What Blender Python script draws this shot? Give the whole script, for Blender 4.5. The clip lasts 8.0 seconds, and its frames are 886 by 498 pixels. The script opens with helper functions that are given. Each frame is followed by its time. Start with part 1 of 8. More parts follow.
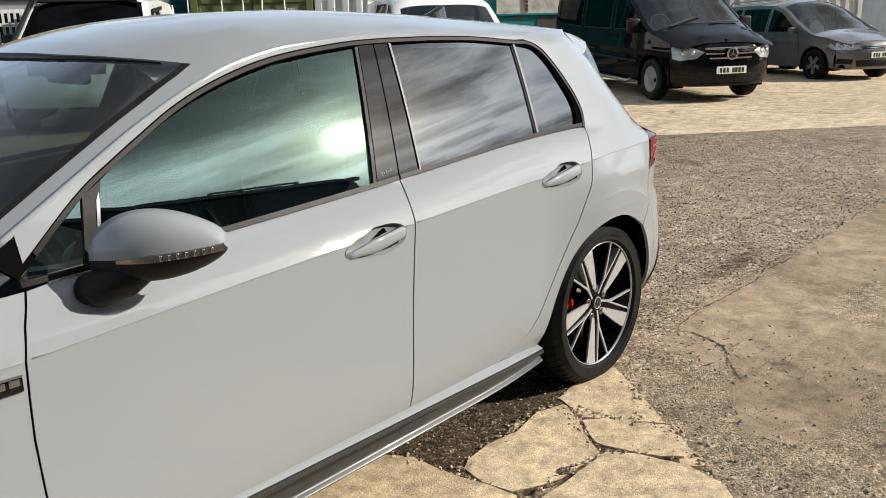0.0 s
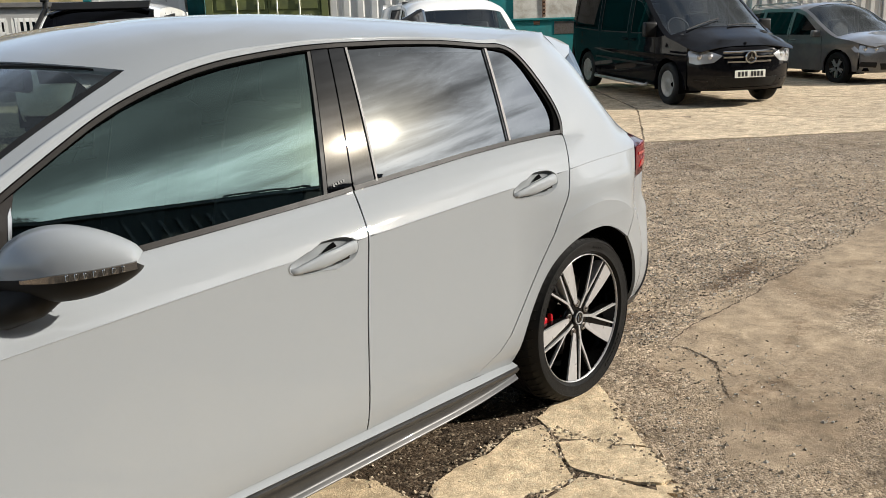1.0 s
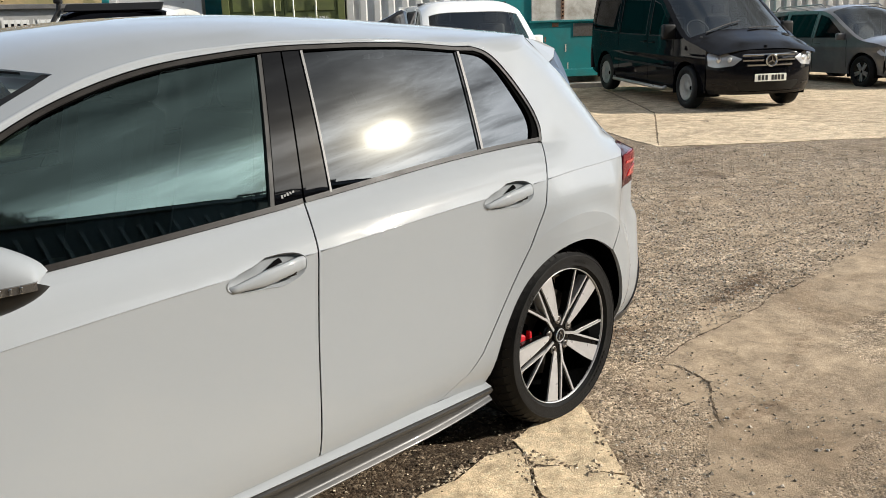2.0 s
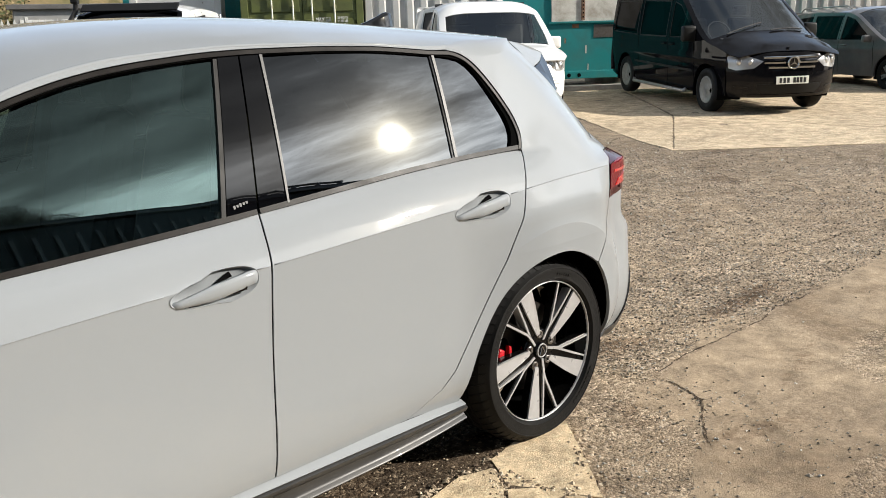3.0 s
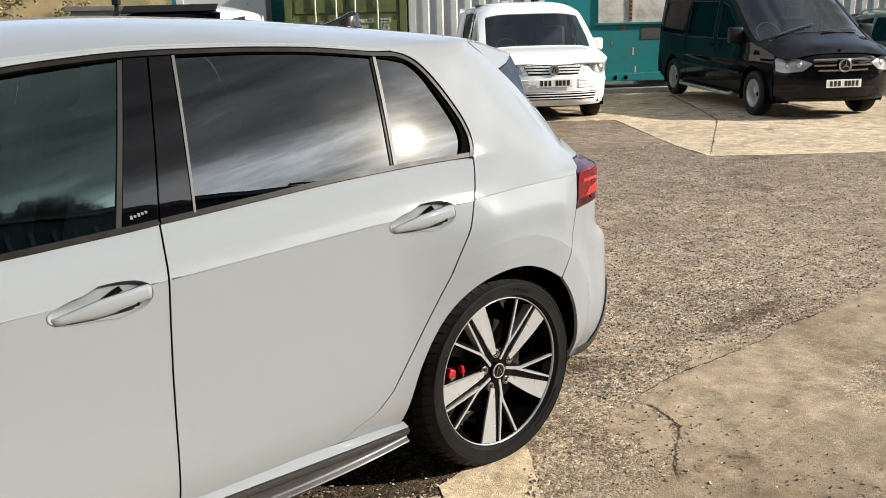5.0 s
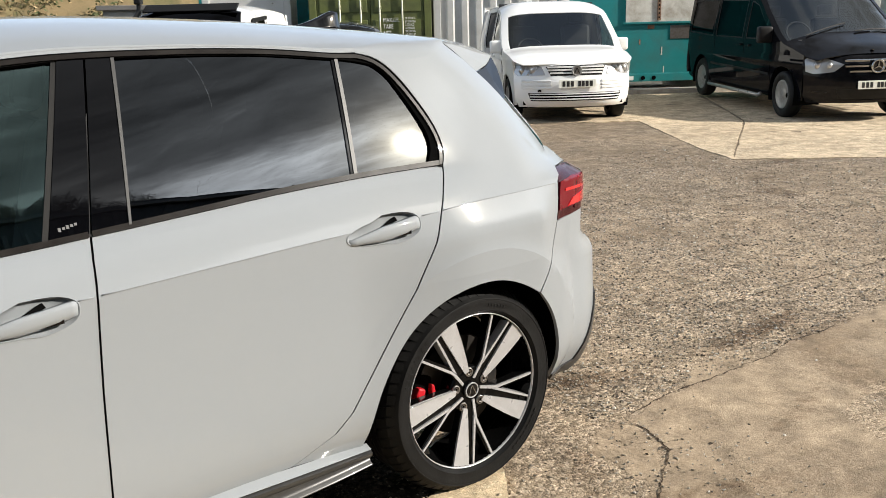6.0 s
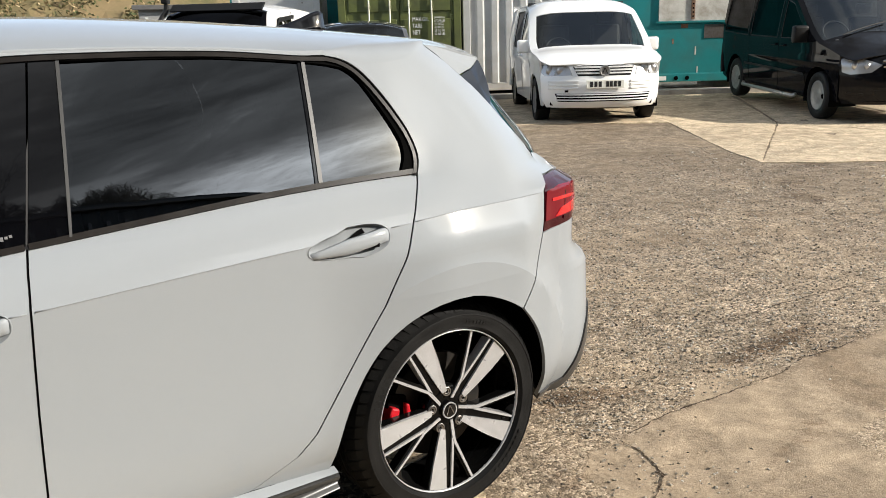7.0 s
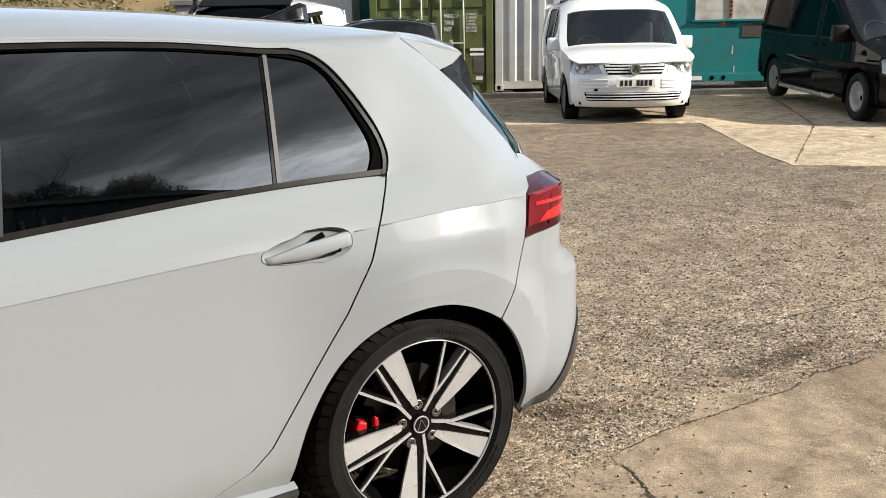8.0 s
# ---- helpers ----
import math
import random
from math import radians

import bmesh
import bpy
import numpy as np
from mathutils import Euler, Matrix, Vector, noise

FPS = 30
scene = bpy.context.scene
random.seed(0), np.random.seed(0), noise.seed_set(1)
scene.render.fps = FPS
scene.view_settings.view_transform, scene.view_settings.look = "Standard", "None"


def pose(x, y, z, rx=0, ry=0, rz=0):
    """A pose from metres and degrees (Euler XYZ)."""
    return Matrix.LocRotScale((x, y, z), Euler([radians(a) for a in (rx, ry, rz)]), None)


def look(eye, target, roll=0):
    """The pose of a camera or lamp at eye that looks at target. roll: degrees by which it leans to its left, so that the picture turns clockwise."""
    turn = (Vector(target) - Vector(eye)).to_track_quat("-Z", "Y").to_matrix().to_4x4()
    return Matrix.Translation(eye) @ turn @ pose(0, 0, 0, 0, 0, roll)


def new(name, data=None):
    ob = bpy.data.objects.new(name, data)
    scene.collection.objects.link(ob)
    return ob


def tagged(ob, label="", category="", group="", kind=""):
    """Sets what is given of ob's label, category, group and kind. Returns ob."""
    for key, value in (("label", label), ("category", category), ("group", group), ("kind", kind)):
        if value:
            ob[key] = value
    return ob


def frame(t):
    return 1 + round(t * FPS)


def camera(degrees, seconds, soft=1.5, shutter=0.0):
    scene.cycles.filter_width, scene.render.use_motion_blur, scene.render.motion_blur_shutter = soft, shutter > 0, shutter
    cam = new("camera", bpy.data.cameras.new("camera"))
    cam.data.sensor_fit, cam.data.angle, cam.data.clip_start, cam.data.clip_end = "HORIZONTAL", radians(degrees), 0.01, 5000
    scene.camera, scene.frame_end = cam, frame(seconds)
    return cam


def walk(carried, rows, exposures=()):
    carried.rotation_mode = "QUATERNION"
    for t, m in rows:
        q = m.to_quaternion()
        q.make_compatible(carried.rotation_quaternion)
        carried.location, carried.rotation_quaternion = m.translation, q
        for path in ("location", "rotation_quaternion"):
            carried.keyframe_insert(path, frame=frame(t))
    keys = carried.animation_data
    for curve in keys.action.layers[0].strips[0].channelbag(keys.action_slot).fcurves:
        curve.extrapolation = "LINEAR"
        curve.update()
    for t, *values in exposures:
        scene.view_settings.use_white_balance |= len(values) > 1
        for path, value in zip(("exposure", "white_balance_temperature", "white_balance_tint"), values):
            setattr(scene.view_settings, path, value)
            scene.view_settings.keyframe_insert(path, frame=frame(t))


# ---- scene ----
cam = camera(53.5, 8.0, soft=0.6)
PATH = [
    (0, (-2.804, -1.663, 1.391), (-1.357, -0.379, 0.885), -1.4),
    (0.5, (-2.688, -1.687, 1.378), (-1.258, -0.381, 0.879), -1.6),
    (1, (-2.576, -1.714, 1.378), (-1.165, -0.385, 0.885), -1.8),
    (1.5, (-2.462, -1.725, 1.377), (-1.069, -0.376, 0.886), -1.6),
    (2, (-2.342, -1.734, 1.372), (-0.968, -0.365, 0.885), -1.7),
    (3.5, (-2.068, -1.793, 1.377), (-0.756, -0.364, 0.893), -1.5),
    (4, (-1.983, -1.828, 1.369), (-0.694, -0.376, 0.887), -1.6),
    (4.5, (-1.892, -1.863, 1.362), (-0.628, -0.389, 0.883), -1.6),
    (6, (-1.551, -1.874, 1.362), (-0.37, -0.332, 0.884), -1.5),
    (6.5, (-1.433, -1.868, 1.363), (-0.285, -0.301, 0.886), -1.6),
    (7, (-1.334, -1.865, 1.364), (-0.219, -0.275, 0.886), -1.5),
    (7.5, (-1.233, -1.851, 1.358), (-0.15, -0.24, 0.876), -1.1),
    (8, (-1.115, -1.849, 1.348), (-0.07, -0.213, 0.867), -1.1),
]
walk(cam, [(t, look(eye, target, roll)) for t, eye, target, roll in PATH], [(0, 0.40), (2, 0.50), (4.5, 0.58), (6.5, 0.59), (8, 0.61)])

# ---- light ----
SUN = Vector((0.603, -0.645, 0.468)).normalized()
sun_data = bpy.data.lights.new("sun", "SUN")
sun_data.energy, sun_data.angle, sun_data.color = 5.0, radians(0.6), (1.0, 0.94, 0.85)
sun = new("sun", sun_data)
sun.matrix_world = look(SUN * 60, (0, 0, 0))


def node(nt, kind, **values):
    n = nt.nodes.new(kind)
    for key, value in values.items():
        if isinstance(value, bpy.types.NodeSocket):
            nt.links.new(value, n.inputs[key.replace("_", " ")])
        elif key.replace("_", " ") in n.inputs:
            n.inputs[key.replace("_", " ")].default_value = value
    return n


def link(nt, a, b):
    nt.links.new(a, b)


def calc(nt, op, a, b=0.0, clamp=False):
    n = nt.nodes.new("ShaderNodeMath")
    n.operation, n.use_clamp = op, clamp
    for i, v in enumerate((a, b)):
        if isinstance(v, bpy.types.NodeSocket):
            nt.links.new(v, n.inputs[i])
        else:
            n.inputs[i].default_value = v
    return n.outputs[0]


def ramp(nt, fac, *stops):
    n = nt.nodes.new("ShaderNodeValToRGB")
    nt.links.new(fac, n.inputs[0])
    while len(n.color_ramp.elements) < len(stops):
        n.color_ramp.elements.new(0.5)
    for e, (at, c) in zip(n.color_ramp.elements, stops):
        e.position = at
        e.color = (c, c, c, 1) if isinstance(c, (int, float)) else (*c, 1)
    return n.outputs[0]


def mixed(nt, fac, a, b, blend="MIX"):
    n = nt.nodes.new("ShaderNodeMix")
    n.data_type, n.blend_type = "RGBA", blend
    for i, v in ((0, fac), (6, a), (7, b)):
        if isinstance(v, bpy.types.NodeSocket):
            nt.links.new(v, n.inputs[i])
        elif i == 0:
            n.inputs[0].default_value = v
        else:
            n.inputs[i].default_value = (*v, 1)
    return n.outputs[2]


def noised(nt, vector, scale, detail=4.0, rough=0.55, distort=0.0, kind="ShaderNodeTexNoise"):
    n = nt.nodes.new(kind)
    nt.links.new(vector, n.inputs["Vector"])
    n.inputs["Scale"].default_value = scale
    if "Detail" in n.inputs:
        n.inputs["Detail"].default_value = detail
    if kind == "ShaderNodeTexNoise":
        n.inputs["Roughness"].default_value, n.inputs["Distortion"].default_value = rough, distort
    return n.outputs[0]


# Broken cloud over a low sun: Nishita sky above, layered grey cloud on a flat deck.
world = bpy.data.worlds.new("sky")
scene.world = world
world.use_nodes = True
wt = world.node_tree
back = wt.nodes["Background"]
sky = wt.nodes.new("ShaderNodeTexSky")
sky.sky_type, sky.sun_disc = "NISHITA", False
sky.sun_elevation, sky.sun_rotation = math.asin(SUN.z), math.atan2(SUN.x, SUN.y)
sky_blue = mixed(wt, 1.0, sky.outputs[0], (0.14, 0.14, 0.14), "MULTIPLY")
way = wt.nodes.new("ShaderNodeTexCoord").outputs["Generated"]
split = node(wt, "ShaderNodeSeparateXYZ")
link(wt, way, split.inputs[0])
high = calc(wt, "MAXIMUM", split.outputs[2], 0.0)
deck = calc(wt, "ADD", high, 0.12)
flat = node(wt, "ShaderNodeCombineXYZ")
link(wt, calc(wt, "DIVIDE", split.outputs[0], deck), flat.inputs[0])
link(wt, calc(wt, "DIVIDE", split.outputs[1], deck), flat.inputs[1])
# layers lie across the view towards the sun's side
def along(direction, scale):
    n = node(wt, "ShaderNodeVectorMath")
    n.operation = "DOT_PRODUCT"
    link(wt, flat.outputs[0], n.inputs[0])
    n.inputs[1].default_value = direction
    return calc(wt, "MULTIPLY", n.outputs["Value"], scale)


streaks = node(wt, "ShaderNodeCombineXYZ")
link(wt, along((0.88, 0.47, 0), 0.50), streaks.inputs[0])
link(wt, along((0.47, -0.88, 0), 1.55), streaks.inputs[1])
big = noised(wt, streaks.outputs[0], 0.9, 6.0, 0.56, 0.6)
fine = noised(wt, streaks.outputs[0], 2.7, 9.0, 0.60, 0.5)
toward = node(wt, "ShaderNodeVectorMath")
toward.operation = "DOT_PRODUCT"
link(wt, way, toward.inputs[0])
toward.inputs[1].default_value = SUN
near_sun = calc(wt, "MAXIMUM", toward.outputs["Value"], 0.0)
glow_wide = calc(wt, "POWER", near_sun, 5.0)
glow_mid = calc(wt, "POWER", near_sun, 160.0)
glow_near = calc(wt, "POWER", near_sun, 650.0)
glow_core = calc(wt, "POWER", near_sun, 4200.0)
blend = calc(wt, "ADD", calc(wt, "MULTIPLY", big, 0.55), calc(wt, "MULTIPLY", fine, 0.45))
blend = calc(wt, "ADD", blend, calc(wt, "MULTIPLY", ramp(wt, high, (0.42, 0.0), (0.68, 1.0), (0.74, 1.0), (0.88, 0.2)), 0.13))
blend = calc(wt, "SUBTRACT", blend, 0.062)
cover = ramp(wt, calc(wt, "ADD", blend, calc(wt, "MULTIPLY", glow_wide, 0.16)), (0.42, 0.0), (0.56, 1.0))
thick = ramp(wt, blend, (0.38, 1.25), (0.44, 0.66), (0.49, 0.31), (0.545, 0.15), (0.64, 0.065))
lit = calc(wt, "ADD", 1.0, calc(wt, "MULTIPLY", glow_wide, 2.0))
cloud = mixed(wt, 1.0, mixed(wt, 1.0, thick, (0.97, 0.99, 1.0), "MULTIPLY"), lit, "MULTIPLY")
open_side = ramp(wt, calc(wt, "ADD", calc(wt, "MULTIPLY", toward.outputs["Value"], 0.5), 0.5), (0.35, 0.35), (0.62, 0.97))
haze = mixed(wt, 0.5, sky_blue, (0.33, 0.37, 0.43))
haze = mixed(wt, 1.0, haze, ramp(wt, high, (0.0, 1.3), (0.25, 1.9), (0.5, 1.6), (0.75, 0.8)), "MULTIPLY")
full = mixed(wt, calc(wt, "MULTIPLY", cover, open_side), haze, cloud)
veil = ramp(wt, blend, (0.38, 1.0), (0.50, 0.75), (0.60, 0.3))
halo = calc(wt, "ADD", calc(wt, "MULTIPLY", calc(wt, "ADD", calc(wt, "MULTIPLY", glow_mid, 2.2), calc(wt, "MULTIPLY", glow_near, 4.6)), veil), calc(wt, "MULTIPLY", glow_core, 30.0))
halo_colour = mixed(wt, 1.0, (1.0, 0.87, 0.66), halo, "MULTIPLY")
link(wt, mixed(wt, 1.0, full, halo_colour, "ADD"), back.inputs[0])
back.inputs[1].default_value = 1.0


# ---- materials ----
def material(name, colour=(0.5, 0.5, 0.5), rough=0.5, metal=0.0, coat=0.0, spec=0.5):
    m = bpy.data.materials.new(name)
    m.use_nodes = True
    b = m.node_tree.nodes["Principled BSDF"]
    b.inputs["Base Color"].default_value = (*colour, 1)
    b.inputs["Roughness"].default_value, b.inputs["Metallic"].default_value = rough, metal
    b.inputs["Coat Weight"].default_value, b.inputs["Coat Roughness"].default_value = coat, 0.02
    b.inputs["Specular IOR Level"].default_value = spec
    return m


def place_of(m):
    return m.node_tree.nodes.new("ShaderNodeTexCoord").outputs["Object"]


def worn(m, colour, dirt, scale=6.0, amount=0.5, grain=60.0, rough=(0.4, 0.6), bump=0.0, bump_scale=40.0):
    """Two scales of variation: broad stains and fine grain in colour and gloss, with a little relief."""
    nt, b = m.node_tree, m.node_tree.nodes["Principled BSDF"]
    at = place_of(m)
    broad, small = noised(nt, at, scale, 6.0, 0.6, 0.4), noised(nt, at, grain, 3.0)
    stain = ramp(nt, broad, (0.42, 0.0), (0.72, amount))
    base = mixed(nt, stain, colour, dirt)
    base = mixed(nt, 0.25, base, mixed(nt, 1.0, base, small, "MULTIPLY"))
    link(nt, base, b.inputs["Base Color"])
    link(nt, ramp(nt, broad, (0.3, rough[0]), (0.7, rough[1])), b.inputs["Roughness"])
    if bump:
        n = node(nt, "ShaderNodeBump", Strength=bump, Distance=0.004)
        link(nt, noised(nt, at, bump_scale, 6.0, 0.65), n.inputs["Height"])
        link(nt, n.outputs[0], b.inputs["Normal"])
    return m


def glass(name, tint, shine=0.0, sheen=(0.95, 0.98, 0.97)):
    """A thin pane: tinted see-through, with the gloss of its Fresnel."""
    m = bpy.data.materials.new(name)
    m.use_nodes = True
    nt = m.node_tree
    nt.nodes.remove(nt.nodes["Principled BSDF"])
    see, gloss, both = nt.nodes.new("ShaderNodeBsdfTransparent"), nt.nodes.new("ShaderNodeBsdfGlossy"), nt.nodes.new("ShaderNodeMixShader")
    see.inputs[0].default_value, gloss.inputs[0].default_value, gloss.inputs["Roughness"].default_value = (*tint, 1), (*sheen, 1), 0.003
    facing = nt.nodes.new("ShaderNodeLayerWeight")
    facing.inputs["Blend"].default_value = 0.5
    bare = ((0.75 + shine) / (2.75 + shine)) ** 2
    edge = calc(nt, "MULTIPLY", calc(nt, "POWER", facing.outputs["Facing"], 5.0), 1.0 - bare)
    link(nt, calc(nt, "ADD", edge, bare), both.inputs[0])
    link(nt, see.outputs[0], both.inputs[1])
    link(nt, gloss.outputs[0], both.inputs[2])
    link(nt, both.outputs[0], nt.nodes["Material Output"].inputs[0])
    return m


def paint(name, colour, flake=0.04, rough=0.32, dust=0.12, spec=0.3, coat=1.0):
    m = material(name, colour, rough, 0.0, coat, spec)
    nt, b = m.node_tree, m.node_tree.nodes["Principled BSDF"]
    at = place_of(m)
    broad, tiny = noised(nt, at, 2.3, 5.0, 0.6), noised(nt, at, 900.0, 2.0)
    c = mixed(nt, ramp(nt, tiny, (0.35, 0.0), (0.7, flake)), colour, (0.9, 0.9, 0.9))
    c = mixed(nt, ramp(nt, broad, (0.45, 0.0), (0.8, dust)), c, (0.42, 0.39, 0.34))
    link(nt, c, b.inputs["Base Color"])
    link(nt, ramp(nt, noised(nt, at, 14.0, 6.0, 0.7), (0.35, 0.02), (0.8, 0.07)), b.inputs["Coat Roughness"])
    return m


GREY_PAINT = paint("pale_grey_paint", (0.245, 0.262, 0.276), 0.04, 0.5, 0.05, 0.05, 0.8)
WHITE_PAINT = paint("white_paint", (0.80, 0.80, 0.78), 0.02, 0.4, 0.14)
BLACK_PAINT = paint("black_paint", (0.004, 0.004, 0.005), 0.002, 0.25, 0.004, 0.0, 0.42)
DARK_GREY_PAINT = paint("dark_grey_paint", (0.075, 0.072, 0.07), 0.06, 0.3, 0.15)
NAVY_PAINT = paint("dark_blue_paint", (0.02, 0.025, 0.035), 0.02, 0.3, 0.2)
PIANO = material("gloss_black", (0.0015, 0.0015, 0.002), 0.08, 0.0, 1.0, 0.0)
TRIM = worn(material("satin_dark_trim", (0.014, 0.012, 0.011), 0.34, 0.0, 0.14, 0.08), (0.014, 0.012, 0.011), (0.028, 0.025, 0.022), 18.0, 0.5, 200.0, (0.28, 0.4))
CHROME = material("chrome", (0.42, 0.42, 0.42), 0.12, 1.0)
GREY_PRINT = material("grey_print", (0.10, 0.10, 0.10), 0.6)
STRIP = material("dark_bright_strip", (0.06, 0.06, 0.06), 0.5, 1.0)
SATIN_SILVER = worn(material("satin_silver", (0.4, 0.4, 0.39), 0.3, 0.7, 0.4), (0.42, 0.42, 0.41), (0.25, 0.23, 0.2), 9.0, 0.6, 140.0, (0.24, 0.42))
SKIRT_GREY = worn(material("satin_grey_skirt", (0.05, 0.05, 0.05), 0.35, 0.3, 0.2, 0.2), (0.048, 0.048, 0.048), (0.08, 0.075, 0.07), 9.0, 0.4, 140.0, (0.3, 0.45))
BLACK_PLASTIC = worn(material("black_plastic", (0.015, 0.015, 0.015), 0.5, 0.0, 0.0, 0.2), (0.008, 0.008, 0.008), (0.028, 0.026, 0.023), 9.0, 0.4, 300.0, (0.42, 0.62))
DARK = material("dark_void", (0.004, 0.004, 0.004), 0.95, 0.0, 0.0, 0.0)
CABIN = worn(material("dark_cabin_trim", (0.02, 0.02, 0.022), 0.7), (0.02, 0.02, 0.022), (0.04, 0.04, 0.042), 10.0, 0.5, 250.0, (0.6, 0.8))
HEADLINER = material("pale_headliner", (0.32, 0.32, 0.31), 0.9)
FRONT_GLASS = glass("green_tinted_glass", (0.28, 0.36, 0.34), 0.42, (0.70, 0.98, 0.93))
PRIVACY_GLASS = glass("dark_privacy_glass", (0.035, 0.039, 0.045), 0.24, (0.90, 0.95, 1.0))
SCREEN_GLASS = glass("windscreen_glass", (0.72, 0.80, 0.78), 0.7)
RUBBER = worn(material("tyre_rubber", (0.010, 0.010, 0.010), 0.6, 0.0, 0.0, 0.18), (0.007, 0.007, 0.007), (0.02, 0.019, 0.017), 14.0, 0.3, 120.0, (0.45, 0.7), 0.3, 120.0)
RIM_BLACK = material("gloss_black_rim", (0.003, 0.003, 0.003), 0.14, 0.0, 0.4, 0.0)
RIM_CUT = worn(material("machined_alloy", (0.55, 0.55, 0.56), 0.3, 0.4, 0.6), (0.56, 0.56, 0.57), (0.44, 0.435, 0.43), 20.0, 0.5, 400.0, (0.25, 0.38))
STEEL = worn(material("brake_disc_steel", (0.3, 0.28, 0.26), 0.35, 0.9), (0.34, 0.32, 0.3), (0.22, 0.14, 0.09), 30.0, 0.5, 300.0, (0.28, 0.45))
DISC = worn(material("dark_brake_disc", (0.04, 0.038, 0.036), 0.45, 0.6), (0.04, 0.038, 0.036), (0.07, 0.05, 0.035), 30.0, 0.5, 300.0, (0.35, 0.5))
RED = material("red_caliper", (0.5, 0.012, 0.02), 0.3, 0.0, 0.8)
LAMP_RED = material("red_lamp_lens", (0.50, 0.003, 0.008), 0.06, 0.0, 1.0)
LAMP_DARK = material("dark_red_lamp_lens", (0.035, 0.002, 0.005), 0.06, 0.0, 0.8, 0.0)
LAMP_MID = material("deep_red_lamp_lens", (0.13, 0.004, 0.010), 0.06, 0.0, 0.8, 0.0)
LAMP_CLEAR = material("clear_lamp_lens", (0.34, 0.34, 0.34), 0.25, 0.3, 1.0)
LAMP_CORE = material("lamp_reflector", (0.6, 0.6, 0.61), 0.3, 1.0)
INDICATOR = material("clear_indicator", (0.30, 0.275, 0.25), 0.12, 0.85, 1.0)


# ---- helpers for building ----
def empty(name, m=None, label="", category="", group="", kind=""):
    ob = new(name)
    if m is not None:
        ob.matrix_world = m
    return tagged(ob, label, category, group, kind)


def mesh_of(bm, name, mat, smooth=False):
    me = bpy.data.meshes.new(name)
    bm.normal_update()
    bm.to_mesh(me)
    bm.free()
    if mat:
        me.materials.append(mat)
    if smooth:
        for p in me.polygons:
            p.use_smooth = True
    return me


def part(name, bm, mat, parent=None, label="", m=None, smooth=False):
    me = bm if isinstance(bm, bpy.types.Mesh) else mesh_of(bm, name, mat, smooth)
    ob = new(name, me)
    if parent:
        ob.parent = parent
    if m is not None:
        ob.matrix_basis = m
    return tagged(ob, label)


def bm_box(size, at=(0, 0, 0), bevel=0.0, turn=None, seg=2):
    bm = bmesh.new()
    bmesh.ops.create_cube(bm, size=1.0, matrix=Matrix.Diagonal((*size, 1)))
    if bevel:
        bmesh.ops.bevel(bm, geom=list(bm.edges), offset=bevel, segments=seg, affect="EDGES", profile=0.5)
    if turn is not None:
        bmesh.ops.transform(bm, matrix=turn, verts=bm.verts)
    bmesh.ops.translate(bm, vec=at, verts=bm.verts)
    return bm


def bm_join(*parts):
    out = bmesh.new()
    for p in parts:
        me = bpy.data.meshes.new("tmp")
        p.to_mesh(me)
        p.free()
        out.from_mesh(me)
        bpy.data.meshes.remove(me)
    return out


def bm_lathe(profile, steps=48, axis="y"):
    """A ring from (radius, height) pairs, turned about the y axis."""
    bm = bmesh.new()
    rings = []
    for k in range(steps):
        a = 2 * math.pi * k / steps
        rings.append([bm.verts.new((r * math.cos(a), h, r * math.sin(a))) for r, h in profile])
    for k in range(steps):
        p, q = rings[k], rings[(k + 1) % steps]
        for i in range(len(profile) - 1):
            bm.faces.new((p[i], p[i + 1], q[i + 1], q[i]))
    bmesh.ops.recalc_face_normals(bm, faces=bm.faces)
    return bm


def bm_prism(outline, a, b, along="y", bevel=0.0):
    """A flat outline of (u, v) pairs made solid between a and b: along y it lies in x, z; along z in x, y; along x in y, z."""
    bm = bmesh.new()
    spot = {"y": lambda u, v, h: (u, h, v), "z": lambda u, v, h: (u, v, h), "x": lambda u, v, h: (h, u, v)}[along]
    lo, hi = [bm.verts.new(spot(u, v, a)) for u, v in outline], [bm.verts.new(spot(u, v, b)) for u, v in outline]
    n = len(outline)
    for i in range(n):
        bm.faces.new((lo[i], lo[(i + 1) % n], hi[(i + 1) % n], hi[i]))
    bm.faces.new(lo[::-1])
    bm.faces.new(hi)
    bmesh.ops.recalc_face_normals(bm, faces=bm.faces)
    if bevel:
        bmesh.ops.bevel(bm, geom=[e for e in bm.edges if e.calc_face_angle(0) > 0.5], offset=bevel, segments=2, affect="EDGES", profile=0.5)
    return bm


def bm_tube(points, radius, sides=8, ends=True):
    bm = bmesh.new()
    pts = [Vector(p) for p in points]
    rings = []
    for i, p in enumerate(pts):
        d = (pts[min(i + 1, len(pts) - 1)] - pts[max(i - 1, 0)]).normalized()
        u = d.orthogonal().normalized() if i == 0 else (u - d * u.dot(d)).normalized()
        w = d.cross(u)
        r = radius[i] if isinstance(radius, (list, tuple)) else radius
        rings.append([bm.verts.new(p + r * (math.cos(2 * math.pi * k / sides) * u + math.sin(2 * math.pi * k / sides) * w)) for k in range(sides)])
    for a, b in zip(rings, rings[1:]):
        for k in range(sides):
            bm.faces.new((a[k], a[(k + 1) % sides], b[(k + 1) % sides], b[k]))
    if ends:
        bm.faces.new(rings[0][::-1])
        bm.faces.new(rings[-1])
    return bm


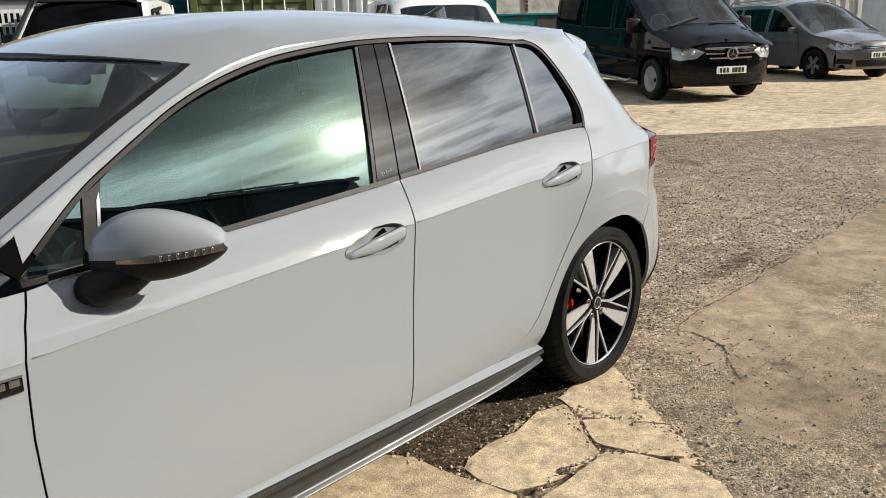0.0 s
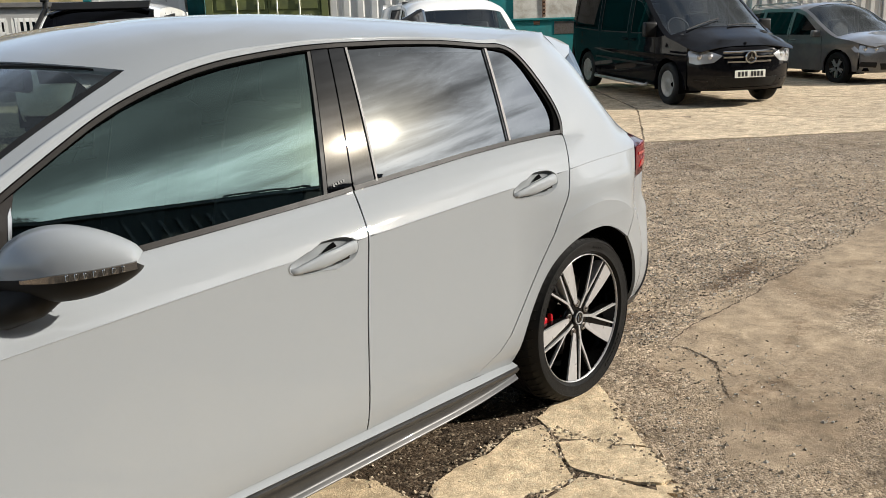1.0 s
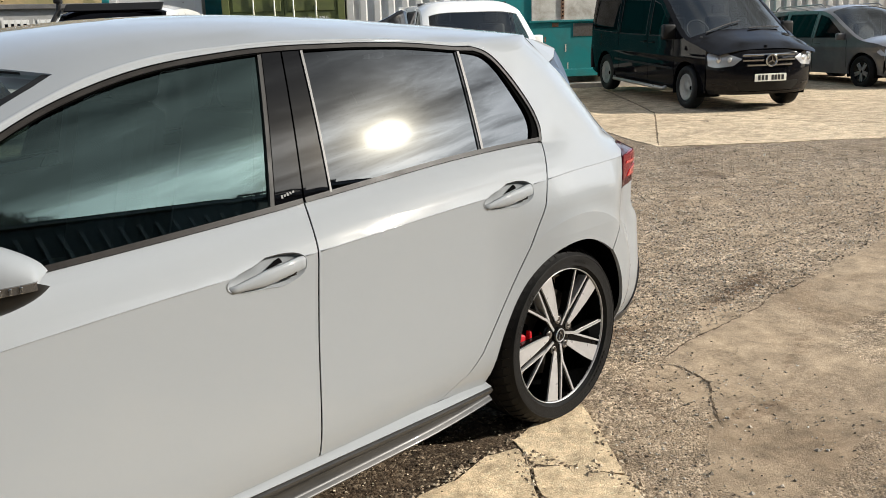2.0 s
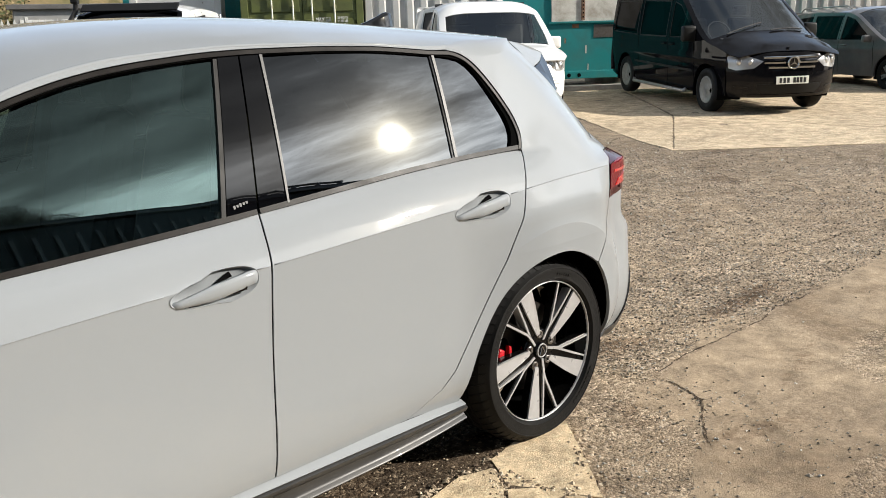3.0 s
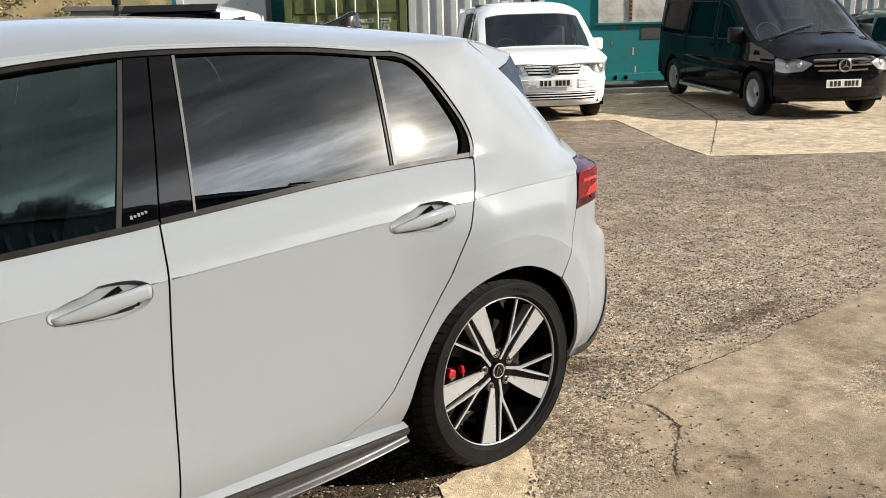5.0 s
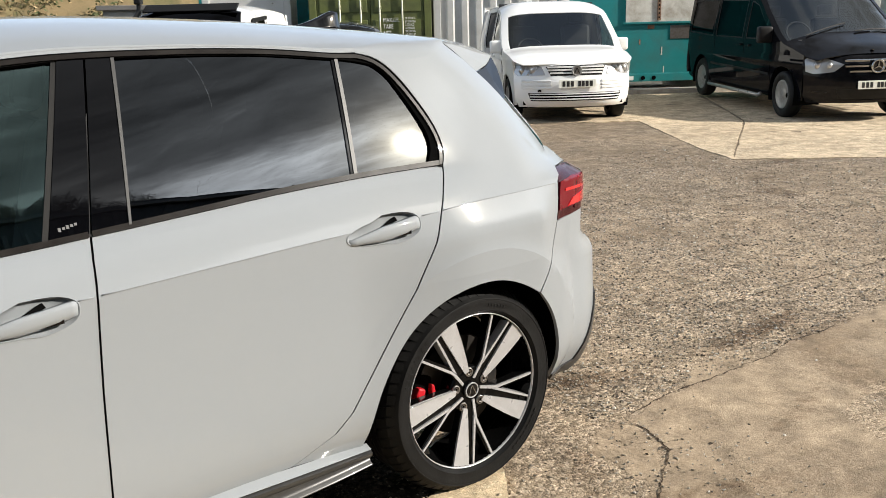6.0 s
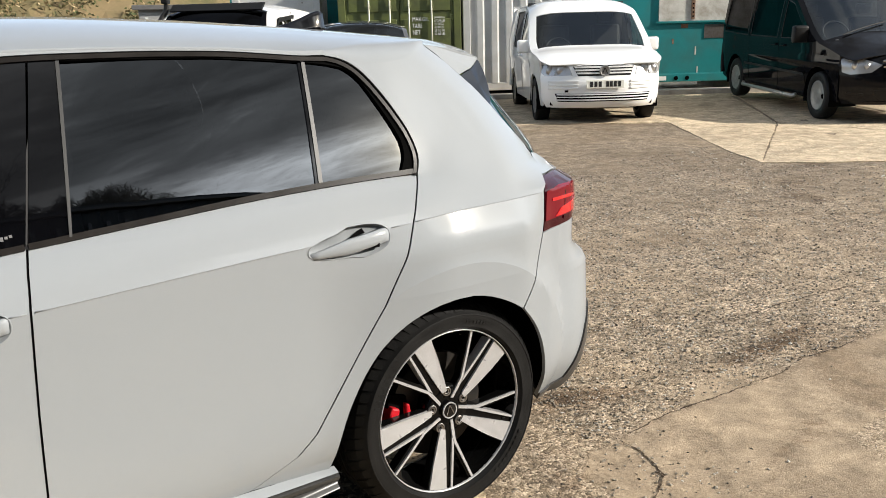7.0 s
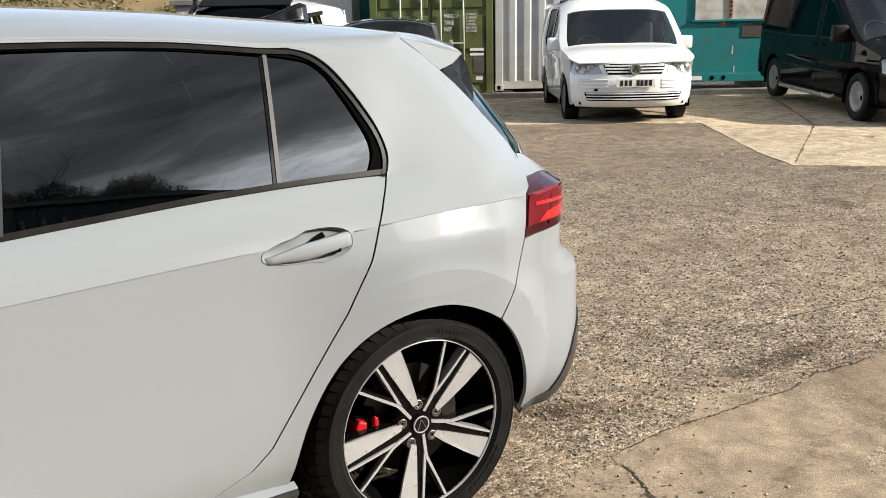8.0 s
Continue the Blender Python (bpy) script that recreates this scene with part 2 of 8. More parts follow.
def curve(x, knots):
    """A smooth curve through (at, value) knots that never overshoots; x may be an array."""
    xs, ys = np.array([k[0] for k in knots], float), np.array([k[1] for k in knots], float)
    x = np.clip(x, xs[0], xs[-1])
    h = np.diff(xs)
    d = np.diff(ys) / h
    m = np.zeros(len(xs))
    m[0], m[-1] = d[0], d[-1]
    for i in range(1, len(xs) - 1):
        m[i] = 0 if d[i - 1] * d[i] <= 0 else 2 * d[i - 1] * d[i] / (d[i - 1] + d[i])
    i = np.clip(np.searchsorted(xs, x) - 1, 0, len(h) - 1)
    t = (x - xs[i]) / h[i]
    return (2 * t**3 - 3 * t**2 + 1) * ys[i] + (t**3 - 2 * t**2 + t) * h[i] * m[i] + (3 * t**2 - 2 * t**3) * ys[i + 1] + (t**3 - t**2) * h[i] * m[i + 1]


def inside(p, poly):
    """Which of the points p (n x 2) lie in the closed outline."""
    x, y, hit = p[:, 0], p[:, 1], np.zeros(len(p), bool)
    for (ax, ay), (bx, by) in zip(poly, np.roll(poly, -1, 0)):
        if ay != by:
            hit ^= ((ay > y) != (by > y)) & (x < (bx - ax) * (y - ay) / (by - ay) + ax)
    return hit


def dense(line, step, closed=True):
    out, pts = [], [np.array(p, float) for p in line]
    for a, b in zip(pts, pts[1:] + pts[:1] if closed else pts[1:]):
        n = max(1, int(np.ceil(np.linalg.norm(b - a) / step)))
        out += [a + (b - a) * k / n for k in range(n)]
    return out if closed else out + [pts[-1]]


def sheet(name, outline, surface, mat, parent, label="", step=0.03, depth=0.02, lift=0.0, holes=(), lines=(), flip=False, mirror=None):
    """A panel: an outline in the two coordinates of a surface, filled with fine faces that follow it, its rim turned inwards by depth.
    holes: outlines cut out; lines: creases that the faces keep to. mirror: reflect y about this plane."""
    from mathutils.geometry import delaunay_2d_cdt
    loops = [dense(outline, step)] + [dense(h, step) for h in holes]
    pts, edges = [], []
    for loop in loops:
        n0 = len(pts)
        pts += loop
        edges += [(n0 + i, n0 + (i + 1) % len(loop)) for i in range(len(loop))]
    arr = [np.array(l) for l in loops]
    for line in lines:
        run = [p for p in dense(line, step, False)]
        keep = inside(np.array(run), arr[0])
        last = None
        for p, k in zip(run, keep):
            if k:
                pts.append(p)
                if last is not None:
                    edges.append((last, len(pts) - 1))
                last = len(pts) - 1
            else:
                last = None
    lo, hi = arr[0].min(0), arr[0].max(0)
    gx, gy = np.meshgrid(np.arange(lo[0], hi[0], step), np.arange(lo[1], hi[1], step))
    gx[1::2] += step / 2
    grid = np.stack([gx.ravel(), gy.ravel()], 1)
    ok = inside(grid, arr[0])
    for h in arr[1:]:
        ok &= ~inside(grid, h)
    grid = grid[ok]
    rim = np.array(pts)
    if len(grid):
        near = np.min(np.linalg.norm(grid[:, None, :] - rim[None, :, :], axis=2), axis=1)
        grid = grid[near > step * 0.45]
    pts += list(grid)
    verts, _, faces, *_ = delaunay_2d_cdt([Vector(p) for p in pts], edges, [], 0, 1e-6)
    uv = np.array([tuple(v) for v in verts])
    tri = np.array([f for f in faces if len(f) == 3])
    mid = uv[tri].mean(1)
    ok = inside(mid, arr[0])
    for h in arr[1:]:
        ok &= ~inside(mid, h)
    tri, mid = tri[ok], mid[ok]
    d1, d2 = uv[tri[:, 1]] - uv[tri[:, 0]], uv[tri[:, 2]] - uv[tri[:, 0]]
    tri[(d1[:, 0] * d2[:, 1] - d1[:, 1] * d2[:, 0]) < 0] = tri[(d1[:, 0] * d2[:, 1] - d1[:, 1] * d2[:, 0]) < 0][:, ::-1]

    def at(p):
        return np.stack(surface(p[:, 0], p[:, 1]), 1)

    def normal(p, e=0.0006):
        a, b = np.array([e, 0]), np.array([0, e])
        n = np.cross(at(p + a) - at(p - a), at(p + b) - at(p - b))
        return n / (np.linalg.norm(n, axis=1, keepdims=True) + 1e-12)

    sign = -1.0 if flip else 1.0
    corner = tri.ravel()
    spot = uv[corner] * 0.75 + np.repeat(mid, 3, 0) * 0.25
    ln = normal(spot) * sign
    vn = normal(uv) * sign
    co = at(uv) + vn * lift
    if flip:
        tri = tri[:, ::-1]
        ln = ln.reshape(-1, 3, 3)[:, ::-1].reshape(-1, 3)
    # rim turned inwards
    count = {}
    for f in tri:
        for a, b in ((f[0], f[1]), (f[1], f[2]), (f[2], f[0])):
            count[(a, b)] = 1
    border = [(a, b) for a, b in count if (b, a) not in count]
    twin, extra = {}, []
    for a, b in border:
        for v in (a, b):
            if v not in twin:
                twin[v] = len(co) + len(extra)
                extra.append(co[v] - vn[v] * depth)
    faces = [tuple(f) for f in tri] + ([(b, a, twin[a], twin[b]) for a, b in border] if depth else [])
    if depth:
        co = np.vstack([co, np.array(extra)])
    if mirror is not None:
        co[:, 1] = 2 * mirror - co[:, 1]
        ln[:, 1] *= -1
        faces = [f[::-1] for f in faces]
        ln = ln.reshape(-1, 3, 3)[:, ::-1].reshape(-1, 3)
    me = bpy.data.meshes.new(name)
    me.from_pydata(co.tolist(), [], [[int(i) for i in f] for f in faces])
    me.materials.append(mat)
    me.update()
    loops_n = [tuple(n) for n in ln]
    for p in me.polygons[len(tri):]:
        loops_n += [tuple(p.normal)] * p.loop_total
    me.polygons.foreach_set("use_smooth", [True] * len(me.polygons))
    me.normals_split_custom_set(loops_n)
    return part(name, me, mat, parent, label)


# ---- the pale grey hatchback: x to its tail, rear axle at x = 0, its near side at y = 0, centre line at y = MID ----
MID = 0.895
CREASE = [(-3.6, 0.69), (-2.15, 0.769), (-1.556, 0.809), (-1.045, 0.836), (-0.54, 0.866), (-0.2, 0.884), (0.07, 0.901), (0.41, 0.906), (0.8, 0.90)]
BELT = [(-2.4, 0.88), (-1.9, 0.897), (-1.13, 0.939), (-0.774, 0.966), (-0.489, 0.987), (-0.2, 0.998), (0, 1.0), (0.8, 1.0)]
NOSE = [(-3.5, 0.62), (-3.4, 0.40), (-3.2, 0.17), (-3.0, 0.075), (-2.7, 0.02), (-2.3, 0.008), (-1.0, 0), (-0.1, 0), (0.2, 0.012), (0.354, 0.033), (0.45, 0.057), (0.6, 0.12)]
LOWER = [(-0.68, 0.10), (-0.62, 0.058), (-0.57, 0.031), (-0.53, 0.0195), (-0.49, 0.0138), (-0.46, 0.0118), (-0.42, 0.010), (-0.36, 0.0095), (-0.25, 0.008), (-0.1, 0.004), (0, 0)]
UPPER = [(0, 0), (0.03, 0.014), (0.06, 0.032), (0.09, 0.054), (0.115, 0.078)]


def flank(x, z):
    """How far the car's side lies inside its widest plane."""
    c, b, t = curve(x, CREASE), curve(x, BELT), curve(x, NOSE)
    v, g = z - c, np.maximum(z - b, 0)
    low = curve(v, LOWER) + t
    mid = curve(v * 0.115 / np.maximum(b - c, 0.02), UPPER) + t
    top = 0.078 + 0.38 * g + 0.18 * g * g + t * np.maximum(0.3, 1 - 2 * g)
    # a concave shoulder under the crease that runs into a lipped flare round the rear wheel
    arc = np.hypot(x - 0.022, z - 0.315)
    e = np.clip(0.55 - arc, 0, 0.105)
    f = 0.5 * np.where(e < 0.05, e * e / 0.1, e - 0.025)
    k = np.clip((x + 0.42) / 0.42, 0, 1) * np.clip((0.60 - x) / 0.25, 0, 1)
    f = f * k * k * (3 - 2 * k)
    d = np.clip(-v, 0, 0.105)
    h = 0.52 * np.where(d < 0.055, d, d - (d - 0.055) ** 2 / 0.10)
    ka, kb = np.clip((x + 0.42) / 0.42, 0, 1), np.clip((0.42 - x) / 0.18, 0, 1)
    h = h * ka * ka * (3 - 2 * ka) * kb * kb * (3 - 2 * kb) * np.clip((z - 0.30) / 0.4, 0, 1)
    swell = (f ** 4 + h ** 4 + 1e-16) ** 0.25 - 1e-4
    # behind the doors the pillar rises straight from the crease
    kp = np.clip((x + 0.09) / 0.20, 0, 1)
    kp = kp * kp * (3 - 2 * kp)
    upper = np.where(z < b, mid, top) * (1 - kp) + (0.68 * v - 0.36 * v * v + t * np.maximum(0.3, 1 - 2 * g)) * kp
    return np.where(v < 0, low - swell, upper)


def near_side(x, z):
    return x, flank(x, z), z


REAR_LINE = [(0.789, 0.347), (0.84, 0.357), (0.909, 0.364), (0.94, 0.377), (0.965, 0.392), (0.99, 0.397), (1.03, 0.37), (1.115, 0.29), (1.208, 0.215), (1.284, 0.143), (1.331, 0.088)]
WRAP_X = [(0.909, 0), (0.94, 0.03), (0.965, 0.04), (0.99, 0.048), (1.05, 0.06), (1.145, 0.065), (1.242, 0.054), (1.331, 0.037)]
WRAP_Y = [(0.909, 0), (0.94, 0.03), (0.965, 0.055), (0.99, 0.076), (1.05, 0.084), (1.145, 0.086), (1.242, 0.083), (1.331, 0.065)]


EDGE_Y = [(0.789, 0.032), (0.84, 0.036), (0.909, 0.037), (0.94, 0.088), (0.965, 0.136), (0.99, 0.182), (1.03, 0.204), (1.115, 0.227), (1.208, 0.256), (1.284, 0.279), (1.331, 0.290)]


def quarter_side(x, z):
    """The near side with the rear pillar rolled round towards the tailgate."""
    e = curve(z, REAR_LINE)
    s = np.clip((x - e + 0.20) / 0.20, 0, 1.05) ** 3
    return x + s * curve(z, WRAP_X), flank(x, z) + s * (curve(z, EDGE_Y) - flank(e, z)) * np.clip((z - 0.90) / 0.03, 0, 1), z


def bowed(x, z):
    """The rear panes: slightly bowed along the car."""
    return x, flank(x, z) + 0.025 * (x + 0.52) ** 2, z


REAR_HIGH = [(0.45, 0.45, 0.057), (0.53, 0.525, 0.09), (0.64, 0.605, 0.175), (0.75, 0.655, 0.275), (0.90, 0.685, 0.42), (1.08, 0.70, 0.60), (1.375, 0.705, 0.895)]
REAR_LOW = [(0.45, 0.45, 0.057), (0.53, 0.53, 0.075), (0.64, 0.635, 0.135), (0.75, 0.71, 0.225), (0.90, 0.762, 0.37), (1.08, 0.788, 0.56), (1.375, 0.80, 0.895)]


def tail(u, z):
    """The near side carried round the rear corner to the centre line."""
    f = np.clip((0.72 - z) / 0.09, 0, 1)
    f = f * f * (3 - 2 * f)
    x = curve(u, [(a, b) for a, b, _ in REAR_HIGH]) * (1 - f) + curve(u, [(a, b) for a, b, _ in REAR_LOW]) * f
    y = curve(u, [(a, c) for a, _, c in REAR_HIGH]) * (1 - f) + curve(u, [(a, c) for a, _, c in REAR_LOW]) * f
    tuck = curve(z, [(0.1, 0.10), (0.2, 0.05), (0.3, 0.015), (0.42, 0), (0.8, 0), (0.9, 0.004), (1.0, 0.03)])
    k = np.clip((u - 0.45) / 0.3, 0, 1)
    sx, sy = np.where(u < 0.45, u, x), np.where(u < 0.45, flank(np.minimum(u, 0.45), z), y + (flank(0.45, z) - 0.057) * (1 - k))
    a = np.clip((u - 0.35) / 0.03, 0, 1)
    lean_x = curve(z, WRAP_X) * a * (1 - 1.6 * np.clip((u - 0.38) / 0.25, 0, 1))
    lean_y = a * (curve(z, WRAP_Y) * (1 - np.clip((u - 0.6) / 0.6, 0, 1)) + 0.034 * np.clip((z - 0.909) / 0.03, 0, 1) * (np.clip((u - 0.38) / 0.15, 0, 1) - np.clip((u - 0.6) / 0.6, 0, 1)))
    return sx - tuck * k + lean_x, sy + 0.3 * tuck * (1 - np.clip((u - 0.9) / 0.4, 0, 1)) * k + lean_y, z


GUTTER = [(-2.3, 0.885), (-2.12, 0.977), (-1.908, 1.088), (-1.743, 1.172), (-1.562, 1.25), (-1.467, 1.283), (-1.369, 1.307), (-1.271, 1.324), (-1.15, 1.334), (-0.93, 1.345), (-0.74, 1.344), (-0.54, 1.337), (-0.3, 1.325), (0.09, 1.331), (0.3, 1.32)]
RIDGE = [(-2.55, 0.92), (-2.3, 1.045), (-2.1, 1.143), (-1.9, 1.240), (-1.72, 1.322), (-1.6, 1.366), (-1.4, 1.406), (-1.1, 1.431), (-0.9, 1.435), (-0.5, 1.422), (-0.2, 1.401), (0, 1.383), (0.2, 1.36), (0.35, 1.34)]


def roof_line(x, y):
    """The roof, the pillars and the windscreen as one skin over the gutters."""
    zg, zc = curve(x, GUTTER), curve(x, RIDGE)
    yg = flank(x, zg)
    s = np.clip((MID - np.minimum(y, 2 * MID - y)) / (MID - yg), 0, 1.05)
    power = np.clip(2.6 + (x + 1.6) * 0.9, 1.9, 2.9)
    return x, y, zc - (zc - zg) * np.abs(s) ** power


def rounding(x):
    """How far the roof's edge is rounded off: hardly beside the doors, broadly over the rear pillar."""
    return float(curve(x, [(-0.40, 0.001), (-0.30, 0.002), (-0.235, 0.007), (-0.19, 0.014), (-0.14, 0.030), (-0.08, 0.038), (0.0, 0.034), (0.05, 0.018), (0.088, 0.003)]))


def leaning(x, z):
    """The front pane: it runs in a little towards the windscreen."""
    r = -1.108 - x
    return x, flank(x, z) + 0.003 + 0.020 * r + 0.006 * r * r, z


hatch_car = empty("hatchback_car", None, "pale grey five-door hatchback with dark rear windows and two-tone alloy wheels", "car")
FLARE_LINE = [(0.022 + 0.445 * math.cos(a), 0.315 + 0.445 * math.sin(a)) for a in np.linspace(0.3, 2.9, 50)]
CREASE_LINE = [(float(x), float(curve(x, CREASE))) for x in np.arange(-3.3, 0.46, 0.05)]


def belt(a, b, up=0.0, n=14):
    return [(float(x), float(curve(x, BELT)) + up) for x in np.linspace(a, b, n)]


ARCH_R = [(-0.372, 0.215), (-0.370, 0.25), (-0.356, 0.34), (-0.328, 0.428), (-0.268, 0.532), (-0.205, 0.598), (-0.128, 0.644), (-0.040, 0.668), (0.05, 0.668), (0.12, 0.650), (0.19, 0.618), (0.235, 0.590)]
ARCH_B = [(0.240, 0.589), (0.286, 0.540), (0.319, 0.485), (0.341, 0.420), (0.355, 0.350), (0.368, 0.290), (0.378, 0.255), (0.385, 0.234)]
FRONT_X = -2.625


def soft(line, rounds=2):
    """Corners of an open line cut smooth, its ends kept."""
    for _ in range(rounds):
        out = [line[0]]
        for a, b in zip(line, line[1:]):
            out += [(a[0] * 0.75 + b[0] * 0.25, a[1] * 0.75 + b[1] * 0.25), (a[0] * 0.25 + b[0] * 0.75, a[1] * 0.25 + b[1] * 0.75)]
        line = out + [line[-1]]
    return line


def band(path, half):
    """A closed outline of a strip that runs along a path."""
    p = np.array(path, float)
    d = np.gradient(p, axis=0)
    n = np.stack([-d[:, 1], d[:, 0]], 1) / (np.linalg.norm(d, axis=1, keepdims=True) + 1e-9)
    return [tuple(q) for q in p + n * half] + [tuple(q) for q in (p - n * half)[::-1]]


def cup(cx, cz, a, b, n=28, tilt=0.0):
    out = []
    for k in range(n):
        t = 2 * math.pi * k / n
        e = 2 / 2.6
        u, v = a * math.copysign(abs(math.cos(t)) ** e, math.cos(t)), b * math.copysign(abs(math.sin(t)) ** e, math.sin(t))
        v *= 0.62 + 0.38 * (u / a + 1) / 2 if u < 0 else 1.0
        out.append((cx + u, cz + v + tilt * u))
    return out


def handle(door, cx, cz, mirror=None):
    """A recessed cup in the door with a body-coloured pull bridging it."""
    ring = cup(cx, cz, 0.115, 0.041, tilt=0.06)
    s = 1 if mirror is None else -1

    def spot(x, z, d):
        y = float(flank(x, z)) + d
        return (x, y if mirror is None else 2 * mirror - y, z)

    bm = bmesh.new()
    rings = []
    for f, d in ((1.012, -0.0012), (1.0, -0.0022), (0.985, -0.0012), (0.96, 0.004), (0.86, 0.013), (0.66, 0.020), (0.3, 0.023)):
        rings.append([bm.verts.new(spot(cx + (x - cx) * f, cz + (z - cz) * f, d)) for x, z in ring])
    for a, b in zip(rings, rings[1:]):
        for i in range(len(ring)):
            bm.faces.new((a[i], a[(i + 1) % len(ring)], b[(i + 1) % len(ring)], b[i]))
    bm.faces.new(rings[-1])
    bmesh.ops.recalc_face_normals(bm, faces=bm.faces)
    if s > 0:
        bmesh.ops.reverse_faces(bm, faces=bm.faces) if sum(f.normal.y for f in bm.faces) > 0 else None
    part("handle_recess", bm, GREY_PAINT, door, smooth=True)
    # the pull
    bm = bmesh.new()
    rows = []
    for k in range(19):
        t = k / 18
        x = cx - 0.112 + 0.222 * t
        z = cz - 0.003 + 0.06 * (x - cx) - 0.010 * (1 - t) + 0.004 * t
        w = 0.008 + 0.0125 * min(1, t * 2.2) * (1 if t < 0.93 else 0.9)
        out = -0.012 * math.sin(math.pi * min(1, 0.12 + 0.8 * t)) + (0.016 if k == 0 else 0.0)
        back = 0.010 if 0.08 < t < 0.97 else 0.020
        prof = [(-0.75, 0.004), (-0.25, 0.0), (0.45, 0.0), (0.9, 0.004), (1.0, 0.010), (0.8, back), (-0.7, back), (-1.0, 0.011)]
        rows.append([bm.verts.new(spot(x, z + w * b, out + a)) for b, a in prof])
    for a, b in zip(rows, rows[1:]):
        for i in range(8):
            bm.faces.new((a[i], a[(i + 1) % 8], b[(i + 1) % 8], b[i]))
    bm.faces.new(rows[0]), bm.faces.new(rows[-1])
    bmesh.ops.recalc_face_normals(bm, faces=bm.faces)
    pull = part("door_handle", bm, GREY_PAINT, door, smooth=True)
    grip = bmesh.new()
    rows = []
    for k in range(9):
        x = cx - 0.07 + 0.15 * k / 8
        z = cz - 0.018 + 0.06 * (x - cx)
        rows.append([grip.verts.new(spot(x, z + b, a)) for a, b in ((-0.004, 0.0045), (-0.003, -0.0045), (0.012, -0.007), (0.012, 0.002))])
    for a, b in zip(rows, rows[1:]):
        for i in range(4):
            grip.faces.new((a[i], a[(i + 1) % 4], b[(i + 1) % 4], b[i]))
    grip.faces.new(rows[0]), grip.faces.new(rows[-1])
    bmesh.ops.recalc_face_normals(grip, faces=grip.faces)
    part("grip_inlay", grip, PIANO, pull, "gloss black inlay under the pull")
    # dark plate painted in for the shaded wedge between pull and cup
    gap = bmesh.new()
    gap.faces.new([gap.verts.new(spot(cx + a, cz + b, 0.014)) for a, b in ((0.004, 0.010), (0.052, 0.018), (0.046, 0.030), (0.034, 0.026))])
    bmesh.ops.recalc_face_normals(gap, faces=gap.faces)
    bmesh.ops.solidify(gap, geom=gap.faces[:], thickness=0.004)
    part("handle_gap_shade", gap, DARK, pull)


FRONT_EDGE = [(-2.098, 0.884), (-2.127, 0.826), (-2.146, 0.767), (-2.148, 0.69), (-2.149, 0.60), (-2.142, 0.47), (-2.13, 0.36), (-2.122, 0.268)]
B_EDGE = [(-1.066, 0.27), (-1.063, 0.41), (-1.060, 0.52), (-1.057, 0.614), (-1.051, 0.742), (-1.046, 0.84), (-1.035, 0.907), (-1.024, 0.950)]
R_EDGE = [(-0.60, 0.268), (-0.541, 0.30), (-0.478, 0.33), (-0.426, 0.378), (-0.339, 0.508), (-0.224, 0.685), (-0.155, 0.811), (-0.120, 0.888), (-0.088, 0.946), (-0.054, 0.998)]
C_EDGE = [(0.347, 0.789), (0.357, 0.84), (0.364, 0.909), (0.377, 0.94), (0.392, 0.965), (0.397, 0.99), (0.37, 1.03), (0.29, 1.115), (0.215, 1.208), (0.143, 1.284), (0.088, 1.331)]
GLASS_TOP_F = [(-1.881, 1.068), (-1.842, 1.092), (-1.756, 1.138), (-1.666, 1.184), (-1.574, 1.222), (-1.481, 1.252), (-1.384, 1.277), (-1.285, 1.295), (-1.163, 1.309), (-1.006, 1.321)]
GLASS_TOP_R = [(-0.880, 1.324), (-0.748, 1.324), (-0.544, 1.319), (-0.31, 1.301)]
QUARTER = [(-0.329, 1.006), (-0.298, 1.299), (-0.235, 1.291), (-0.185, 1.279), (-0.160, 1.260), (-0.140, 1.225), (-0.108, 1.165), (-0.082, 1.11), (-0.073, 1.078), (-0.076, 1.045), (-0.096, 1.012)]
TRIM_TAIL = [(-0.235, 1.311), (-0.19, 1.300), (-0.155, 1.279), (-0.125, 1.245), (-0.092, 1.195), (-0.062, 1.14), (-0.046, 1.105), (-0.036, 1.061), (-0.040, 1.03), (-0.052, 1.002)]


TRIM_TAIL = soft(TRIM_TAIL)
ARCH_R, ARCH_B = soft(ARCH_R), soft(ARCH_B)
QUARTER = QUARTER[:1] + soft(QUARTER[1:])


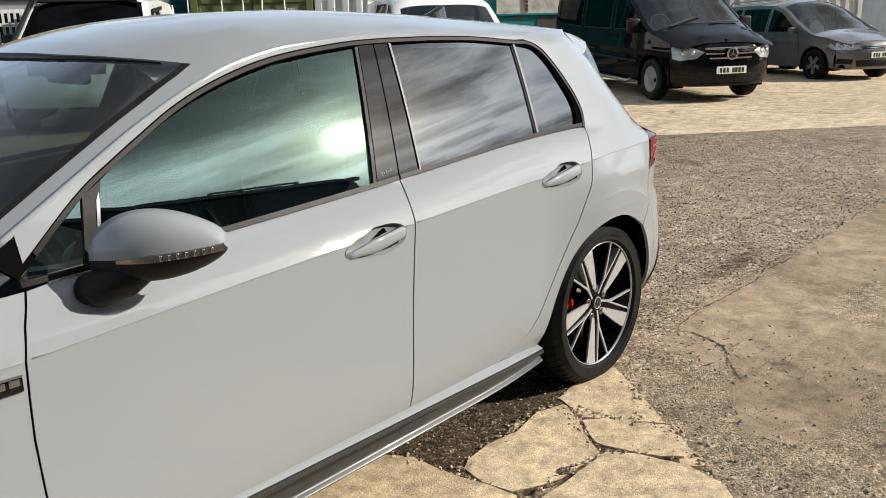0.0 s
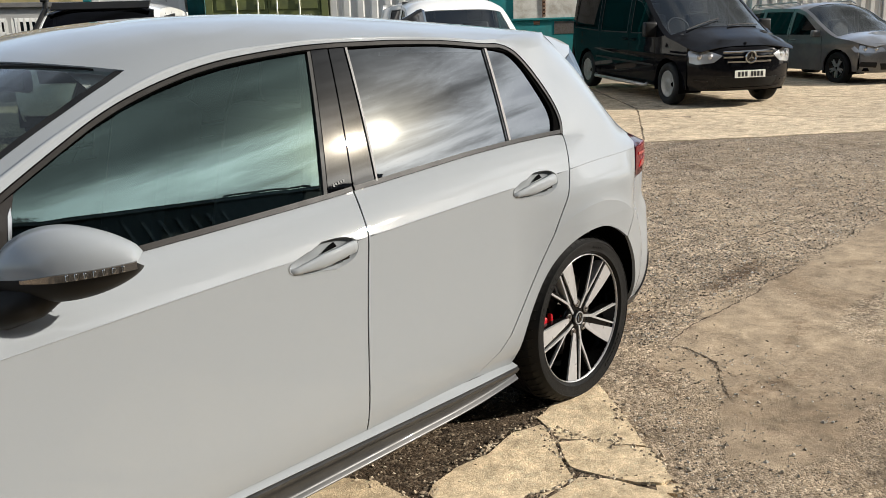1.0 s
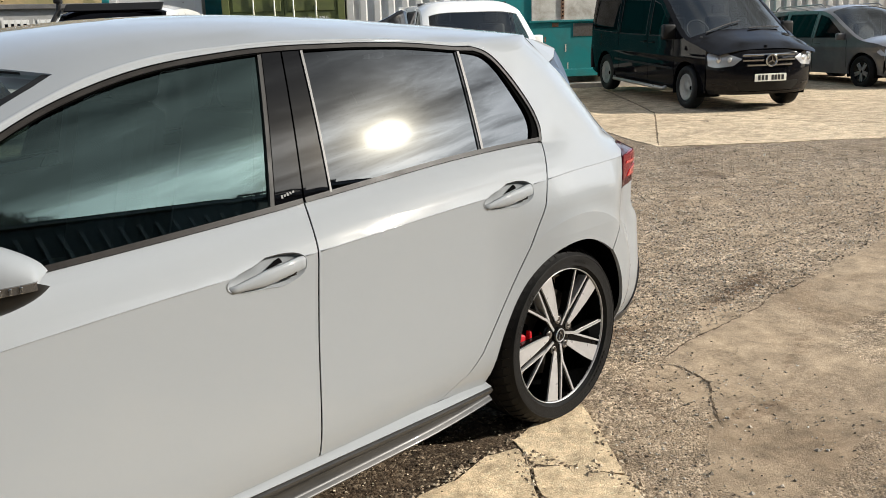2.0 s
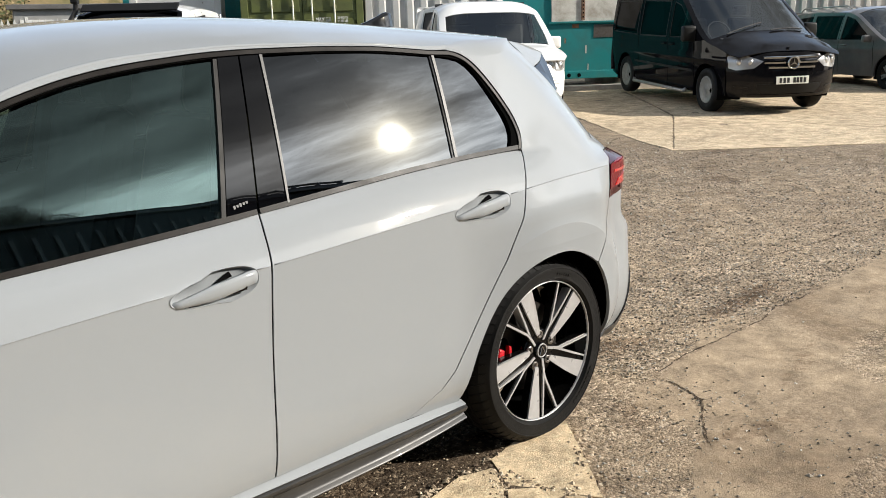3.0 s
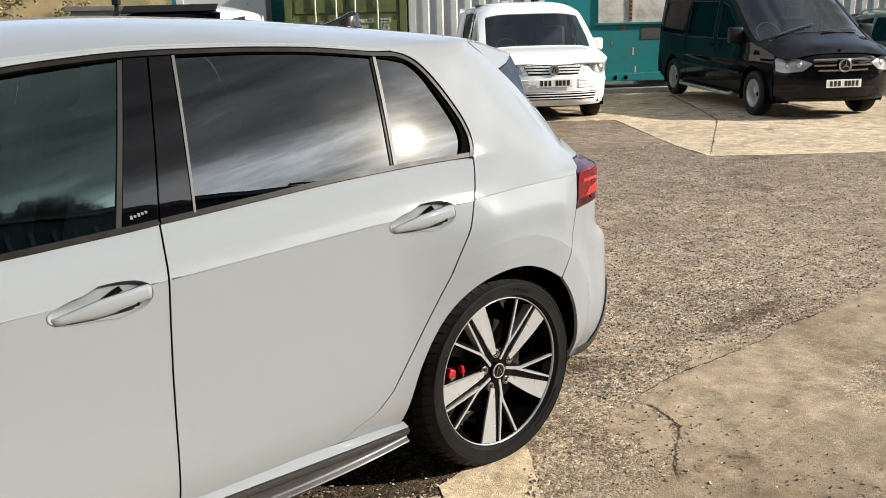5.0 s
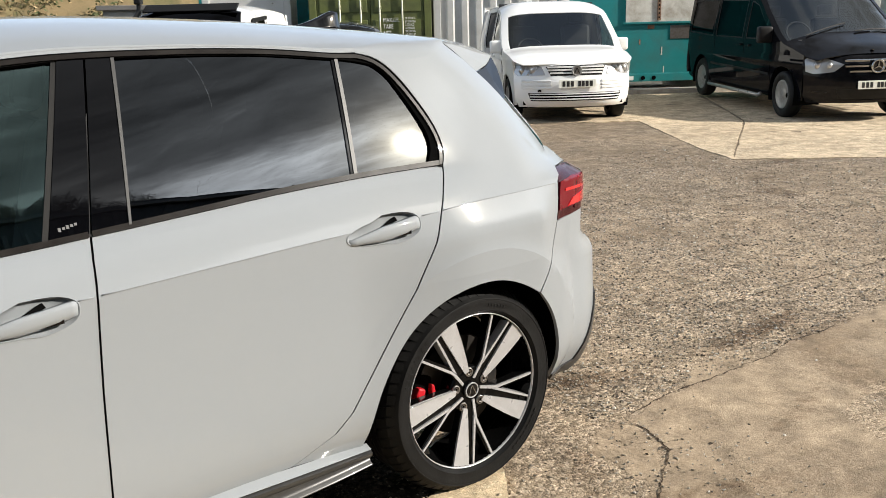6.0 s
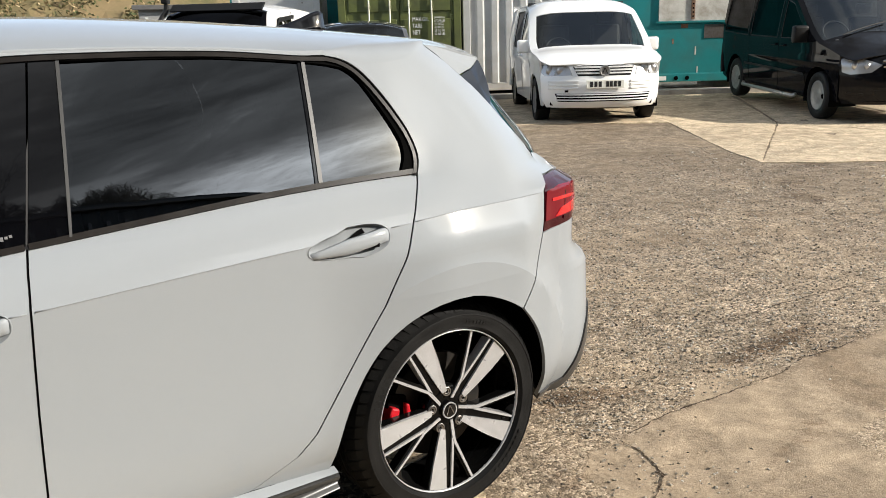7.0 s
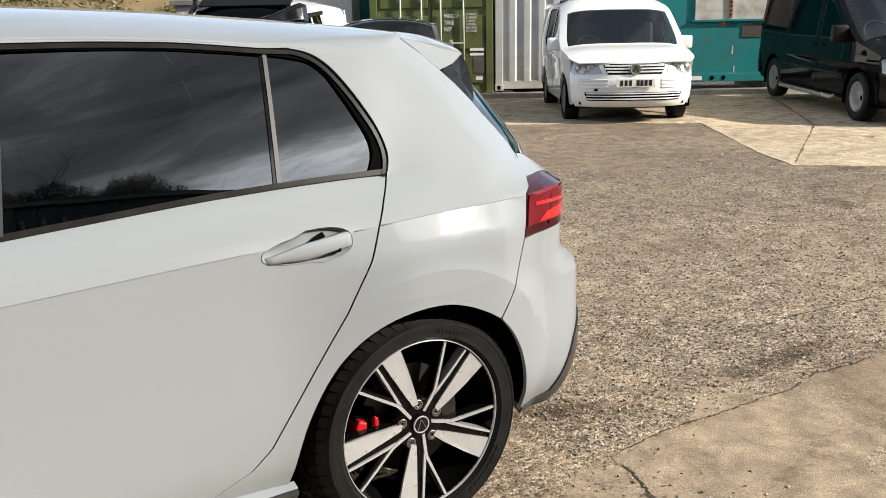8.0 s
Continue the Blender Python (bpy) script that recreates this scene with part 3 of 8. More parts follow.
def flanks(mirror):
    """One side of the car: wing, doors, quarter, sill, glass and trim."""
    opt = dict(flip=False, mirror=mirror)
    near = mirror is None
    wing = [(-3.02, 0.70)] + [(-2.9, 0.715), (-2.6, 0.775), (-2.3, 0.845), (-2.16, 0.882), (-2.103, 0.884)] + [(x - 0.005, z) for x, z in FRONT_EDGE[1:]]
    wing += [(-2.23, 0.268)] + [(FRONT_X + 0.365 * math.cos(a), 0.315 + 0.345 * math.sin(a)) for a in np.linspace(-0.1, math.pi * 0.86, 18)] + [(-3.08, 0.50), (-3.06, 0.62)]
    w = sheet("front_wing", wing, near_side, GREY_PAINT, hatch_car, step=0.04, lines=[CREASE_LINE], **opt)
    if near:
        part("wing_badge", bm_box((0.30, 0.010, 0.030), (-2.31, float(flank(-2.31, 0.72)) - 0.002, 0.725), 0.003, None), PIANO, w, "black and chrome wing badge")
        for k in range(3):
            part("badge_bar", bm_box((0.022, 0.006, 0.014), (-2.235 + 0.028 * k, float(flank(-2.2, 0.72)) - 0.008, 0.733), 0.002), CHROME, w, "raised chrome bar")
        part("badge_frame", bm_box((0.30, 0.007, 0.004), (-2.31, float(flank(-2.31, 0.72)) - 0.005, 0.743), 0.001), CHROME, w)
    cups = [cup(-1.197, 0.810, 0.115, 0.041, tilt=0.06), cup(-0.307, 0.862, 0.115, 0.041, tilt=0.06)]
    front = FRONT_EDGE + B_EDGE + belt(-1.024, -2.098)[1:-1]
    d = sheet("front_door", front, near_side, GREY_PAINT, hatch_car, step=0.028, lines=[CREASE_LINE], holes=[cups[0]], **opt)
    handle(d, -1.197, 0.810, mirror)
    rear = [(x + 0.005, z) for x, z in B_EDGE[::-1]] + R_EDGE + belt(-0.054, -1.019)[1:-1]
    d2 = sheet("rear_door", rear, near_side, GREY_PAINT, hatch_car, step=0.028, lines=[CREASE_LINE], holes=[cups[1]], **opt)
    handle(d2, -0.307, 0.862, mirror)
    quarter = [(x + 0.005, z) for x, z in R_EDGE] + soft([(-0.047, 1.002), (-0.034, 1.03), (-0.031, 1.061), (-0.041, 1.107), (-0.058, 1.145), (-0.088, 1.20), (-0.121, 1.25), (-0.152, 1.284), (-0.188, 1.305), (-0.235, 1.315), (-0.30, 1.3245)])
    quarter += [(float(x), float(curve(x, GUTTER)) - rounding(x)) for x in np.linspace(-0.25, 0.075, 11)] + C_EDGE[::-1] + [(0.314, 0.712), (0.273, 0.640), (0.238, 0.590)] + ARCH_R[-2::-1] + [(-0.45, 0.238), (-0.53, 0.262)]
    q = sheet("rear_quarter_panel", quarter, quarter_side, GREY_PAINT, hatch_car, step=0.022, lines=[CREASE_LINE, FLARE_LINE], depth=0.014, **opt)
    for path in ([(x - 0.0025, z) for x, z in FRONT_EDGE], [(x + 0.0025, z) for x, z in B_EDGE], [(x + 0.0025, z) for x, z in R_EDGE], [(0.352, 0.789), (0.3165, 0.712), (0.2755, 0.640), (0.2405, 0.590)]):
        sheet("shut_gap", band(dense(path, 0.02, False), 0.0045), near_side, DARK, hatch_car, step=0.02, depth=0.002, lift=-0.0030, **opt)
    # sill: a painted ledge over a satin silver skirt
    for name, prof, mat, label in (
        ("sill", [(0.040, 0.272), (0.027, 0.262), (0.018, 0.256), (0.0145, 0.252), (0.017, 0.249), (0.03, 0.247)], GREY_PAINT, ""),
        ("side_skirt", [(0.030, 0.250), (0.016, 0.247), (0.010, 0.243), (0.010, 0.238), (0.018, 0.226), (0.026, 0.208), (0.029, 0.194), (0.028, 0.178), (0.023, 0.170), (0.015, 0.165), (0.013, 0.161), (0.016, 0.157), (0.05, 0.153)], SKIRT_GREY, "satin grey side skirt")):
        bm = bmesh.new()
        rows = []
        for x in np.linspace(-2.24, -0.352, 60):
            k = np.clip((x + 0.75) / 0.4, 0, 1)
            drop = -0.014 * k * k
            kk = np.clip((x + 1.75) / 1.4, 0, 1)
            rise = 0.030 * kk
            rows.append([bm.verts.new((x, (y + 0.030 * k * k) if near else 2 * MID - (y + 0.030 * k * k), (0.25 + (z - 0.25) * (1 - 0.55 * k) + drop) if name == "sill" else z + (drop if z > 0.21 else rise))) for y, z in prof])
        for a, b in zip(rows, rows[1:]):
            for i in range(len(prof) - 1):
                bm.faces.new((a[i], a[i + 1], b[i + 1], b[i]))
        bm.faces.new(rows[-1])
        bmesh.ops.recalc_face_normals(bm, faces=bm.faces)
        if (sum(f.normal.y * f.calc_area() for f in bm.faces) > 0) == near:
            bmesh.ops.reverse_faces(bm, faces=bm.faces)
        s = part(name, bm, mat, hatch_car, label)
        s.data.polygons.foreach_set("use_smooth", [True] * len(s.data.polygons))
        s.data.set_sharp_from_angle(angle=radians(48))
    # thin tube added along the crease to draw its highlight line
    for panel, x0, x1 in ((w, -2.60, -2.155), (d, -2.135, -1.325), (d, -1.085, -1.052), (d2, -1.035, -0.43), (d2, -0.185, -0.128), (q, -0.112, 0.355)):
        line = []
        for x in np.linspace(x0, x1, max(3, int((x1 - x0) / 0.03))):
            c = float(curve(x, CREASE))
            y = float(quarter_side(np.array(float(x)), np.array(c))[1])
            line.append((float(x), y if near else 2 * MID - y, c))
        part("crease_edge", bm_tube(line, 0.0016, 8), GREY_PAINT, panel, smooth=True)
    # glass
    f_glass = [(-1.945, 0.912)] + [(-1.905, 1.04)] + GLASS_TOP_F + [(-1.108, 0.953)] + belt(-1.108, -1.945, 0.010)[1:-1]
    pane = sheet("front_window", f_glass, leaning, FRONT_GLASS, d, "green-tinted front door window", step=0.06, depth=0, lift=-0.006, **opt)
    r_glass = [(-0.930, 0.962)] + GLASS_TOP_R + [(-0.340, 1.002)] + belt(-0.340, -0.930, 0.010)[1:-1]
    pane2 = sheet("rear_window", r_glass, bowed, PRIVACY_GLASS, d2, "dark privacy rear door window", step=0.06, depth=0, lift=-0.003, **opt)
    pane3 = sheet("quarter_window", QUARTER, bowed, PRIVACY_GLASS, d2, "dark privacy quarter window", step=0.05, depth=0, lift=-0.003, **opt)
    small = [(-2.105, 0.905), (-1.925, 1.045), (-1.962, 0.912)]
    pane4 = sheet("front_quarterlight", small, near_side, FRONT_GLASS, d, step=0.06, depth=0, lift=-0.006, **opt)
    for p in (pane, pane2, pane3, pane4):
        p.visible_shadow = False
    # black seals between glass and surround, and a dark strip painted for the roof edge's gap shadow
    crown = [(-2.107, 0.907), (-1.925, 1.045)] + GLASS_TOP_F[1:] + GLASS_TOP_R[:3] + [(-0.298, 1.299)]
    run = [float(x) for x in np.linspace(-2.09, -0.235, 70)]
    lid, pit = [float(curve(x, GUTTER)) for x in run], [float(curve(x, crown)) for x in run]
    sheet("roof_edge", [(x, a + 0.001) for x, a in zip(run, lid)] + [(x, min(a - 0.001, b + 0.0155)) for x, a, b in zip(run[::-1], lid[::-1], pit[::-1])], near_side, GREY_PAINT, hatch_car, step=0.03, depth=0.006, lift=0.004, **opt)
    sheet("gutter_gap_shade", TRIM_TAIL[::-1] + [(x - 0.003, z - 0.0015) for x, z in TRIM_TAIL], near_side, DARK, hatch_car, step=0.03, depth=0.004, lift=0.006, **opt)
    # bars and pillar covers
    sheet("quarterlight_bar", [(-1.968, 0.905), (-1.930, 1.042), (-1.878, 1.072), (-1.900, 1.02), (-1.932, 0.905)], near_side, TRIM, d, step=0.05, depth=0.012, lift=0.001, **opt)
    sheet("window_edge", [(-1.938, 0.912), (-1.903, 1.03), (-1.893, 1.045), (-1.898, 1.02), (-1.931, 0.912)], near_side, CHROME, d, step=0.05, depth=0.006, lift=0.003, **opt)
    sheet("pillar_cover", [(-1.108, 0.950), (-1.004, 1.322), (-0.946, 1.327), (-1.0235, 0.956)], near_side, PIANO, d, "gloss black pillar cover", step=0.04, depth=0.015, lift=0.002, **opt)
    sheet("pillar_cover", [(-1.0185, 0.956), (-0.941, 1.327), (-0.884, 1.325), (-0.934, 0.962)], near_side, PIANO, d2, "gloss black pillar cover", step=0.04, depth=0.015, lift=0.002, **opt)
    sheet("pillar_seal", [(-1.121, 0.952), (-1.017, 1.319), (-1.004, 1.320), (-1.108, 0.953)], near_side, BLACK_PLASTIC, d, step=0.04, depth=0.01, lift=0.0, **opt)
    sheet("chrome_strip", [(-0.937, 0.962), (-0.887, 1.323), (-0.879, 1.323), (-0.931, 0.962)], near_side, STRIP, d2, step=0.04, depth=0.006, lift=0.006, **opt)
    sheet("window_divider", [(-0.350, 1.000), (-0.315, 1.300), (-0.307, 1.300), (-0.342, 1.000)], near_side, PIANO, d2, step=0.05, depth=0.01, lift=0.0, **opt)
    sheet("divider_strip", [(-0.342, 1.000), (-0.307, 1.300), (-0.297, 1.299), (-0.331, 1.000)], near_side, STRIP, d2, step=0.05, depth=0.008, lift=0.003, **opt)
    if near:
        for k in range(5):
            x = -1.082 + 0.0085 * k
            part("pillar_script", bm_box((0.006, 0.0012, 0.009 if k in (0, 2) else 0.006), (x, float(flank(x, 0.975)) - 0.0035, 0.9725 + 0.002 * k), 0.0, Matrix.Rotation(-0.4, 4, "X")), GREY_PRINT, d, "small grey printed bar")
    # trims round the glass
    top = [(float(x), float(curve(x, GUTTER))) for x in np.linspace(-2.16, -0.30, 44)] + TRIM_TAIL
    inner = QUARTER[:0:-1]
    inner += [(-0.544, 1.319), (-0.748, 1.324), (-0.880, 1.324), (-1.006, 1.321)] + GLASS_TOP_F[-2::-1] + [(-1.925, 1.045), (-2.107, 0.907)]
    # matt black sheet stands in for the recess shadow either side of the strip
    sheet("surround_shade", top + inner, near_side, DARK, hatch_car, "black sheet round the windows for the recess shadow beside the strip", step=0.03, depth=0.012, lift=0.0015, **opt)
    spine = [(x, b + 0.0062) for x, b in zip(run, pit)][1:-2] + [(x - 0.0105, z - 0.006) for x, z in TRIM_TAIL[2:]]
    sheet("surround_strip", band(spine, 0.0050), near_side, TRIM, hatch_car, "satin dark bright-edged strip", step=0.012, depth=0.004, lift=0.0065, **opt)
    low = belt(-2.105, -1.026, 0.001) + belt(-1.026, -2.105, 0.0135)
    sheet("belt_moulding", low, near_side, TRIM, d, "satin dark belt moulding", step=0.03, depth=0.010, lift=0.005, **opt)
    low = belt(-1.018, -0.056, 0.001) + belt(-0.056, -1.018, 0.0135)
    sheet("belt_moulding", low, near_side, TRIM, d2, "satin dark belt moulding", step=0.03, depth=0.010, lift=0.005, **opt)
    # bumper side and lamp
    opt2 = dict(flip=False, mirror=mirror)
    bumper = [(0.243, 0.588), (0.278, 0.640), (0.319, 0.712), (0.351, 0.785), (0.45, 0.789), (0.55, 0.792), (0.68, 0.785), (0.80, 0.75), (0.90, 0.64), (1.375, 0.62), (1.375, 0.43), (0.95, 0.43), (0.75, 0.42), (0.66, 0.405), (0.61, 0.370), (0.56, 0.295), (0.52, 0.255), (0.45, 0.245), (0.387, 0.248)] + ARCH_B[-4:0:-1]
    b = sheet("rear_bumper", bumper, tail, GREY_PAINT, hatch_car, step=0.026, depth=0.012, **opt2)
    lip = [(0.381, 0.257), (0.45, 0.258), (0.51, 0.272), (0.55, 0.335), (0.60, 0.425), (0.66, 0.470), (0.75, 0.485), (0.95, 0.490), (1.375, 0.490), (1.375, 0.36), (0.95, 0.36), (0.75, 0.355), (0.66, 0.335), (0.61, 0.295), (0.57, 0.252), (0.51, 0.226), (0.44, 0.224), (0.387, 0.232)]
    sheet("bumper_lip", lip, tail, SKIRT_GREY, b, "satin grey lower lip", step=0.022, depth=0.05, lift=0.006, **opt2)
    lamp = [(0.352, 0.790), (0.362, 0.84), (0.369, 0.909), (0.382, 0.941), (0.50, 0.940), (0.66, 0.926), (0.82, 0.90), (0.96, 0.875), (0.96, 0.81), (0.80, 0.797), (0.55, 0.795), (0.45, 0.791)]
    l = sheet("tail_lamp", lamp, tail, LAMP_DARK, hatch_car, "dark red tail lamp", step=0.02, depth=0.03, lift=0.001, **opt2)
    glow = sheet("lamp_field", [(0.362, 0.818), (0.367, 0.862), (0.374, 0.905), (0.45, 0.912), (0.56, 0.908), (0.70, 0.895), (0.90, 0.870), (0.90, 0.828), (0.70, 0.820), (0.52, 0.818)], tail, LAMP_MID, l, "deep red lens field", step=0.02, depth=0.003, lift=0.004, **opt2)
    for pts in ([(0.42, 0.822), (0.45, 0.846), (0.53, 0.856), (0.62, 0.864), (0.74, 0.862), (0.80, 0.858), (0.80, 0.832), (0.70, 0.826), (0.56, 0.823)], [(0.40, 0.872), (0.50, 0.870), (0.62, 0.863), (0.76, 0.855), (0.76, 0.861), (0.62, 0.872), (0.50, 0.880), (0.40, 0.882)]):
        sheet("lamp_blade", pts, tail, LAMP_RED, glow, "bright red light guide", step=0.02, depth=0.003, lift=0.006, **opt2)
    for u in (0.47,):
        sheet("lamp_rib", [(u, 0.806), (u + 0.004, 0.896), (u + 0.010, 0.896), (u + 0.006, 0.806)], tail, LAMP_DARK, glow, step=0.02, depth=0.002, lift=0.0045, **opt2)
    # tailgate corner over the lamp
    hatch = [(0.393, 0.966), (0.402, 0.999), (0.47, 0.990), (0.53, 0.972), (0.60, 0.957), (0.70, 0.942), (0.83, 0.925), (0.95, 0.915), (1.375, 0.91), (1.375, 0.63), (0.92, 0.65), (0.97, 0.80), (0.97, 0.880), (0.83, 0.908), (0.66, 0.930), (0.50, 0.944), (0.386, 0.945)]
    sheet("tailgate", hatch, tail, GREY_PAINT, hatch_car, step=0.03, depth=0.02, **opt2)


flanks(None)
flanks(MID)

# roof with both windscreen pillars, in one skin
xs = np.linspace(-2.14, 0.085, 60)
left_rail = [(float(x), float(flank(x, curve(x, GUTTER)))) for x in xs]
rear_run = [(0.165, 0.40), (0.24, 0.55), (0.275, 0.75), (0.283, MID)]
SCREEN = [(-2.33, 0.165), (-2.09, 0.178), (-2.02, 0.192), (-1.867, 0.222), (-1.70, 0.256), (-1.58, 0.286), (-1.523, 0.307), (-1.556, 0.347), (-1.638, 0.472), (-1.694, 0.652), (-1.703, 0.80), (-1.704, MID)]
SCREEN = SCREEN[:6] + soft(SCREEN[6:])
flipy = lambda pts: [(x, 2 * MID - y) for x, y in pts[::-1]]
SHOULDER_X = np.linspace(-0.30, 0.088, 26)


def shoulder_row(x):
    """From the rounded-off side over the corner to the roof."""
    zg, d = float(curve(x, GUTTER)), rounding(x)
    one = np.array([float(x)])
    lo = np.array([float(v[0]) for v in quarter_side(one, one * 0 + zg - d)])
    up = np.array([float(v[0]) for v in quarter_side(one, one * 0 + zg)])
    top = up + np.array((0.0, 1.6 * d, 0.0))
    top[2] = float(roof_line(one, one * 0 + top[1])[2][0])
    knee = np.array((up[0], up[1] + 0.1 * d, 0.65 * up[2] + 0.35 * top[2]))
    return [lo * (1 - t) ** 2 + 2 * knee * t * (1 - t) + top * t * t for t in np.linspace(0, 1, 11)]


rows = [shoulder_row(x) for x in SHOULDER_X]
left_rail = [(x, y) for x, y in left_rail if x < -0.31] + [(float(r[-1][0]), float(r[-1][1])) for r in rows]
right_rail = flipy(left_rail)
outline = left_rail + rear_run + flipy(rear_run[:-1]) + right_rail + [(-2.14, 2 * MID - 0.168)] + [(x, 2 * MID - y) for x, y in SCREEN[1:]] + SCREEN[-2:0:-1] + [(-2.14, 0.168)]
roof = sheet("roof", outline, roof_line, GREY_PAINT, hatch_car, step=0.035, depth=0.02)
screen_out = [(x + 0.004 * 0, y + 0.003) for x, y in SCREEN[:-1]] + [SCREEN[-1]] + [(x, 2 * MID - y - 0.003) for x, y in SCREEN[-2::-1]]
sheet("windscreen_seal", screen_out, roof_line, BLACK_PLASTIC, hatch_car, step=0.05, depth=0.006, lift=-0.004, holes=[[(x + 0.022 * (-2.0 - x) / math.hypot(x + 2.0, y - MID), y + 0.022 * (MID - y) / math.hypot(x + 2.0, y - MID)) for x, y in screen_out]])
wind = sheet("windscreen", screen_out, roof_line, SCREEN_GLASS, hatch_car, "raked tinted windscreen", step=0.06, depth=0, lift=-0.009)
wind.visible_shadow = False

# rounded fold along each roof edge
for m in (None, MID):
    fl = (lambda y: y) if m is None else (lambda y: 2 * MID - y)
    fold = [(float(x), fl(float(flank(x, curve(x, GUTTER))) + 0.0035), float(curve(x, GUTTER)) + 0.0015) for x in np.linspace(-2.13, -0.30, 80)]
    part("roof_fold", bm_tube(fold, [0.0075] * 74 + [0.0075 - 0.0012 * k for k in range(6)], 12), GREY_PAINT, roof, smooth=True)
    bm = bmesh.new()
    grid = [[bm.verts.new((p[0], fl(p[1]), p[2])) for p in r] for r in rows]
    for a, b in zip(grid, grid[1:]):
        for i in range(10):
            bm.faces.new((a[i], b[i], b[i + 1], a[i + 1]) if m is None else (a[i + 1], b[i + 1], b[i], a[i]))
    part("roof_shoulder", bm, GREY_PAINT, roof, smooth=True)

# tailgate glass, spoiler and side blades
def hatch_glass(s, z):
    xb = curve(z, REAR_LINE)
    xe, ye = xb + curve(z, WRAP_X), curve(z, EDGE_Y)
    k = np.clip(s, 0, 2)
    k = np.minimum(k, 2 - k)
    x = xe + 0.29 * (1 - (1 - k) ** 2.6)
    y = ye + (MID - ye) * k
    return x + 0.003, np.where(s <= 1, y, 2 * MID - y), z


sheet("tailgate_window", [(0.006, 1.0), (0.006, 1.15), (0.10, 1.20), (0.3, 1.26), (1.7, 1.26), (1.90, 1.20), (1.994, 1.15), (1.994, 1.0), (1.5, 0.94), (1.0, 0.915), (0.5, 0.94), (0.1, 0.985)], hatch_glass, PRIVACY_GLASS, hatch_car, "dark raked tailgate window", step=0.05, depth=0.006, lift=-0.003)
part("tailgate_lining", bm_box((0.02, 1.14, 0.4), (0.31, MID, 1.10), 0.005, Matrix.Rotation(radians(-42), 4, "Y")), DARK, hatch_car)
for m in (None, MID):
    fl = (lambda y: y) if m is None else (lambda y: 2 * MID - y)
    # spoiler half
    bm = bmesh.new()
    n = 14
    grid = []
    for i in range(n + 1):
        s = i / n
        fx = 0.127 + (0.287 - 0.127) * (1 - (1 - s) ** 2.2)
        fy = 0.291 + (MID - 0.291) * s
        fz = 1.331 + (float(roof_line(np.array([fx]), np.array([fy]))[2][0]) - 1.331) * min(1, s * 3) + 0.001
        tx = 0.355 + (0.475 - 0.355) * (1 - (1 - s) ** 2.0)
        ty = 0.334 + (MID - 0.334) * s
        tz = 1.287 + (1.338 - 1.287) * (1 - (1 - s) ** 1.8)
        row = []
        for j in range(9):
            t = j / 8
            row.append(bm.verts.new((fx + (tx - fx) * t, fl(fy + (ty - fy) * t), fz + (tz - fz) * t + 0.006 * math.sin(math.pi * t))))
        row += [bm.verts.new((tx + 0.004, fl(ty), tz - 0.010)), bm.verts.new((tx - 0.02, fl(ty), tz - 0.030)), bm.verts.new((fx + 0.06, fl(fy + 0.02), fz - 0.055))]
        grid.append(row)
    for a, b in zip(grid, grid[1:]):
        for j in range(len(a)):
            bm.faces.new((a[j], a[(j + 1) % len(a)], b[(j + 1) % len(a)], b[j]))
    bm.faces.new(grid[0])
    bmesh.ops.recalc_face_normals(bm, faces=bm.faces)
    sp = part("roof_spoiler", bm, GREY_PAINT, hatch_car)
    sp.data.polygons.foreach_set("use_smooth", [True] * len(sp.data.polygons))
    sp.data.set_sharp_from_angle(angle=radians(38))
    for name, ring, hub, mat, label in (
            ("spoiler_cheek", [(0.128, 0.288, 1.330), (0.160, 0.284, 1.308), (0.200, 0.278, 1.276), (0.239, 0.270, 1.243), (0.300, 0.296, 1.258), (0.336, 0.320, 1.274), (0.356, 0.336, 1.288), (0.300, 0.330, 1.304), (0.200, 0.308, 1.324)], (0.245, 0.296, 1.284), GREY_PAINT, ""),
            ("spoiler_blade", [(0.242, 0.270, 1.239), (0.300, 0.296, 1.254), (0.336, 0.320, 1.270), (0.358, 0.336, 1.283), (0.366, 0.316, 1.245), (0.360, 0.286, 1.200), (0.345, 0.256, 1.160), (0.326, 0.238, 1.147), (0.285, 0.254, 1.195)], (0.316, 0.278, 1.212), PIANO, "gloss black side blade of the spoiler")):
        bl = bmesh.new()
        lo = [bl.verts.new((x, fl(y), z)) for x, y, z in ring]
        hi = [bl.verts.new((x - 0.01, fl(y + 0.035), z - 0.012)) for x, y, z in ring]
        cen = bl.verts.new((hub[0], fl(hub[1]), hub[2]))
        for i in range(len(ring)):
            j = (i + 1) % len(ring)
            bl.faces.new((lo[i], lo[j], hi[j], hi[i]))
            bl.faces.new((lo[j], lo[i], cen))
        bl.faces.new(hi)
        bmesh.ops.recalc_face_normals(bl, faces=bl.faces)
        part(name, bl, mat, hatch_car, label)

# roof aerial
bm = bmesh.new()
rows = []
for k in range(11):
    t = k / 10
    x = -0.085 + 0.21 * t
    h = 0.004 + 0.072 * min(1.0, t / 0.86) ** 1.5 * (1 if t < 0.95 else 0.93)
    w = (0.010 + 0.020 * math.sin(math.pi * min(1, 0.1 + 0.75 * t)))
    zb = 1.392 - (x + 0.05) * 0.10
    rows.append([bm.verts.new((x, MID + a * w, zb + b * h - 0.004)) for a, b in ((-1, 0), (-0.72, 0.3), (-0.3, 0.75), (-0.13, 0.97), (0.13, 0.97), (0.3, 0.75), (0.72, 0.3), (1, 0))])
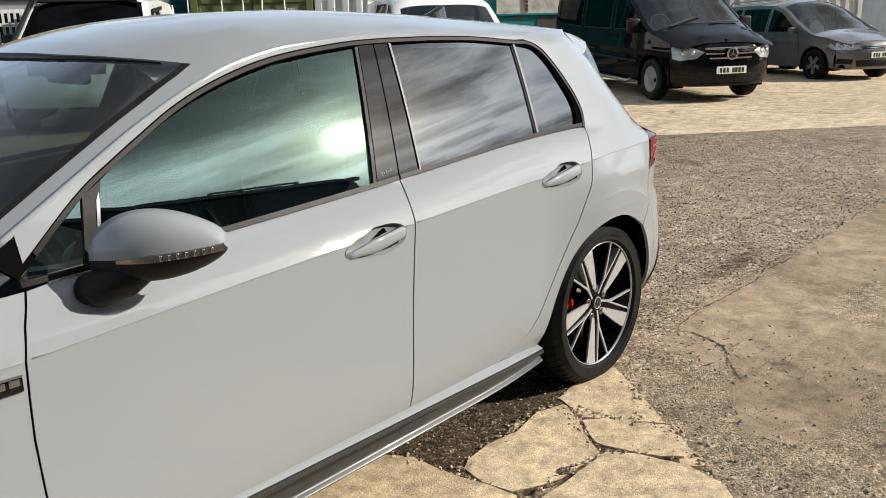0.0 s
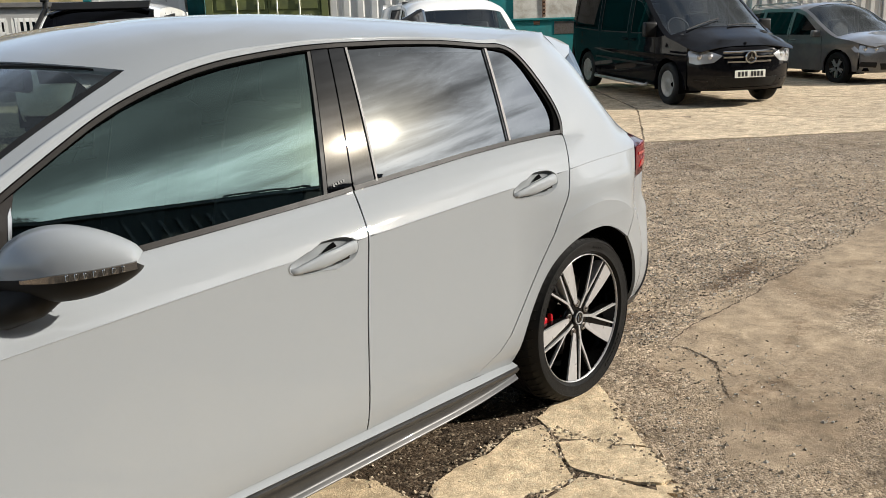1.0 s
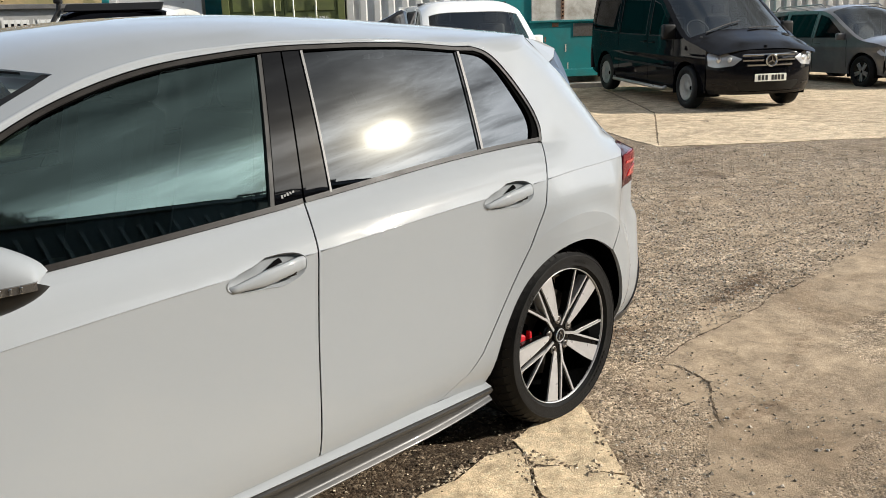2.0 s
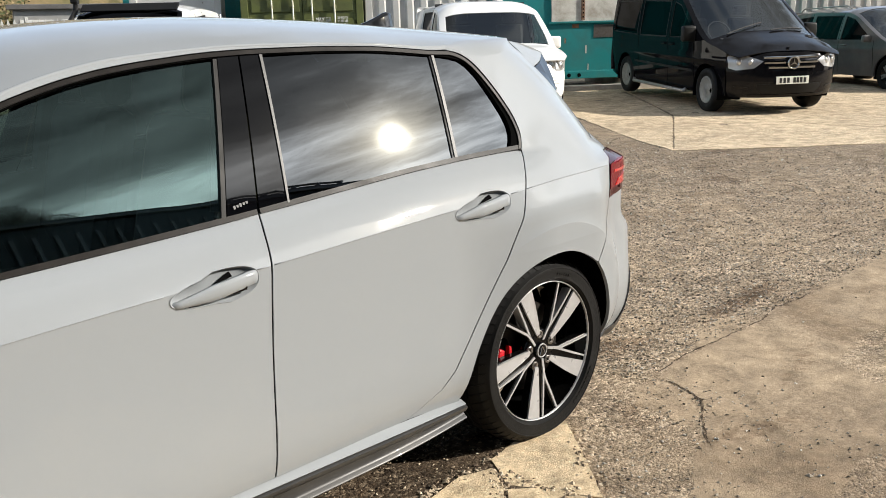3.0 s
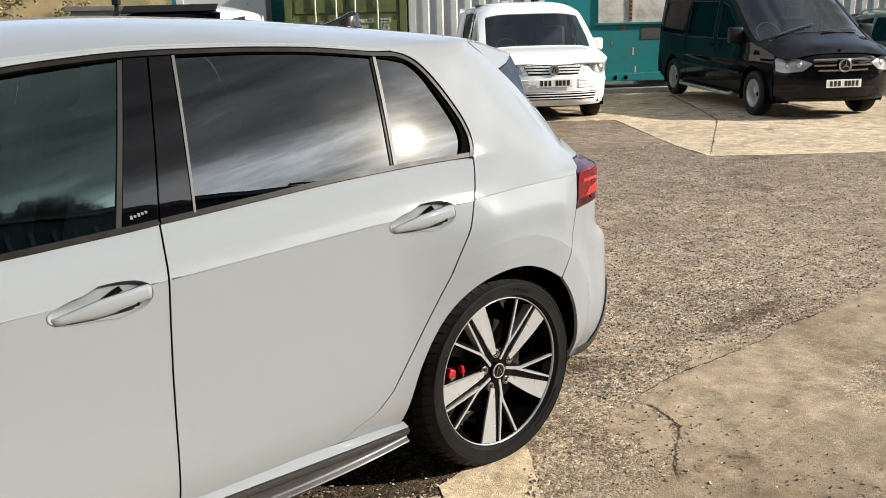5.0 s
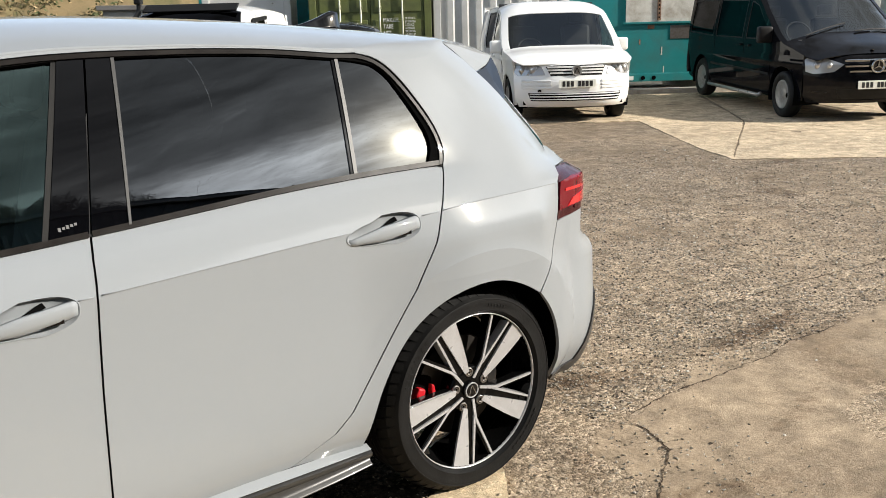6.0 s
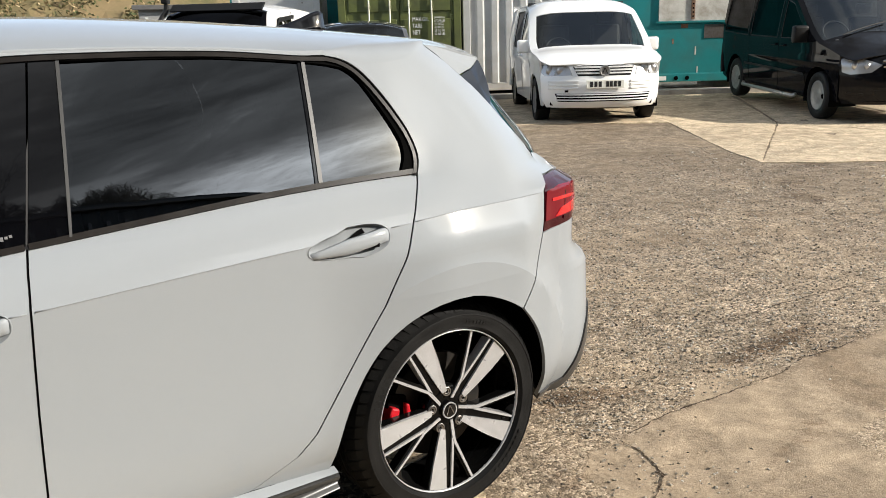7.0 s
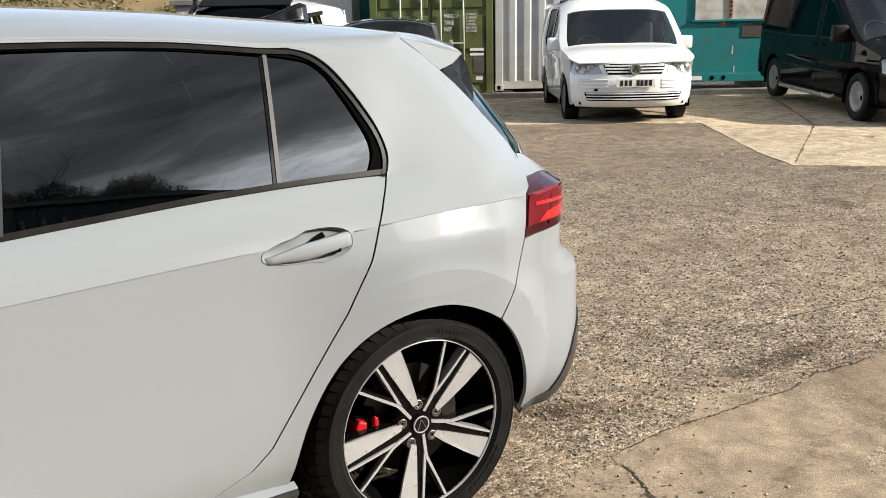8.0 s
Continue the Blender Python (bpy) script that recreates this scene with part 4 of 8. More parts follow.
for a, b in zip(rows, rows[1:]):
    for i in range(8):
        bm.faces.new((a[i], a[(i + 1) % 8], b[(i + 1) % 8], b[i]))
bm.faces.new(rows[0]), bm.faces.new(rows[-1])
bmesh.ops.recalc_face_normals(bm, faces=bm.faces)
part("shark_fin_aerial", bm, PIANO, hatch_car, "gloss dark shark-fin aerial", smooth=True)


# bonnet, nose and underside
def bonnet(x, y):
    zc = curve(x, [(-3.42, 0.70), (-3.3, 0.78), (-3.0, 0.875), (-2.7, 0.935), (-2.5, 0.962), (-2.3, 0.985)])
    ze = curve(x, [(-3.42, 0.62), (-3.3, 0.69), (-3.0, 0.725), (-2.7, 0.765), (-2.3, 0.862), (-2.15, 0.888)])
    s = np.abs(y - MID) / 0.86
    return x, y, zc - (zc - ze) * np.clip(s, 0, 1.05) ** 3


hood = [(-3.38, 0.5), (-3.2, 0.22), (-3.0, 0.105), (-2.7, 0.058), (-2.3, 0.052), (-2.17, 0.075), (-2.24, 0.16), (-2.36, 0.30), (-2.45, 0.6), (-2.48, MID)]
sheet("bonnet", hood + flipy(hood[:-1]), bonnet, GREY_PAINT, hatch_car, step=0.05, depth=0.02)
part("scuttle", bm_box((0.22, 1.35, 0.03), (-2.38, MID, 0.935), 0.01), BLACK_PLASTIC, hatch_car)
nose = bmesh.new()
rows = []
for k in range(25):
    a = (k / 24 - 0.5) * 2
    y = MID + 0.86 * a
    x = -3.47 + 0.62 * abs(a) ** 4.2
    rows.append([nose.verts.new((x + dx, y, z)) for dx, z in ((0.12, 0.20), (0.02, 0.24), (0.0, 0.36), (0.0, 0.52), (0.03, 0.62), (0.09, 0.70), (0.3, 0.72))])
for a, b in zip(rows, rows[1:]):
    for i in range(6):
        nose.faces.new((a[i], b[i], b[i + 1], a[i + 1]))
bmesh.ops.recalc_face_normals(nose, faces=nose.faces)
part("front_bumper", nose, GREY_PAINT, hatch_car, smooth=True)
part("lower_grille", bm_box((0.03, 1.2, 0.16), (-3.462, MID, 0.34), 0.01), BLACK_PLASTIC, hatch_car)
for y in (0.38, 2 * MID - 0.38):
    part("headlamp", bm_box((0.18, 0.36, 0.10), (-3.33, y, 0.655), 0.03, Matrix.Rotation(radians(18 if y > MID else -18), 4, "Z")), LAMP_CLEAR, hatch_car)
part("floor_pan", bm_box((3.5, 1.45, 0.08), (-1.45, MID, 0.20), 0.02), DARK, hatch_car)
for y in (0.10, 2 * MID - 0.10):
    part("door_lining", bm_prism([(-2.2, 0.22), (-0.42, 0.22), (-0.42, 0.70), (0.2, 0.75), (0.2, 0.93), (-0.1, 0.955), (-1.1, 0.90), (-2.1, 0.85)], y - 0.012 if y < 1 else y - 0.008, y + 0.008 if y < 1 else y + 0.012), CABIN, hatch_car)
    for wx in (0.03, FRONT_X):
        ys = (0.095, 0.42) if y < 1 else (2 * MID - 0.42, 2 * MID - 0.095)
        ring = [(0.378 * math.cos(a) + wx - 0.012, 0.315 + 0.375 * math.sin(a)) for a in np.linspace(-0.12, math.pi + 0.3, 32)]
        bm = bmesh.new()
        skin = [float(flank(np.array(x), np.array(max(z, 0.2)))) + 0.012 if wx > -1 else 0.095 for x, z in ring]
        ra, rb = [bm.verts.new((x, d if y < 1 else ys[0], z)) for (x, z), d in zip(ring, skin)], [bm.verts.new((x, ys[1] if y < 1 else 2 * MID - d, z)) for (x, z), d in zip(ring, skin)]
        for i in range(len(ring) - 1):
            bm.faces.new((ra[i], rb[i], rb[i + 1], ra[i + 1]))
        bm.faces.new(rb if y < 1 else ra[::-1])
        part("wheel_housing", bm, DARK, hatch_car)

# cabin
part("dashboard", bm_box((0.5, 1.42, 0.22), (-2.02, MID, 0.80), 0.06), CABIN, hatch_car)
part("instrument_hood", bm_box((0.20, 0.36, 0.06), (-1.90, MID + 0.37, 0.93), 0.02), CABIN, hatch_car)
wheel_ring = bm_lathe([(0.185 + 0.014 * math.cos(a), 0.014 * math.sin(a)) for a in np.linspace(0, 2 * math.pi, 9)], 40)
wheel_hub = bm_join(bm_box((0.12, 0.03, 0.10), (0, 0.01, 0), 0.012), bm_box((0.34, 0.012, 0.03), (0, 0, 0), 0.004), bm_box((0.03, 0.012, 0.18), (0, 0, -0.09), 0.004))
part("steering_wheel", bm_join(wheel_ring, wheel_hub), CABIN, hatch_car, "", Matrix.Translation((-1.72, MID + 0.37, 0.92)) @ Matrix.Rotation(radians(90), 4, "Z") @ Matrix.Rotation(radians(-25), 4, "X"))
for y in (MID - 0.37, MID + 0.37):
    s = part("front_seat", bm_join(bm_box((0.50, 0.50, 0.16), (-1.28, y, 0.52), 0.05), bm_box((0.14, 0.48, 0.62), (-0.98, y, 0.86), 0.06, Matrix.Rotation(radians(14), 4, "Y"))), CABIN, hatch_car, "dark front seat")
    part("head_restraint", bm_box((0.10, 0.26, 0.17), (-0.86, y, 1.235), 0.045, Matrix.Rotation(radians(10), 4, "Y"), 3), CABIN, s)
    part("restraint_post", bm_join(bm_tube([(-0.89, y - 0.06, 1.08), (-0.87, y - 0.06, 1.2)], 0.007, 6), bm_tube([(-0.89, y + 0.06, 1.08), (-0.87, y + 0.06, 1.2)], 0.007, 6)), STEEL, s)
bench = part("rear_bench", bm_join(bm_box((0.50, 1.28, 0.16), (-0.40, MID, 0.50), 0.05), bm_box((0.14, 1.28, 0.58), (-0.08, MID, 0.80), 0.05, Matrix.Rotation(radians(20), 4, "Y"))), CABIN, hatch_car, "dark rear bench")
for y in (MID - 0.40, MID, MID + 0.40):
    part("head_restraint", bm_box((0.09, 0.24, 0.14), (0.03, y, 1.12), 0.04, Matrix.Rotation(radians(15), 4, "Y"), 3), CABIN, bench)
part("parcel_shelf", bm_box((0.42, 1.2, 0.02), (0.23, MID, 0.93), 0.005), CABIN, hatch_car)
lining = [(x, y + 0.06) for x, y in left_rail if x > -1.62][:-3]
sheet("headliner", [(-1.60, 0.45)] + lining + [(0.03, MID)] + flipy(lining) + [(-1.60, 2 * MID - 0.45), (-1.62, MID)], roof_line, HEADLINER, hatch_car, step=0.08, depth=0, lift=-0.035)
part("rear_view_mirror", bm_join(bm_box((0.03, 0.24, 0.065), (-1.56, MID, 1.265), 0.014), bm_tube([(-1.56, MID, 1.28), (-1.60, MID, 1.345)], 0.012)), BLACK_PLASTIC, hatch_car)
for m in (1, -1):
    y = MID - m * 0.62
    part("pillar_lining", bm_tube([(-1.02, y - m * 0.02, 0.93), (-0.95, MID - m * 0.585, 1.30)], 0.035), CABIN, hatch_car)


# door mirrors
def door_mirror(mirror):
    s = 1 if mirror is None else -1
    fl = (lambda y: y) if mirror is None else (lambda y: 2 * MID - y)
    part("mirror_foot", bm_tube([(-1.985, fl(0.060), 0.862), (-1.975, fl(0.028), 0.868), (-1.93, fl(-0.005), 0.885), (-1.89, fl(-0.02), 0.91)], [0.034, 0.040, 0.040, 0.034], 14), BLACK_PLASTIC, hatch_car, "black mirror foot", smooth=True)
    inn, tip = np.array((-1.975, 0.045, 0.940)), np.array((-1.768, -0.136, 0.945))
    out = tip - inn
    along = out / np.linalg.norm(out)
    fore = np.array((along[1], -along[0], 0.0))
    if fore[0] > 0:
        fore = -fore
    shells = {}
    nu, nv = 26, 22
    for name, v0, v1, mat, label in (("mirror_cap", 0.0, 0.5, GREY_PAINT, "body-coloured mirror cap"), ("mirror_base", 0.5, 1.0, BLACK_PLASTIC, "black mirror underside")):
        bm = bmesh.new()
        rows = []
        for i in range(nu + 1):
            t = i / nu
            c = inn + out * (0.004 + 0.992 * t)
            hump = max(0.0, math.sin(math.pi * min(1, (0.03 + 0.97 * t) ** 0.92))) ** 0.62
            up = 0.012 + 0.082 * hump * (1 - 0.25 * t)
            dn = 0.012 + 0.052 * max(0, math.sin(math.pi * (0.05 + 0.93 * t))) ** 0.6
            deep = 0.012 + 0.062 * max(0, math.sin(math.pi * (0.06 + 0.88 * t))) ** 0.55
            row = []
            for j in range(nv + 1):
                a = math.pi * (v0 + (v1 - v0) * j / nv)
                # from the back over the front: top to bottom
                z = math.cos(a)
                f = math.sin(a)
                h = up * z ** 0.9 if z > 0 else -dn * (-z) ** 0.9
                e = deep * f ** 0.75
                p = c + fore * (e - 0.02) + np.array((0, 0, h + 0.004 - 0.014 * (1 - t)))
                row.append(bm.verts.new((p[0], fl(p[1]), p[2])))
            back = c - fore * 0.035 + np.array((0, 0, 0.004 + (up * 0.9 if v0 == 0 else -dn * 0.9)))
            row.insert(0 if v0 == 0 else len(row), bm.verts.new((back[0], fl(back[1]), back[2])))
            rows.append(row)
        for a, b in zip(rows, rows[1:]):
            for j in range(len(a) - 1):
                bm.faces.new((a[j], a[j + 1], b[j + 1], b[j]))
        bm.faces.new(rows[0]), bm.faces.new(rows[-1])
        bmesh.ops.recalc_face_normals(bm, faces=bm.faces)
        shells[name] = part(name, bm, mat, hatch_car, label, smooth=True)
    # repeater strip with ribs between cap and base
    bm = bmesh.new()
    rows = []
    for i in range(20):
        t = 0.22 + 0.775 * i / 19
        c = inn + out * t
        deep = 0.012 + 0.062 * max(0, math.sin(math.pi * (0.06 + 0.88 * t))) ** 0.55 - 0.02
        zc = c[2] + 0.004 - 0.014 * (1 - t) - 0.004
        w = 0.004 + 0.0065 * min(1, (t - 0.2) * 4)
        rows.append([bm.verts.new((p[0], fl(p[1]), p[2])) for p in (c + fore * (deep + d) + np.array((0, 0, zc - c[2] + h)) for d, h in ((-0.01, w), (0.0035, w * 0.7), (0.0035, -w * 0.7), (-0.01, -w)))])
    for a, b in zip(rows, rows[1:]):
        for j in range(3):
            bm.faces.new((a[j], a[j + 1], b[j + 1], b[j]))
    bmesh.ops.recalc_face_normals(bm, faces=bm.faces)
    strip = part("indicator_strip", bm, INDICATOR, shells["mirror_cap"], "clear ribbed indicator strip")
    for k in range(7):
        t = 0.55 + 0.06 * k
        c = inn + out * t
        deep = 0.012 + 0.062 * max(0, math.sin(math.pi * (0.06 + 0.88 * t))) ** 0.55 - 0.016
        p = c + fore * deep + np.array((0, 0, 0.0 - 0.014 * (1 - t)))
        part("indicator_rib", bm_box((0.006, 0.006, 0.013), (p[0], fl(p[1]), p[2]), 0.002), CHROME, strip)
    pane = bmesh.new()
    ring = [pane.verts.new((p[0], fl(p[1]), p[2])) for p in (inn + out * (0.5 + 0.45 * math.cos(a)) - fore * 0.036 + np.array((0, 0, 0.012 + 0.055 * math.sin(a))) for a in np.linspace(0, 2 * math.pi, 24, endpoint=False))]
    pane.faces.new(ring)
    bmesh.ops.solidify(pane, geom=pane.faces[:], thickness=0.003)
    part("mirror_pane", pane, CHROME, shells["mirror_base"], "silvered mirror pane")


door_mirror(None)
door_mirror(MID)


# wheels
def arc_piece(bm, pts, y0, y1):
    """A flat spoke piece: (radius, degrees) corners, front face at y0, back at y1."""
    f = [(r * math.cos(radians(a)), r * math.sin(radians(a))) for r, a in pts]
    lo, hi = [bm.verts.new((x, y0 if not callable(y0) else y0(math.hypot(x, z)), z)) for x, z in f], [bm.verts.new((x, y1, z)) for x, z in f]
    n = len(f)
    bm.faces.new(lo)
    for i in range(n):
        bm.faces.new((lo[i], hi[i], hi[(i + 1) % n], lo[(i + 1) % n]))
    return bm


def alloy_wheel(at, turn, mirrored):
    root = part("wheel", bm_lathe([(0.238, 0.012), (0.232, 0.05), (0.214, 0.075), (0.206, 0.14), (0.215, 0.20), (0.23, 0.215)], 72), RIM_BLACK, hatch_car, "black and machined alloy wheel", at @ (Matrix.Rotation(math.pi, 4, "Z") if mirrored else Matrix.Identity(4)) @ Matrix.Rotation(turn, 4, "Y"), smooth=True)
    tread = [(0.240, 0.020), (0.244, 0.006), (0.252, -0.002), (0.2525, -0.005), (0.2545, -0.0055), (0.256, -0.005), (0.275, -0.0095), (0.287, -0.0085), (0.2880, -0.0105), (0.2905, -0.0100), (0.2925, -0.006), (0.3035, 0.008), (0.3135, 0.026), (0.3195, 0.055)]
    for k in range(4):
        c = 0.065 + 0.036 * k
        tread += [(0.3225, c), (0.3155, c + 0.001), (0.3155, c + 0.007), (0.3225, c + 0.008)]
    tread += [(0.3215, 0.190), (0.3125, 0.215), (0.287, 0.228), (0.256, 0.222), (0.245, 0.205)]
    tyre = part("tyre", bm_lathe(tread, 96), RUBBER, root, "black low-profile tyre", smooth=True)
    tyre.data.set_sharp_from_angle(angle=radians(40))
    # shoulder blocks
    bm = bmesh.new()
    for k in range(60):
        a0, a1 = 2 * math.pi * (k + 0.10) / 60, 2 * math.pi * (k + 0.88) / 60
        sk = 0.05
        ring = []
        for r, y in ((0.2975, -0.001), (0.3135, 0.018), (0.3250, 0.060), (0.3135, 0.062), (0.300, 0.02)):
            for a in (a0, a1):
                b = a + sk * (y - 0.01) / 0.05
                ring.append(bm.verts.new((r * math.cos(b), y, r * math.sin(b))))
        for i in range(4):
            bm.faces.new((ring[2 * i], ring[2 * i + 1], ring[2 * i + 3], ring[2 * i + 2]))
        bm.faces.new(ring[0::2]), bm.faces.new(ring[1::2][::-1])
    bmesh.ops.recalc_face_normals(bm, faces=bm.faces)
    part("shoulder_tread", bm, RUBBER, tyre)
    # raised sidewall marks (plain bars)
    for centre, count, size in ((145, 8, 0.011), (70, 6, 0.006), (-45, 8, 0.011)):
        for k in range(count):
            a = radians(centre + (k - count / 2) * (4.2 if size > 0.01 else 2.6))
            m = Matrix.Rotation(-a, 4, "Y") @ Matrix.Translation((0.270, -0.0085, 0))
            part("sidewall_mark", bm_box((size * 1.4, 0.0030, size * 0.8), (0, 0, 0), 0.0, m), RUBBER, tyre)
    part("rim_edge", bm_lathe([(0.2420, 0.018), (0.2420, 0.008), (0.2412, 0.005), (0.2394, 0.005), (0.2382, 0.009), (0.2372, 0.02)], 96), RIM_CUT, root, "thin bright machined rim edge", smooth=True)
    face = lambda r: 0.010 + 0.018 * (1 - min(1, r / 0.236)) ** 1.3
    for k in range(5):
        a = -72 * k
        m = Matrix.Rotation(-radians(a), 4, "Y")
        # dark spoke body under the cut faces
        bm = bmesh.new()
        arc_piece(bm, [(0.045, 78), (0.10, 62), (0.2355, 68), (0.2355, 64), (0.115, 53), (0.2355, 48.5), (0.2355, 27.5), (0.06, 15), (0.04, 35)][::-1], lambda r: face(r) + 0.006, 0.05)
        bmesh.ops.recalc_face_normals(bm, faces=bm.faces)
        part("spoke", bm, RIM_BLACK, root, "", m)
        for name, pts in (("blade", [(0.060, 35), (0.10, 40), (0.17, 42.5), (0.2365, 43.5), (0.2365, 36), (0.2365, 28.8), (0.17, 26.5), (0.10, 23), (0.060, 19)]),
                          ("thin_rib", [(0.036, 72), (0.09, 61), (0.10, 60.5), (0.17, 65.2), (0.2365, 67.3), (0.2365, 65.6), (0.17, 62.8), (0.106, 56.5), (0.08, 55), (0.036, 58)]),
                          ("thin_rib", [(0.085, 54), (0.106, 56), (0.17, 51.2), (0.2365, 48.8), (0.2365, 47.3), (0.17, 48.6), (0.11, 51.5)])):
            bm = bmesh.new()
            arc_piece(bm, pts[::-1], face, 0.045)
            bmesh.ops.recalc_face_normals(bm, faces=bm.faces)
            part(name, bm, RIM_CUT, root, "machined spoke face" if name == "blade" else "", m)
        b = Matrix.Rotation(-radians(90 + 72 * k), 4, "Y") @ Matrix.Translation((0.057, 0, 0))
        part("wheel_bolt", bm_lathe([(0.0, 0.030), (0.004, 0.030), (0.0055, 0.024), (0.0085, 0.023), (0.0085, 0.045)], 6), STEEL, root, "", b)
        part("bolt_well", bm_lathe([(0.010, 0.024), (0.0135, 0.023), (0.0145, 0.026), (0.0145, 0.05)], 18), STEEL, root, "", b, True)
    part("hub_plate", bm_lathe([(0.0, 0.029), (0.03, 0.029), (0.066, 0.026), (0.075, 0.032), (0.075, 0.06)], 40), RIM_BLACK, root, smooth=True)
    cap = part("hub_cap", bm_lathe([(0.0, 0.018), (0.022, 0.018), (0.026, 0.021), (0.026, 0.035)], 36), PIANO, root, "black hub cap with a chrome emblem", smooth=True)
    part("emblem_ring", bm_lathe([(0.0205, 0.018), (0.0215, 0.0165), (0.024, 0.0165), (0.025, 0.019)], 36), RIM_CUT, cap)
    for sx in (-1, 1):
        part("emblem_bar", bm_box((0.003, 0.002, 0.034), (sx * 0.007, 0.017, 0.0), 0.0005, Matrix.Rotation(radians(-sx * 22), 4, "Y")), CHROME, cap)
    part("valve", bm_tube([(0.20, 0.03, -0.10), (0.185, 0.012, -0.093)], 0.004, 8), BLACK_PLASTIC, root)
    return root


WHEEL_TURN = radians(-4.5)
for at, mir in (((0.013, 0.024, 0.313), False), ((FRONT_X, 0.024, 0.313), False), ((0.013, 2 * MID - 0.024, 0.313), True), ((FRONT_X, 2 * MID - 0.024, 0.313), True)):
    alloy_wheel(Matrix.Translation(at), WHEEL_TURN, mir)
    s = -1 if mir else 1
    c = Matrix.Translation((at[0], at[1] + s * 0.0, at[2]))
    part("brake_disc", bm_lathe([(0.07, 0.085), (0.155, 0.085), (0.156, 0.10), (0.155, 0.108), (0.07, 0.108)], 48), DISC, hatch_car, "dark steel brake disc", c @ (Matrix.Rotation(math.pi, 4, "Z") if mir else Matrix.Identity(4)))
    face_m = c @ (Matrix.Diagonal((1, -1, 1, 1)) if mir else Matrix.Identity(4))
    cal = part("brake_caliper", bm_prism([(-0.174, -0.040), (-0.150, -0.036), (-0.143, -0.012), (-0.147, 0.006), (-0.143, 0.030), (-0.168, 0.040), (-0.178, 0.022)], 0.055, 0.13, "y", 0.006), RED, hatch_car, "red brake caliper", face_m)
    part("caliper_finger", bm_prism([(-0.123, -0.024), (-0.108, -0.022), (-0.105, 0.006), (-0.109, 0.034), (-0.121, 0.040)], 0.058, 0.10, "y", 0.004), RED, cal)
    part("caliper_bridge", bm_prism([(-0.178, -0.052), (-0.108, -0.050), (-0.102, 0.0), (-0.110, 0.056), (-0.170, 0.076)], 0.075, 0.125, "y", 0.004), DARK, cal)


# ---- ground ----
def lie(x, y):
    """Height of the yard: level round the car, rising a little towards the far row."""
    t = np.clip((np.asarray(y, float) - 3.0) / 6.0, 0, 1)
    return 0.10 * t * t * (3 - 2 * t)


def terrain(x, y):
    """The yard's height with its small unevenness near the car."""
    near = max(0.0, min(1.0, (11 - abs(x - 3)) / 3)) * max(0.0, min(1.0, (8 - abs(y - 2)) / 2))
    return float(lie(x, y)) + near * (0.010 * noise.noise((x * 0.9, y * 0.9, 0.3)) + 0.006 * noise.noise((x * 3.1, y * 3.1, 1.7)) + 0.004 * noise.noise((x * 9, y * 9, 4.1)) - 0.006)


def speckle(nt, at, dark, mid, pale, cell, patch, patch_scale, stone=0.35, warm=None):
    """Set stones in a binder: random cell shades, broad worn patches, fine grain. Gives colour, height and the broad mask."""
    warp = node(nt, "ShaderNodeVectorMath")
    warp.operation = "ADD"
    link(nt, at, warp.inputs[0])
    wob = nt.nodes.new("ShaderNodeTexNoise")
    wob.inputs["Scale"].default_value = cell * 0.7
    link(nt, at, wob.inputs["Vector"])
    shift = node(nt, "ShaderNodeVectorMath")
    shift.operation = "SCALE"
    link(nt, wob.outputs["Color"], shift.inputs[0])
    shift.inputs["Scale"].default_value = 1.1 / cell
    link(nt, shift.outputs[0], warp.inputs[1])
    cells = nt.nodes.new("ShaderNodeTexVoronoi")
    cells.inputs["Scale"].default_value = cell
    link(nt, warp.outputs[0], cells.inputs["Vector"])
    grey = nt.nodes.new("ShaderNodeSeparateColor")
    link(nt, cells.outputs["Color"], grey.inputs[0])
    shade = ramp(nt, grey.outputs[0], (0.0, dark), (0.25, tuple((a + b) / 2 for a, b in zip(dark, mid))), (0.5, mid), (0.82, pale), (1.0, tuple(min(0.8, c * 1.4) for c in pale)))
    broad = noised(nt, at, patch_scale, 9.0, 0.66, 0.6)
    broad2 = noised(nt, at, patch_scale * 0.33, 7.0, 0.64, 0.5)
    fine_n = noised(nt, at, cell * 1.7, 4.0, 0.75)
    mottle = noised(nt, at, patch_scale * 6.0, 6.0, 0.7, 0.3)
    base = mixed(nt, calc(nt, "SUBTRACT", 1.0, stone), shade, mid)
    base = mixed(nt, ramp(nt, broad, (0.40, 0.0), (0.66, 0.7)), base, patch)
    base = mixed(nt, ramp(nt, broad2, (0.44, 0.0), (0.62, 0.5)), base, warm or dark)
    grit = min(1.0, stone / 0.7)
    base = mixed(nt, 0.85, base, mixed(nt, 1.0, base, ramp(nt, fine_n, (0.28, 1 - 0.52 * grit), (0.72, 1 + 0.46 * grit)), "MULTIPLY"))
    base = mixed(nt, 0.8, base, mixed(nt, 1.0, base, ramp(nt, mottle, (0.32, 0.48), (0.68, 1.42)), "MULTIPLY"))
    height = calc(nt, "ADD", calc(nt, "MULTIPLY", calc(nt, "SUBTRACT", 1.0, cells.outputs["Distance"]), 0.7 * stone), calc(nt, "ADD", calc(nt, "MULTIPLY", fine_n, 0.6), calc(nt, "MULTIPLY", broad, 1.0)))
    return base, height, broad


